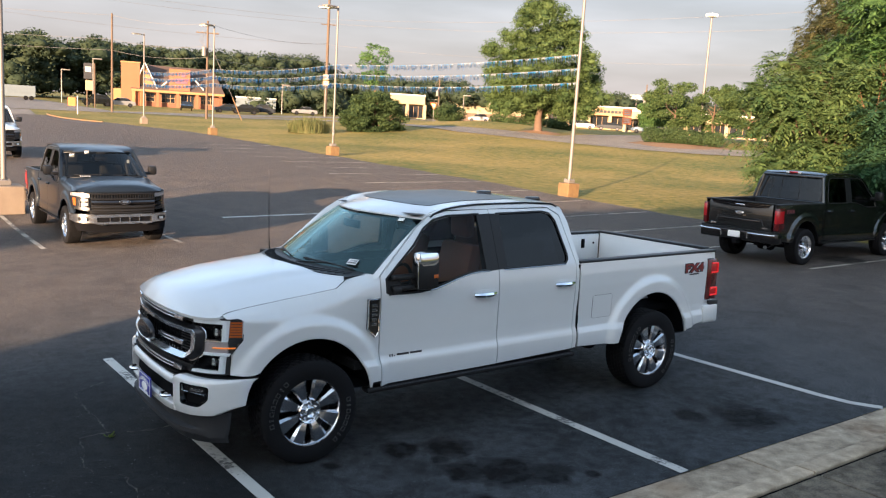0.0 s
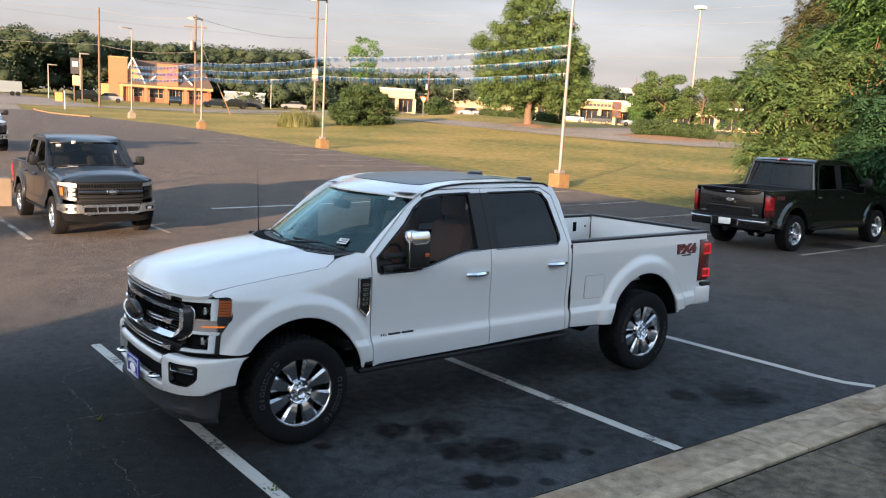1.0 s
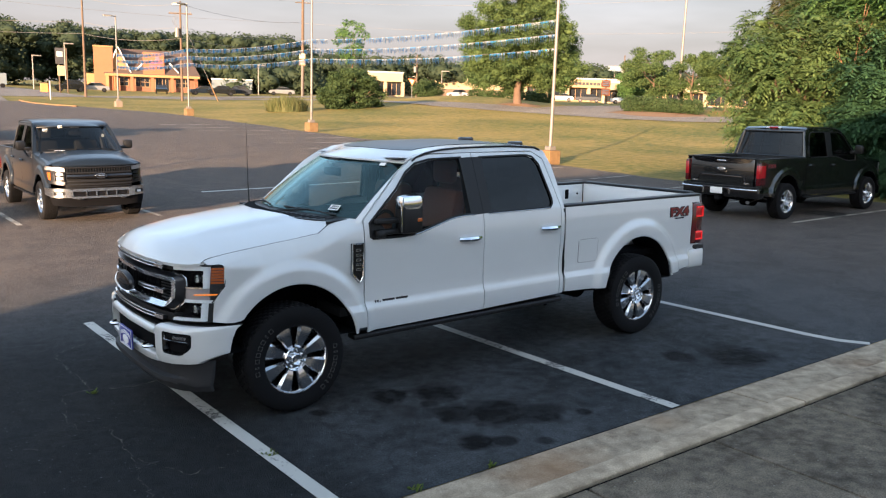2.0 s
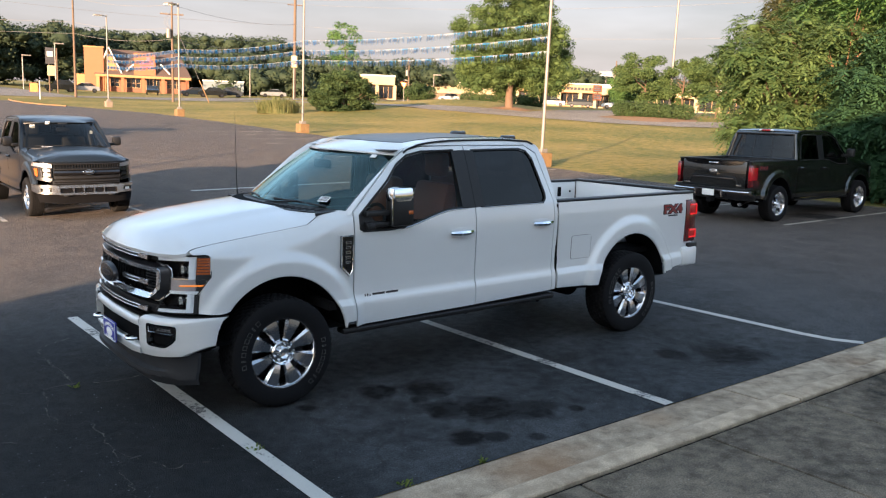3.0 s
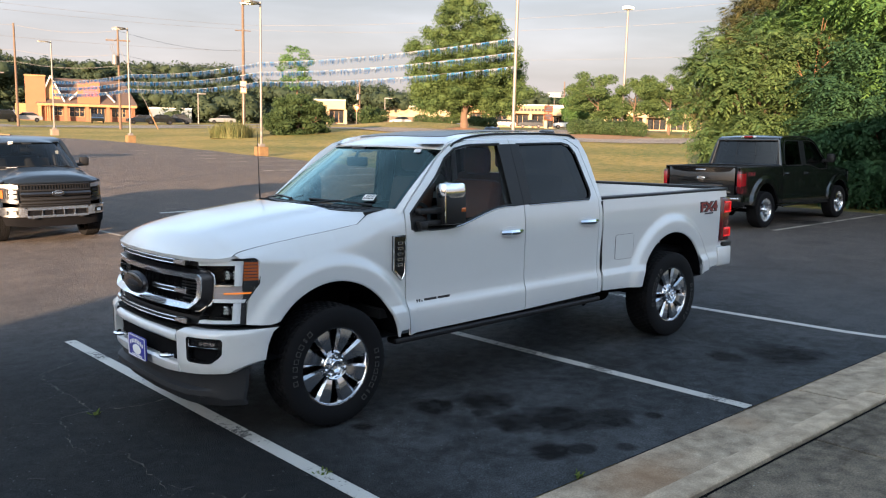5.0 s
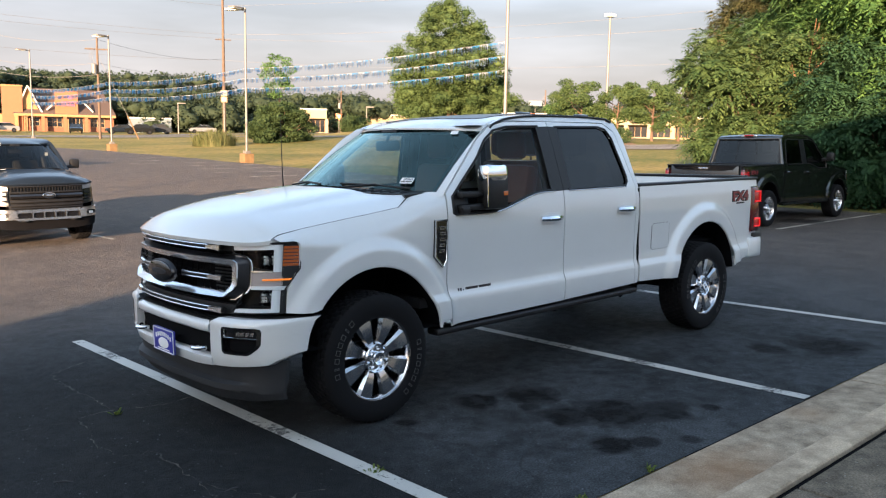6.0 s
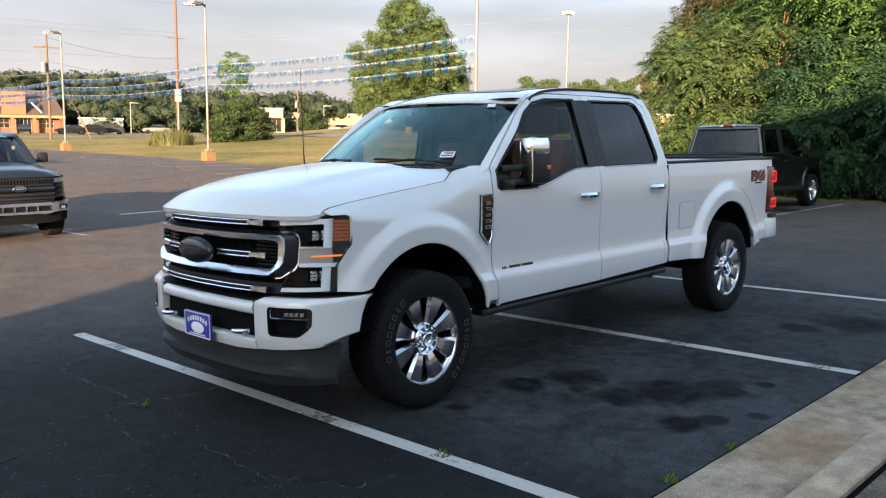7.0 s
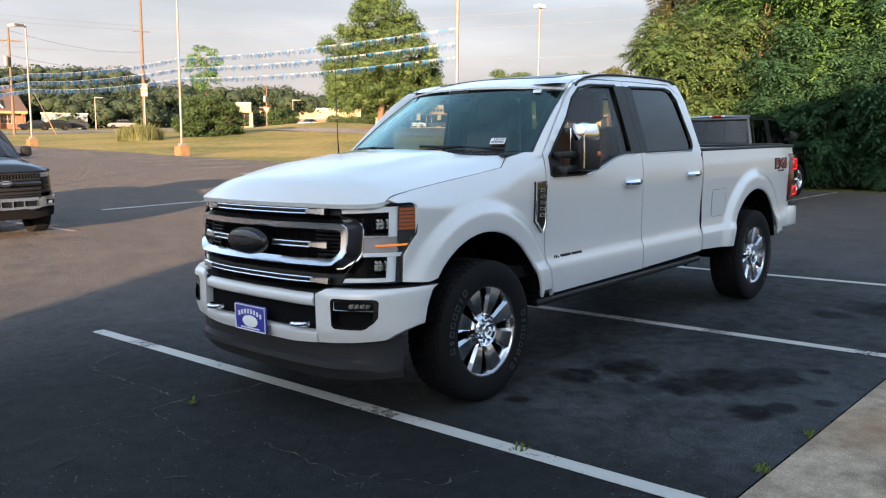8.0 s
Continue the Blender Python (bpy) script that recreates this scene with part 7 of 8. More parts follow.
x, y = polar(42.06, 85)
tree("oak_tree", "large round-crowned green shade tree on a grass bank", x, y, 8.4, (5.9, 5.9, 4.3), 0.36, "leaf_a", 170, 0.85, 125000, 0.18, 3, base=2.1, squash=((2.6, -2.0, 4.0, 3.3), (-2.6, 1.8, 4.4, 3.0), (0, 0, 4.4, 3.6), (-0.3, 0.3, 9.3, 4.0), (0.5, -0.3, 10.6, 2.7), (3.0, -1.6, 2.9, 2.0), (-2.9, 1.2, 2.9, 2.0), (0.3, 0.2, 3.0, 2.4)), tier=0.7, core=0.5)
x, y = polar(30.85, 80)
tree("bush", "broad dense dark green bush standing on the lawn", x, y, 2.6, (2.7, 2.4, 2.0), 0.2, "leaf_d", 80, 0.55, 30000, 0.19, 4, squash=((-2.0, 0, 0.9, 1.5), (2.1, 0.3, 0.9, 1.5), (0.4, 0, 2.2, 1.6)), tier=0.55, core=0.55)
x, y = polar(30.9, 92)
tree("slender_tree", "slender light-leaved tree behind the bush", x, y, 7.6, (1.9, 1.9, 2.6), 0.16, "leaf_b", 22, 0.55, 2600, 0.24, 5)
for k, (b, d, w, h, lf, sd) in enumerate(((51.0, 88, 3.1, 3.4, "leaf_a", 11), (53.4, 90, 2.9, 3.3, "leaf_a", 12), (55.6, 86, 2.7, 3.2, "leaf_a", 13), (57.3, 88, 3.0, 3.4, "leaf_c", 14), (49.6, 96, 1.6, 2.2, "leaf_b", 15))):
    x, y = polar(b, d)
    tree("street_tree", "low spreading green tree beside the planted island" if lf != "leaf_c" else "low spreading tree with rusty leaves", x, y, height(x, y) + h * 0.98 + 0.35, (w, w, h * 0.72), 0.15, lf, 46, 0.60, 15000, 0.19, sd, group="street trees by the island", tier=0.65, core=0.3)


def hedge(name, label, a, b, wide, high, leaf, n, size, seed):
    """A clipped hedge of rounded mounds."""
    rng = random.Random(seed)
    (x0, y0), (x1, y1) = a, b
    root = thing(name, label, "hedge", Matrix.Translation(((x0 + x1) / 2, (y0 + y1) / 2, 0)))
    ox, oy = (x0 + x1) / 2, (y0 + y1) / 2
    cl, st = [], bmesh.new()
    k = max(3, int(math.hypot(x1 - x0, y1 - y0) / (wide * 0.7)))
    for i in range(k + 1):
        x, y = x0 + (x1 - x0) * i / k, y0 + (y1 - y0) * i / k
        r = wide * rng.uniform(0.85, 1.1)
        cl.append((x - ox, y - oy, height(x, y) + high * 0.5, r * 0.75, r * 0.75, high * rng.uniform(0.40, 0.62)))
        rod(st, (x - ox, y - oy, height(x, y) - 0.05), (x - ox, y - oy, height(x, y) + high * 0.6), 0.04, 0.02, 6)
    part("stems", st, M["bark"], root)
    leaves("foliage", M[leaf], cl, n, size, root, seed)
    return root


hedge("hedge", "long low clipped green hedge on the planted island", polar(49.6, 81), polar(53.6, 80), 1.5, 1.45, "leaf_d", 11000, 0.17, 21)
hedge("hedge_low", "low dark green hedge before the shops", polar(35.6, 118), polar(36.4, 118), 2.0, 2.6, "leaf_d", 5000, 0.26, 22)
hedge("hedge_low", "low dark green hedge before the shops", polar(39.2, 104), polar(41.2, 104), 1.3, 1.4, "leaf_d", 2500, 0.25, 23)
hedge("hedge_low", "low dark green hedge before the shops", polar(42.8, 104), polar(44.0, 104), 1.3, 1.3, "leaf_d", 2500, 0.25, 24)


def mound(name, bearing, d, r, h, mat, label):
    """A low heap on the ground."""
    cx, cy = polar(bearing, d)

    def place(u, v):
        a, q = 2 * math.pi * u, v
        x, y = cx + r * q * math.cos(a), cy + r * q * math.sin(a)
        return x, y, height(x, y) + h * (1 - q * q) ** 1.5 + 0.01 - 0.08 * q

    return tagged(part(name, sheet(24, 8, place), M[mat], smooth=180), label, "ground", kind="structure")


mound("grass_bank", 38.6, 105, 12, 0.6, "lawn", "low green bank under the shade tree")
mound("soil_ring", 42.06, 85.5, 2.4, 0.2, "soil", "bare reddish soil under the shade tree")
mound("soil_bed", 51.3, 79.5, 5.6, 0.12, "soil", "bare reddish soil of the planted island")


def reeds():
    x, y = polar(26.55, 76)
    rng = np.random.default_rng(5)
    n = 2600
    a, r = rng.uniform(0, 2 * math.pi, n), np.sqrt(rng.random(n))
    px, py = r * np.cos(a) * 1.9, r * np.sin(a) * 1.5
    h = rng.uniform(0.7, 1.9, n) * (1 - 0.35 * r)
    lean = rng.normal(0, 0.22, (n, 2))
    base = np.stack([px, py, np.zeros(n)], 1)
    w = np.stack([np.cos(a + 1.3), np.sin(a + 1.3), np.zeros(n)], 1) * 0.035
    tip = base + np.stack([lean[:, 0] * h, lean[:, 1] * h, h], 1)
    verts = np.stack([base - w, base + w, (base + tip) / 2 + w * 0.8 + (0, 0, 0.08), tip], 1).reshape(-1, 3)
    i = np.arange(n)[:, None] * 4
    me = bpy.data.meshes.new("reed_clump")
    me.from_pydata(verts.tolist(), [], np.concatenate([i + (0, 1, 2), i + (0, 2, 3)], 1).reshape(-1, 3).tolist())
    me.materials.append(M["reed"])
    ob = new("reed_clump", me)
    ob.location = (x, y, height(x, y) - 0.05)
    tagged(ob, "clump of tall dry reeds on the lawn", "reeds", kind="stuff")


reeds()


# trees and shrubs that close the car park behind the black truck
GROVE = (
    ("grove_tree", 23.2, 9.3, 3.4, (2.5, 2.4, 3.0), "leaf_f", 70, 0.62, 7000, 0.40),
    ("grove_tree", 25.6, 5.6, 5.2, (3.6, 3.2, 4.2), "leaf_e", 96, 0.75, 9500, 0.46),
    ("grove_tree", 23.3, 2.0, 3.4, (2.7, 3.0, 3.0), "leaf_g", 76, 0.68, 8000, 0.46),
    ("grove_tree", 28.9, 11.4, 3.8, (2.3, 2.2, 3.3), "leaf_f", 60, 0.58, 5200, 0.40),
    ("grove_tree", 32.6, 14.8, 5.6, (1.9, 1.9, 3.6), "leaf_c", 60, 0.5, 4200, 0.36),
    ("grove_tree", 28.6, 8.2, 7.6, (3.7, 3.6, 4.2), "leaf_b", 96, 0.8, 8500, 0.46),
    ("grove_tree", 22.9, 5.2, 2.9, (2.3, 2.3, 2.3), "leaf_g", 66, 0.56, 6500, 0.42),
    ("grove_tree", 24.6, -2.4, 4.6, (3.2, 3.4, 4.2), "leaf_e", 80, 0.75, 6500, 0.46),
    ("grove_tree", 30.0, 1.5, 8.0, (4.5, 4.5, 4.5), "leaf_e", 90, 0.95, 6500, 0.52),
    ("grove_tree", 30.8, 12.2, 7.4, (1.8, 1.8, 3.0), "leaf_c", 46, 0.48, 3200, 0.36),
)
for k, (nm, x, y, cz, rad, lf, nc, cs, nl, fr_) in enumerate(GROVE):
    say = {"leaf_f": "dense green tree with rusty leaf tips beside the car park", "leaf_g": "dense dark green tree with long drooping leaves beside the car park", "leaf_b": "tall green tree with drooping leaves beside the car park", "leaf_e": "broad tree with pale yellow-green drooping leaves beside the car park", "leaf_c": "tall tree with rusty brown leaves beside the car park"}[lf]
    tree(nm, say, x, y, cz, rad, 0.14, lf, nc, cs, int(nl * 1.2), 0.1, 40 + k, "bark", group="trees beside the car park", tier=0.6, core=0.34, frond=fr_)
for k, (x, y, w, h) in enumerate(((22.4, 7.9, 1.3, 1.3), (22.5, 5.2, 1.3, 1.2), (22.5, 2.6, 1.4, 1.3), (22.6, -0.2, 1.4, 1.3), (23.6, 10.3, 1.2, 1.1), (26.4, 11.6, 1.2, 1.1))):
    tree("shrub", "leafy green shrub at the foot of the trees", x, y, height(x, y) + h * 0.8, (w, w, h), 0.07, "leaf_g", 24, 0.5, 2400, 0.1, 60 + k, group="shrubs along the lot", tier=0.7, core=0.36, frond=0.30)

br = bmesh.new()
rngb = random.Random(9)
limbs(br, rngb, (0, 0, 0), (0.4, -0.2, 5.6), 0.05, 7, 1.3, 0.6)
bare = thing("bare_tree", "thin bare reddish tree rising out of the grove", "tree", Matrix.Translation((22.1, 7.5, height(22.1, 7.5))))
part("trunk", br, M["bark_red"], bare)


# far woods on the skyline
def woods():
    rng = random.Random(77)
    cl = []
    for bearing0, bearing1, d0, d1, el, n in ((-12, 13.5, 185, 235, 3.75, 120), (12, 27.5, 205, 260, 3.45, 110), (21.3, 27.5, 168, 188, 2.5, 22), (26, 37, 190, 240, 2.6, 52), (36, 52, 230, 280, 2.2, 54), (45, 49.5, 190, 215, 2.35, 8), (50, 80, 180, 260, 2.4, 40), (-60, -12, 180, 260, 3.0, 50)):
        for k in range(n):
            d = rng.uniform(d0, d1)
            x, y = polar(rng.uniform(bearing0, bearing1), d)
            top = 2.8 + d * math.tan(radians(el * rng.uniform(0.86, 1.03)))
            g = height(x, y)
            r = rng.uniform(3.5, 6.0)
            for j in range(9):
                q = rng.random() ** 0.7
                s = r * rng.uniform(0.34, 0.6)
                a = rng.uniform(0, 6.283)
                w = r * (1.1 - 0.75 * q * q)
                cl.append((x + w * math.cos(a), y + w * math.sin(a), g + (top - g - s * 0.7) * (0.12 + 0.88 * q), s * 1.15, s * 1.15, s * 0.85))
    ob = leaves("far_woods", M["leaf_far"], cl, 330000, 0.72, None, 7, core=0.62, loose=0.14)
    tagged(ob, "dark green woods along the skyline", "woods", kind="stuff")


woods()


# trees west of the lot, out of sight, whose long shadows lie over the asphalt
for k, (c, d, w, h, sd) in enumerate(((12.2, 62, 2.3, 6.6, 81), (20.5, 60, 1.5, 6.0, 82), (26.5, 66, 2.2, 6.4, 83), (34.5, 64, 1.8, 6.2, 84), (42, 66, 2.4, 6.4, 85), (52, 66, 2.2, 6.4, 86))):
    x, y = 2 * 0.855 - 0.52 * c - 0.855 * d, 2 * 0.52 + 0.855 * c - 0.52 * d
    g = height(x, y)
    tree("roadside_tree", "rounded green tree west of the car park", x, y, g + h * 0.85, (w, w, h * 0.75), 0.22, "leaf_a", 40, 0.9, 6000, 0.45, sd, group="trees west of the lot")


# ---- lamp posts, power poles, cables, pennants ----
def lamp_post(x, y, top, heads, pier, label, turn=0.0, half=0.30, high=0.52):
    """A steel pole on a concrete pier with flat lamp heads."""
    g = height(x, y)
    root = thing("street_lamp", label, "street lamp", Matrix.Translation((x, y, g)) @ Matrix.Rotation(radians(turn), 4, "Z"), "lamp posts of the car park")
    pb = bmesh.new()
    box(pb, -half, half, -half, half, -0.2, high, 0.03)
    part("pier", pb, M[pier], root, "worn painted concrete pier" if pier != "pier" else "bare concrete pier", 20)
    part("base_plate", box(bmesh.new(), -0.16, 0.16, -0.16, 0.16, high, high + 0.14, 0.02), M["galv"], root, "", 20)
    for sx in (-1, 1):
        for sy in (-1, 1):
            part("bolt", rod(bmesh.new(), (sx * 0.12, sy * 0.12, high + 0.13), (sx * 0.12, sy * 0.12, high + 0.18), 0.02, seg=6), M["galv"], root, "", 20)
    h = top - g
    part("pole", rod(bmesh.new(), (0, 0, high), (0, 0, h), 0.07, 0.055, 12), M["galv"], root)
    for k, (dx, dy) in enumerate(heads):
        d = Vector((dx, dy, 0)).normalized()
        arm = part("arm", rod(bmesh.new(), (0, 0, h - 0.12), d * 0.35 + Vector((0, 0, h - 0.10)), 0.04), M["galv"], root)
        m = Matrix.Translation(d * 0.72 + Vector((0, 0, h - 0.08))) @ Matrix.Rotation(math.atan2(d.y, d.x), 4, "Z")
        hd = part("lamp_head", box(bmesh.new(), -0.40, 0.40, -0.24, 0.24, -0.045, 0.045, 0.03, m), M["galv"], root, "flat lamp head", 20)
        part("diffuser", box(bmesh.new(), -0.30, 0.36, -0.20, 0.20, -0.062, -0.046, 0.0, m), M["lamp_panel"], hd, "pale lamp panel", 0)
    return root


POSTS = ((20.55, 18.25, 10.2), (20.7, 38.4, 8.75), (20.75, 58.4, 8.75), (20.3, 75.3, 8.75))
lamp_post(*POSTS[0], ((-0.7, -0.7), (-1, 0.2)), "pier_yellow", "tall steel lamp post on a worn yellow concrete pier")
lamp_post(*POSTS[1], ((-1, -0.35), (-0.8, 0.8)), "pier_yellow", "tall steel lamp post on a worn yellow concrete pier")
lamp_post(*POSTS[2], ((-1, -0.35), (-0.8, 0.8)), "pier_yellow", "tall steel lamp post on a worn yellow concrete pier")
lamp_post(*POSTS[3], ((-1, -0.1),), "pier", "tall steel lamp post on a bare concrete pier")
left_post = lamp_post(0.55, 19.15, 8.6, ((-1, 0.3), (0.6, -0.8)), "pier", "steel lamp post on a broad bare concrete pier", 0.0, 0.45, 0.74)
x, y = 68.2, 48.7
tall = thing("street_lamp", "very tall white lamp pole behind the trees", "street lamp", Matrix.Translation((x, y, height(x, y))))
part("pole", rod(bmesh.new(), (0, 0, -0.2), (0, 0, 12.4), 0.14, 0.10, 12), M["galv"], tall)
part("lamp_head", box(bmesh.new(), -0.52, 0.52, -0.4, 0.4, 12.36, 12.70, 0.09), M["lamp_panel"], tall)


def power_pole(bearing, d, top, arm_z, gear, label, r=0.16):
    x, y = polar(bearing, d)
    g = height(x, y)
    root = thing("utility_pole", label, "utility pole", Matrix.Translation((x, y, g)), "timber utility poles")
    part("pole", rod(bmesh.new(), (0, 0, -0.3), (0, 0, top - g), r, r * 0.65, 10), M["timber"], root)
    for z in arm_z:
        part("cross_arm", box(bmesh.new(), -1.3, 1.3, -0.07, 0.07, z - g - 0.07, z - g + 0.07, 0.01, Matrix.Rotation(radians(-20), 4, "Z")), M["timber"], root, "", 20)
        for k in (-1.15, -0.6, 0.6, 1.15):
            p = Matrix.Rotation(radians(-20), 3, "Z") @ Vector((k, 0, z - g + 0.07))
            part("insulator", rod(bmesh.new(), p, p + Vector((0, 0, 0.14)), 0.04, 0.03, 8), M["galv"], root)
    if gear:
        tr_ = part("transformer", rod(bmesh.new(), (-0.45, -0.1, gear - g), (-0.45, -0.1, gear - g + 1.0), 0.27, seg=14), M["galv"], root, "grey transformer can")
        loops = bmesh.new()
        for k in range(3):
            tube(loops, [(-0.45 + 0.1 * k, -0.1, gear - g + 1.0), (-1.0 + 0.2 * k, -0.1, gear - g + 1.7), (-0.7 + 0.2 * k, 0, gear - g + 2.5), (0, 0, gear - g + 3.0)], 0.02, 5)
        part("drop_wire", loops, M["cable"], tr_)
    return Vector((x, y, 0)), root


pA, _ = power_pole(14.1, 110, 12.6, (), 0, "plain timber utility pole beside the street")
pB, poleB = power_pole(19.86, 105, 12.3, (10.9,), 8.2, "timber utility pole with cross arm and transformer")
pC, _ = power_pole(27.58, 150, 24.0, (17.4,), 0, "tall timber utility pole with cross arm", 0.30)
pD, _ = power_pole(35.2, 150, 9.5, (), 6.4, "short timber pole with a transformer")
pE, _ = power_pole(49.0, 170, 11.5, (), 7.5, "distant timber utility pole")
guy = thing("guy_wire", "yellow guard on a slanting guy wire", "cable", Matrix.Translation((pB.x, pB.y, height(pB.x, pB.y))))
part("wire", tube(bmesh.new(), [(0, 0, 9.5), (3.6, -2.2, 0.0)], 0.02, 5), M["cable"], guy)
part("guard", tube(bmesh.new(), [(3.6 * 0.72, -2.2 * 0.72, 9.5 * 0.28), (3.6, -2.2, -0.05)], 0.07, 8), M["pier_yellow"], guy)


def cable(a, b, sag, r=0.018):
    """A hanging cable."""
    a, b = Vector(a), Vector(b)
    pts = [a.lerp(b, k / 24) - Vector((0, 0, sag * 4 * (k / 24) * (1 - k / 24))) for k in range(25)]
    return tagged(part("power_cable", tube(bmesh.new(), pts, r, 5), M["cable"]), "thin dark cable strung across the sky", "cable", "cables between the poles")


def up(p, z):
    return p.x, p.y, z


pW, pF = Vector((*polar(-14, 130), 0)), Vector((*polar(74, 120), 0))
for z0, z1 in ((12.4, 12.0), (9.6, 9.4), (8.3, 8.1)):
    cable(up(pW, z0 + 1.5), up(pA, z0), 1.0)
    cable(up(pA, z0), up(pB, z1), 0.5)
    cable(up(pB, z1), up(pC, z1 + 2.2), 0.8)
for z0, z1, s in ((23.0, 26.0, 1.6), (18.3, 21.5, 1.8), (17.6, 19.0, 2.0), (14.0, 14.0, 2.0)):
    cable(up(pC, z0), up(pF, z1), s)
    cable(up(pC, z0), up(pW, z0 + 2.5), s)


def pennants():
    """Three strings of fringed foil pennants, in turn silver and blue, from post to post."""
    spans = [((POSTS[0][0], POSTS[0][1]), (POSTS[1][0], POSTS[1][1]), 0.2), ((POSTS[1][0], POSTS[1][1]), (POSTS[2][0], POSTS[2][1]), 0.25), ((POSTS[2][0], POSTS[2][1]), (POSTS[3][0], POSTS[3][1]), 0.2), ((0.55, 19.15), (-26, 30), 1.2)]
    tops = ((5.55, 5.46), (5.46, 5.4), (5.4, 5.3), (8.3, 7.0))
    rng = random.Random(5)
    for (a, b, sag), (za, zb) in zip(spans, tops):
        for k in range(3):
            dz = -0.54 * k
            n = 160
            line = []
            for i in range(n + 1):
                q = i / n
                line.append(Vector((a[0] + (b[0] - a[0]) * q, a[1] + (b[1] - a[1]) * q, (za + (zb - za) * q) + dz - sag * 4 * q * (1 - q))))
            root = thing("pennant_string", "string of fringed silver and blue foil pennants between lamp posts", "bunting", None, "pennant strings")
            part("cord", tube(bmesh.new(), line[::4], 0.008, 4), M["cable"], root)
            for mat, par in (("silver_film", 0), ("blue_film", 1)):
                bm = bmesh.new()
                for i in range(n):
                    if (i // 4 + rng.choice((0, 0, 0, 0, 1))) % 2 != par:
                        continue
                    p, q = line[i], line[i + 1]
                    for j in range(3):
                        s0 = p.lerp(q, j / 3)
                        s1 = p.lerp(q, (j + 0.62) / 3)
                        dr = Vector((rng.uniform(-0.08, 0.08), rng.uniform(-0.06, 0.06), -rng.uniform(0.20, 0.36)))
                        vs = [bm.verts.new(v) for v in (s0, s1, s1 + dr * 0.55 + Vector((0.03, 0, 0)), s1.lerp(s0, 0.4) + dr)]
                        bm.faces.new(vs)
                ob = part("fringe", bm, M[mat], root, "silver foil fringe" if par == 0 else "blue foil fringe", 0)
                ob["kind"] = "stuff"


pennants()

# ---- buildings and cars across the street ----
def facing(bearing, d, z=None):
    """A pose at that place, x to the right and y away as seen from the walkway."""
    x, y = polar(bearing, d)
    return Matrix.Translation((x, y, height(x, y) if z is None else z)) @ Matrix.Rotation(radians(-bearing), 4, "Z")


def prism(bm, pts, y0, y1):
    """An outline (x, z) given depth along y."""
    a, b = [bm.verts.new((x, y0, z)) for x, z in pts], [bm.verts.new((x, y1, z)) for x, z in pts]
    bm.faces.new(a)
    bm.faces.new(b[::-1])
    for i in range(len(pts)):
        bm.faces.new((a[i], b[i], b[(i + 1) % len(pts)], a[(i + 1) % len(pts)]))
    bmesh.ops.recalc_face_normals(bm, faces=bm.faces[:])
    return bm


def window_part(root, x0, x1, y, z0, z1, bars=2, rows=2):
    w = part("window", box(bmesh.new(), x0, x1, y - 0.03, y + 0.02, z0, z1), M["dark_glass"], root, "dark window", 0)
    fr = bmesh.new()
    for k in range(bars + 1):
        x = x0 + (x1 - x0) * k / bars
        box(fr, x - 0.04, x + 0.04, y - 0.07, y + 0.02, z0 - 0.04, z1 + 0.04)
    for k in range(rows + 1):
        z = z0 + (z1 - z0) * k / rows
        box(fr, x0 - 0.035, x1 + 0.035, y - 0.066, y + 0.018, z - 0.035, z + 0.035)
    part("frame", fr, M["tan"], w, "tan window frame", 0)


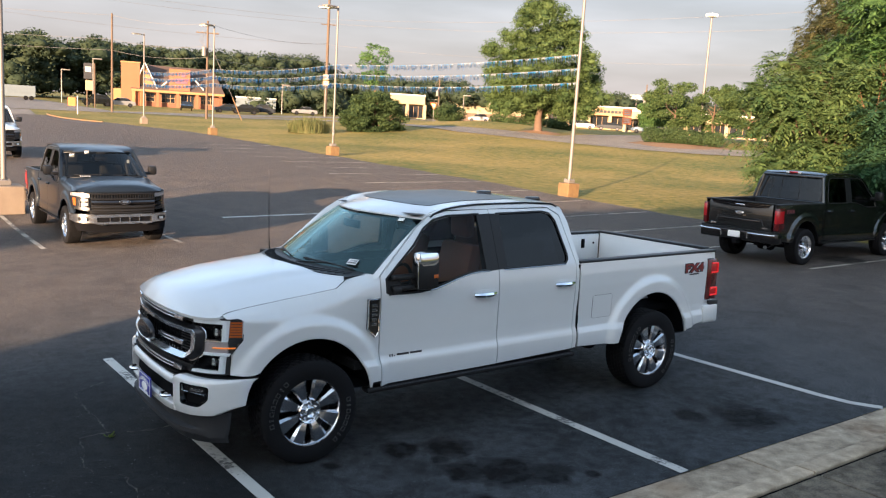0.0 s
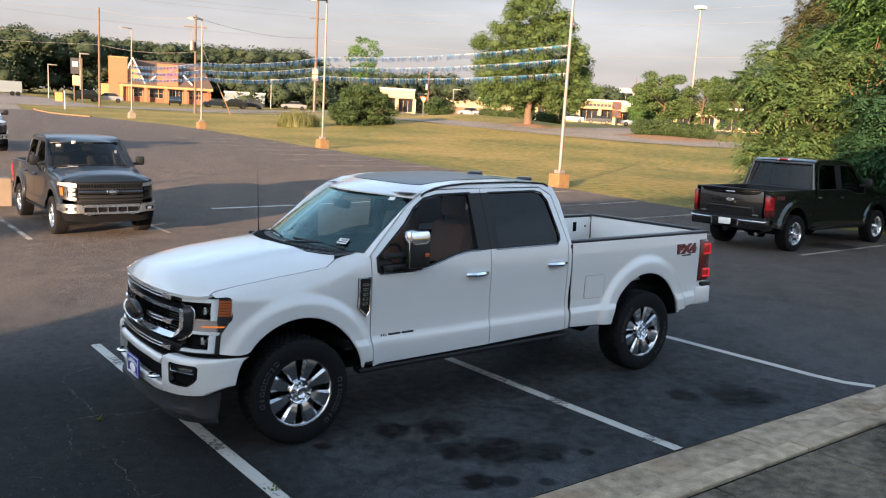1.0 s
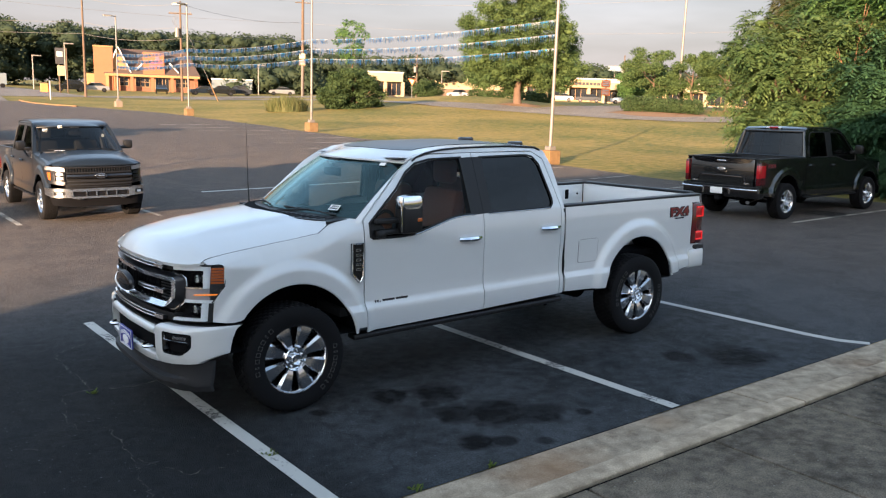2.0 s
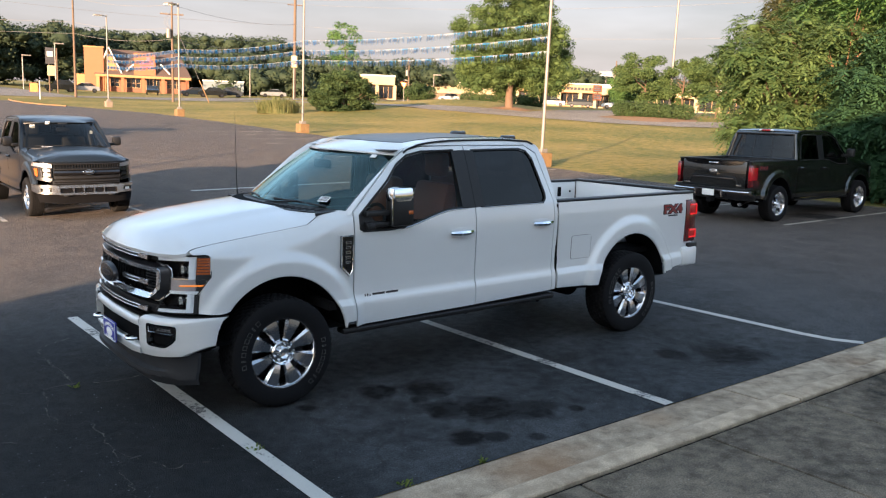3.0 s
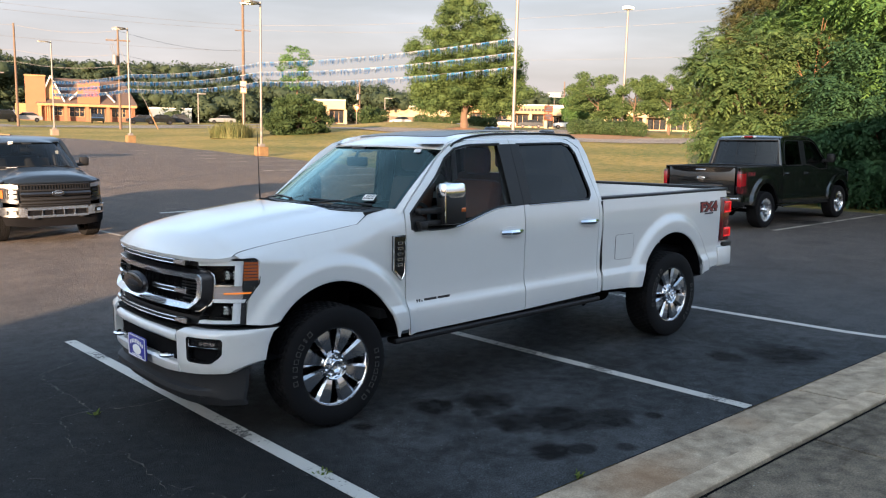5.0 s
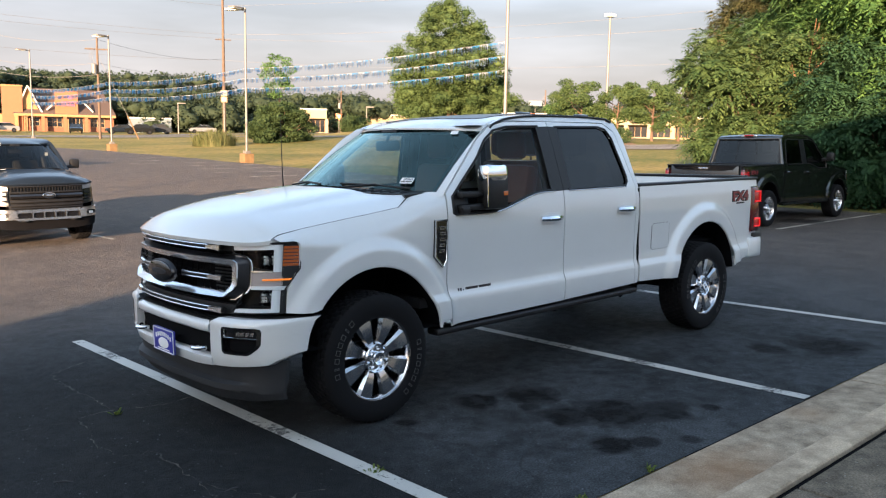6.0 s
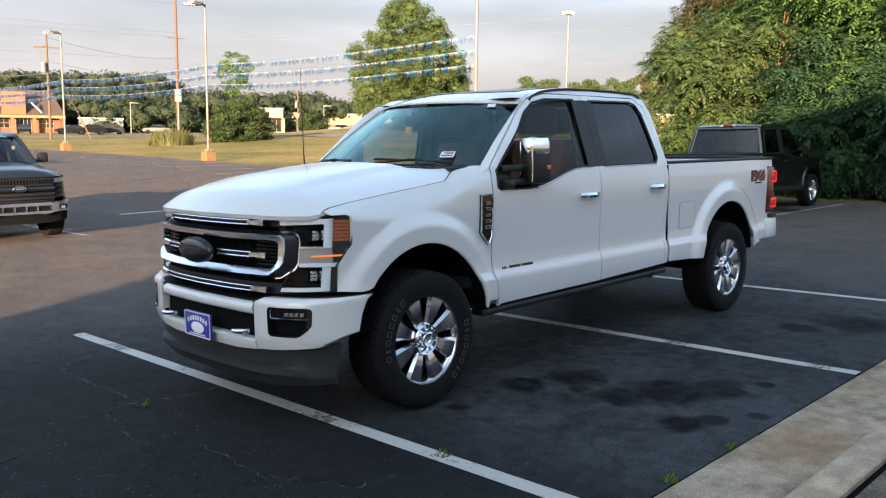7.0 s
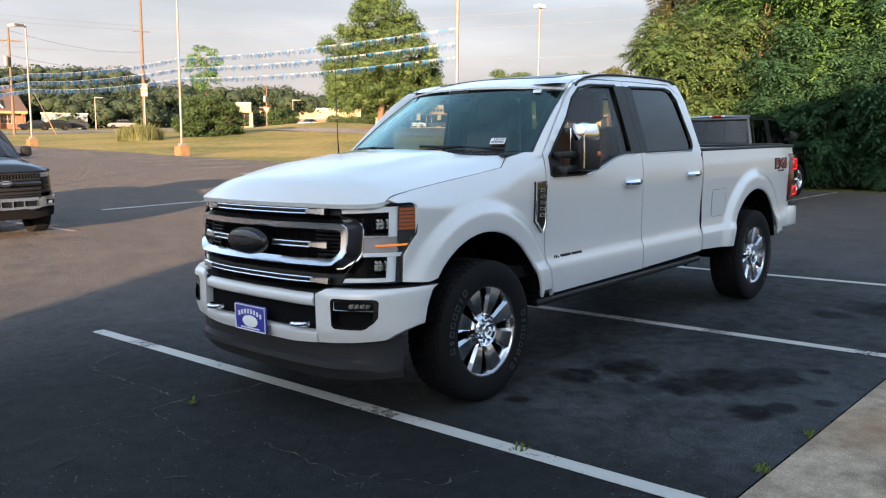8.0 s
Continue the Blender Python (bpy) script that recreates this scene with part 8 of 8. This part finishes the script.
def corner_restaurant():
    root = thing("restaurant", "orange stucco restaurant with brown gabled roof and porch", "building", facing(17.85, 162))
    part("wall", box(bmesh.new(), -7.2, 8.6, 2.2, 12, -0.3, 3.0), M["brick"], root, "brown brick walls", 0)
    part("wing", box(bmesh.new(), -11.0, -7.2, 3.5, 11, -0.3, 2.9), M["stucco_y"], root, "cream side wing", 0)
    part("tower", box(bmesh.new(), -9.2, -6.0, 1.2, 4.5, -0.3, 7.55, 0.05), M["stucco_o"], root, "orange stucco tower", 20)
    part("tower_cap", box(bmesh.new(), -9.3, -5.9, 1.1, 4.6, 7.55, 7.8, 0.03), M["stucco_y"], root, "", 20)
    part("gable_wall", prism(bmesh.new(), [(-6.4, 2.9), (-3.1, 2.9), (-3.4, 3.6), (-5.15, 7.55), (-6.4, 4.8)], 1.9, 2.3), M["stucco_y"], root, "cream gable wall", 0)
    for a, b in (((-5.15, 7.75), (-3.0, 3.2)), ((-5.15, 7.75), (-6.1, 5.6)), ((-2.3, 3.7), (0.0, 5.9)), ((3.6, 5.2), (5.2, 3.5))):
        d = Vector((b[0] - a[0], b[1] - a[1])).normalized()
        n = Vector((-d.y, d.x)) * 0.12
        trim = prism(bmesh.new(), [(a[0] + n.x, a[1] + n.y), (b[0] + n.x, b[1] + n.y), (b[0] - n.x, b[1] - n.y), (a[0] - n.x, a[1] - n.y)], 1.3, 1.6)
        part("gable_board", trim, M["sign_w"], root, "white gable board", 0)
    rf = bmesh.new()
    vs = [rf.verts.new(p) for p in ((-7.6, 0.9, 2.95), (9.0, 0.9, 2.95), (7.0, 6.5, 7.5), (-4.9, 6.5, 7.6), (9.0, 12.4, 2.95), (-7.6, 12.4, 2.95))]
    for f in ((0, 1, 2, 3), (5, 3, 2, 4), (1, 4, 2), (0, 3, 5), (0, 5, 4, 1)):
        rf.faces.new([vs[i] for i in f])
    bmesh.ops.recalc_face_normals(rf, faces=rf.faces[:])
    part("roof", rf, M["shingle"], root, "brown shingle roof", 0)
    part("gable_roof", prism(bmesh.new(), [(-6.5, 5.4), (-5.15, 7.7), (-2.9, 3.0), (-3.3, 3.0), (-5.15, 7.3), (-6.5, 4.9)], 1.7, 7.5), M["shingle"], root, "", 0)
    tw = part("sign_tower", box(bmesh.new(), -0.95, 2.75, 1.1, 4.0, 2.9, 7.0, 0.05), M["stucco_o"], root, "orange sign tower", 20)
    for k in range(8):
        part("sign_mark", box(bmesh.new(), 0.05 + 0.31 * k, 0.28 + 0.31 * k, 1.0, 1.09, 4.95, 5.35), M["pink"], tw, "pink sign marks", 0)
        if k < 7:
            part("sign_mark", box(bmesh.new(), 0.15 + 0.31 * k, 0.40 + 0.31 * k, 1.0, 1.09, 4.40, 4.80), M["pink"], tw, "pink sign marks", 0)
    part("sign_cup", box(bmesh.new(), 1.2, 1.9, 1.0, 1.09, 5.6, 6.3, 0.02), M["pink"], tw, "pink sign shape", 0)
    part("fascia", box(bmesh.new(), -7.4, 8.9, 0.55, 0.9, 2.55, 3.0, 0.03), M["stucco_y"], root, "cream porch fascia", 20)
    part("porch_roof", box(bmesh.new(), -7.4, 8.9, 0.9, 2.2, 2.75, 2.94), M["shingle"], root, "", 0)
    for x in (-7.0, -5.6, -2.9, 0.6, 4.0, 8.2):
        part("column", box(bmesh.new(), x - 0.28, x + 0.28, 0.6, 1.1, -0.3, 2.55, 0.03), M["stucco_o"] if x > -5 else M["stucco_y"], root, "square porch column", 20)
    window_part(root, -2.3, 0.1, 2.19, 0.8, 2.5, 3)
    window_part(root, 1.1, 3.5, 2.19, 0.0, 2.5, 4, 1)
    window_part(root, 4.7, 7.0, 2.19, 0.9, 2.4, 4)
    window_part(root, -5.0, -3.5, 2.19, 0.9, 2.4, 2)


corner_restaurant()


def pylon():
    root = thing("pylon_sign", "tall pole sign with a dark panel over a cream one", "sign", facing(12.7, 130))
    for x in (-0.12, 0.9):
        part("post", rod(bmesh.new(), (x, 0, -0.2), (x, 0, 6.1), 0.09), M["timber"], root)
    part("sign_panel", box(bmesh.new(), -0.55, 0.6, -0.2, 0.2, 3.9, 6.1, 0.03), M["ink"], root, "dark sign panel", 20)
    part("sign_mark", box(bmesh.new(), -0.35, 0.4, -0.24, -0.21, 4.9, 5.6), M["sign_w"], root, "pale sign mark", 0)
    part("sign_panel", box(bmesh.new(), -0.35, 0.6, -0.2, 0.2, 2.3, 3.7, 0.03), M["cream"], root, "cream lower panel", 20)
    part("plinth", box(bmesh.new(), -2.6, -1.6, -0.4, 0.4, -0.2, 1.2, 0.05), M["sign_o"], root, "orange plinth", 20)


pylon()


def shop(name, label, bearing, d, width, high, depth, wall, bays, canopy, base=None):
    """A low shop: walls, parapet, glazed bays between piers under a canopy."""
    root = thing(name, label, "building", facing(bearing, d, base))
    part("wall", box(bmesh.new(), -width / 2, width / 2, 0.6, depth, -0.5, high), M[wall], root, "", 0)
    part("parapet", box(bmesh.new(), -width / 2 - 0.1, width / 2 + 0.1, 0.5, depth + 0.1, high, high + 0.25), M["sign_w"], root, "pale parapet cap", 0)
    if bays:
        part("canopy", box(bmesh.new(), -width / 2, width / 2, -1.4, 0.6, high * 0.62, high * 0.98, 0.05), M[wall], root, "deep fascia", 20)
        for k in range(bays + 1):
            x = -width / 2 + width * k / bays
            part("column", box(bmesh.new(), x - 0.3, x + 0.3, -1.3, -0.8, -0.4, high * 0.62, 0.03), M["cream"], root, "square column", 20)
        for k in range(bays):
            x0, x1 = -width / 2 + width * (k + 0.1) / bays, -width / 2 + width * (k + 0.9) / bays
            window_part(root, x0, x1, 0.59, 0.2, high * 0.58, 3, 1)
        if canopy:
            for k in range(canopy):
                x = -width * 0.24 + width * 0.48 * k / canopy
                part("sign_mark", box(bmesh.new(), x, x + width * 0.48 / canopy * 0.78, -1.5, -1.41, high * 0.74, high * 0.86), M["ink"], root, "dark sign letters as bars", 0)
    return root


shop("store", "long cream windowless store wall", 37.8, 195, 26, 4.1, 14, "cream", 0, 0)
shop("store", "tan shop with columns, dark windows and a lettered fascia", 46.1, 172, 21, 4.4, 12, "tan", 5, 14)
shop("store", "cream shop with columns and dark windows", 52.4, 150, 24, 3.6, 12, "cream", 7, 0)
shop("store", "cream shop with columns behind the trees", 58.8, 140, 22, 3.4, 12, "cream", 6, 0)
shop("store", "tan and white restaurant behind the bush", 33.1, 170, 7, 4.6, 9, "cream", 2, 0)
fence = thing("fence", "brown board fence before the store wall", "fence", facing(38.6, 182))
for k in range(36):
    part("board", box(bmesh.new(), -9 + 0.5 * k, -8.53 + 0.5 * k, -0.03, 0.03, -0.3, 1.7), M["timber"], fence, "", 0)
shop("shed", "low blue-grey shed behind the parked cars", 23.0, 165, 7.5, 2.5, 8, "blue_wall", 0, 0)
van = thing("box_trailer", "long pale box trailer parked at the field", "trailer", facing(8.3, 150))
part("box_body", box(bmesh.new(), -4.6, 3.8, 0, 2.5, 0.5, 2.3, 0.05), M["blue_wall"], van, "pale blue-grey box", 20)
for x in (-3.2, 2.4, 3.2):
    part("wheel", rod(bmesh.new(), (x, -0.02, 0.35), (x, 0.25, 0.35), 0.36, seg=14), M["rubber"], van)


def pole_sign(bearing, d, z0, z1, w, mats, label):
    root = thing("pole_sign", label, "sign", facing(bearing, d))
    part("post", rod(bmesh.new(), (0, 0.1, -0.2), (0, 0.1, z1), 0.1), M["galv"], root)
    n = len(mats)
    for k, mt in enumerate(mats):
        a, b = z0 + (z1 - z0) * k / n, z0 + (z1 - z0) * (k + 0.9) / n
        pn = part("sign_panel", box(bmesh.new(), -w / 2, w / 2, -0.12, 0.08, a, b, 0.02), M[mt], root, "pale sign panel" if mt == "sign_w" else "orange sign panel", 20)
        for j in range(3):
            zz = a + (b - a) * (0.25 + 0.25 * j)
            part("sign_mark", box(bmesh.new(), -w * 0.36, w * 0.36, -0.16, -0.13, zz - 0.06, zz + 0.06), M["pink" if mt == "sign_w" else "sign_w"], pn, "row of sign marks", 0)
    return root


pole_sign(27.55, 140, 5.0, 7.0, 1.0, ("tan", "cream"), "small pole sign with two dull panels beside the street")
pole_sign(47.9, 128, 1.2, 3.6, 1.3, ("sign_o", "sign_o"), "orange and white pole sign before the shops")
pole_sign(48.4, 200, 7.0, 8.4, 3.2, ("blue_wall",), "broad pale roof sign beyond the trees")
ys = thing("road_sign", "small red and white three-cornered road sign", "sign", facing(34.9, 112))
part("post", rod(bmesh.new(), (0, 0, -0.1), (0, 0, 2.3), 0.04), M["galv"], ys)
part("sign_panel", prism(bmesh.new(), [(-0.5, 2.7), (0.5, 2.7), (0, 1.85)], -0.04, -0.02), M["sign_o"], ys, "red border panel", 0)
part("sign_face", prism(bmesh.new(), [(-0.26, 2.56), (0.26, 2.56), (0, 2.1)], -0.06, -0.044), M["sign_w"], ys, "white centre", 0)
mk = thing("marker_post", "thin white marker post at the lot corner", "post", facing(12.1, 98))
part("post", rod(bmesh.new(), (0, 0, -0.1), (0, 0, 1.9), 0.06), M["sign_w"], mk)
for b, d, h in ((11.2, 150, 5.2), (13.0, 140, 7.0), (24.7, 150, 5.0), (36.9, 150, 4.6), (3.5, 160, 6.0)):
    sl = thing("street_lamp", "distant grey street lamp", "street lamp", facing(b, d), "distant street lamps")
    part("pole", rod(bmesh.new(), (0, 0, -0.2), (0, 0, h), 0.1, 0.07, 8), M["galv"], sl)
    part("lamp_head", box(bmesh.new(), -0.1, 1.3, -0.2, 0.2, h - 0.05, h + 0.12, 0.03), M["galv"], sl)


def car(bearing, d, turn, paint, label, tall=0.0):
    """A parked car: shaped body, glasshouse, wheels."""
    root = thing("parked_car", label, "car", facing(bearing, d) @ Matrix.Rotation(radians(turn), 4, "Z"), "cars parked across the street")
    side = [(-2.2, 0.35), (-2.25, 0.7), (-2.0, 0.88), (-1.15, 0.95 + tall * 0.3), (1.3, 0.98 + tall * 0.4), (2.15, 0.9 + tall * 0.4), (2.25, 0.5), (2.2, 0.3)]
    bm = prism(bmesh.new(), side, -0.88, 0.88)
    bmesh.ops.bevel(bm, geom=bm.edges[:], offset=0.06, segments=2, affect="EDGES")
    part("body", bm, M[paint], root)
    gl = prism(bmesh.new(), [(-1.2, 0.92 + tall * 0.3), (-0.5, 1.38 + tall), (1.0 + tall, 1.4 + tall), (1.7 + tall * 0.8, 0.95 + tall * 0.4)], -0.76, 0.76)
    part("glasshouse", gl, M["dark_glass"], root, "dark windows", 20)
    part("roof", box(bmesh.new(), -0.45, 0.98 + tall, -0.74, 0.74, 1.385 + tall, 1.43 + tall, 0.02), M[paint], root)
    for x in (-1.4, 1.4):
        for s in (-1, 1):
            w = part("wheel", rod(bmesh.new(), (x, s * 0.72, 0.33), (x, s * 0.9, 0.33), 0.33, seg=16), M["rubber"], root)
            part("rim", rod(bmesh.new(), (x, s * 0.9, 0.33), (x, s * 0.91, 0.33), 0.2, seg=12), M["gunmetal"], w)
    return root


for b, d, tr, pt, lb, tl in ((21.2, 140, 12, "grey", "dark grey car parked by the restaurant", 0.0), (22.3, 138, 5, "black", "black car parked by the restaurant", 0.1), (23.4, 142, -8, "grey", "dark blue-grey car parked by the restaurant", 0.15), (26.2, 150, 4, "silver", "silver car parked by the street", 0.0),
                             (14.6, 140, 0, "silver", "silver car parked beside the restaurant", 0.0), (13.2, 138, 10, "black", "dark tall car parked beside the restaurant", 0.3), (38.0, 172, 0, "silver", "silver car parked before the fence", 0.2), (45.0, 156, 0, "silver", "silver car parked before the shops", 0.0),
                             (46.8, 150, 0, "grey", "dark car parked before the shops", 0.0), (50.1, 130, 0, "black", "dark pickup-high car parked before the shops", 0.25), (49.2, 132, 0, "white", "white car parked before the shops", 0.1), (18.6, 142, 90, "black", "dark car parked at the porch", 0.0)):
    car(b, d, tr, pt, lb, tl)

# kerbed corner of the lawn at the head of the lot
kb = bmesh.new()
tube(kb, [(x, y, height(x, y) + 0.03) for x, y in ((13.9, 86.0), (13.6, 83.0), (13.9, 79.0), (14.9, 76.0), (16.2, 73.5))], 0.09, 8)
tagged(part("kerb_corner", kb, M["pier_yellow"]), "tan concrete kerb round the lawn corner", "kerb", kind="structure")


# weeds in the cracks and litter on the asphalt
def tuft(x, y, r, n, seed):
    rng = random.Random(seed)
    bm = bmesh.new()
    for k in range(n):
        a, q = rng.uniform(0, 6.28), r * rng.random() ** 0.7
        px, py = x + q * math.cos(a), y + q * math.sin(a)
        h = rng.uniform(0.012, 0.035)
        w = Vector((math.cos(a + 1.5), math.sin(a + 1.5), 0)) * 0.006
        b = Vector((px, py, height(px, py)))
        t_ = b + Vector((rng.uniform(-0.04, 0.04), rng.uniform(-0.04, 0.04), h))
        m_ = b.lerp(t_, 0.6) + Vector((0, 0, 0.008))
        vs = [bm.verts.new(v) for v in (b - w, b + w, m_ + w, t_, m_ - w)]
        bm.faces.new(vs)
    tagged(part("weed_tuft", bm, M["weed"], None, "", 0), "small green weed tuft in an asphalt crack", "weed", "weeds in the asphalt", "stuff")


for k, (x, y, r) in enumerate(((-0.50, -0.62, 0.09), (-1.15, 1.39, 0.07), (0.02, -1.66, 0.10), (0.62, -1.67, 0.06))):
    tuft(x, y, r * 0.5, 26 if r > 0.1 else 14, 100 + k)
for k, (x, y, a, ln) in enumerate(((0.02, -1.18, 15, 0.10), (-2.09, 1.02, 20, 0.14), (-2.14, 0.77, 60, 0.08), (-1.82, 0.42, -35, 0.10), (-1.2, -0.3, 5, 0.07), (1.2, -1.35, 40, 0.07), (3.3, -1.5, 10, 0.06), (-2.4, 1.0, 120, 0.09))):
    d = Vector((math.cos(radians(a)), math.sin(radians(a)))) * ln / 2
    z = height(x, y) + 0.004
    bm = tube(bmesh.new(), [(x - d.x, y - d.y, z), (x + 0.004, y + 0.006, z + 0.002), (x + d.x, y + d.y, z)], 0.0032, 5)
    tagged(part("twig", bm, M["ink"]), "short dark twig lying on the asphalt", "twig", "twigs on the asphalt")
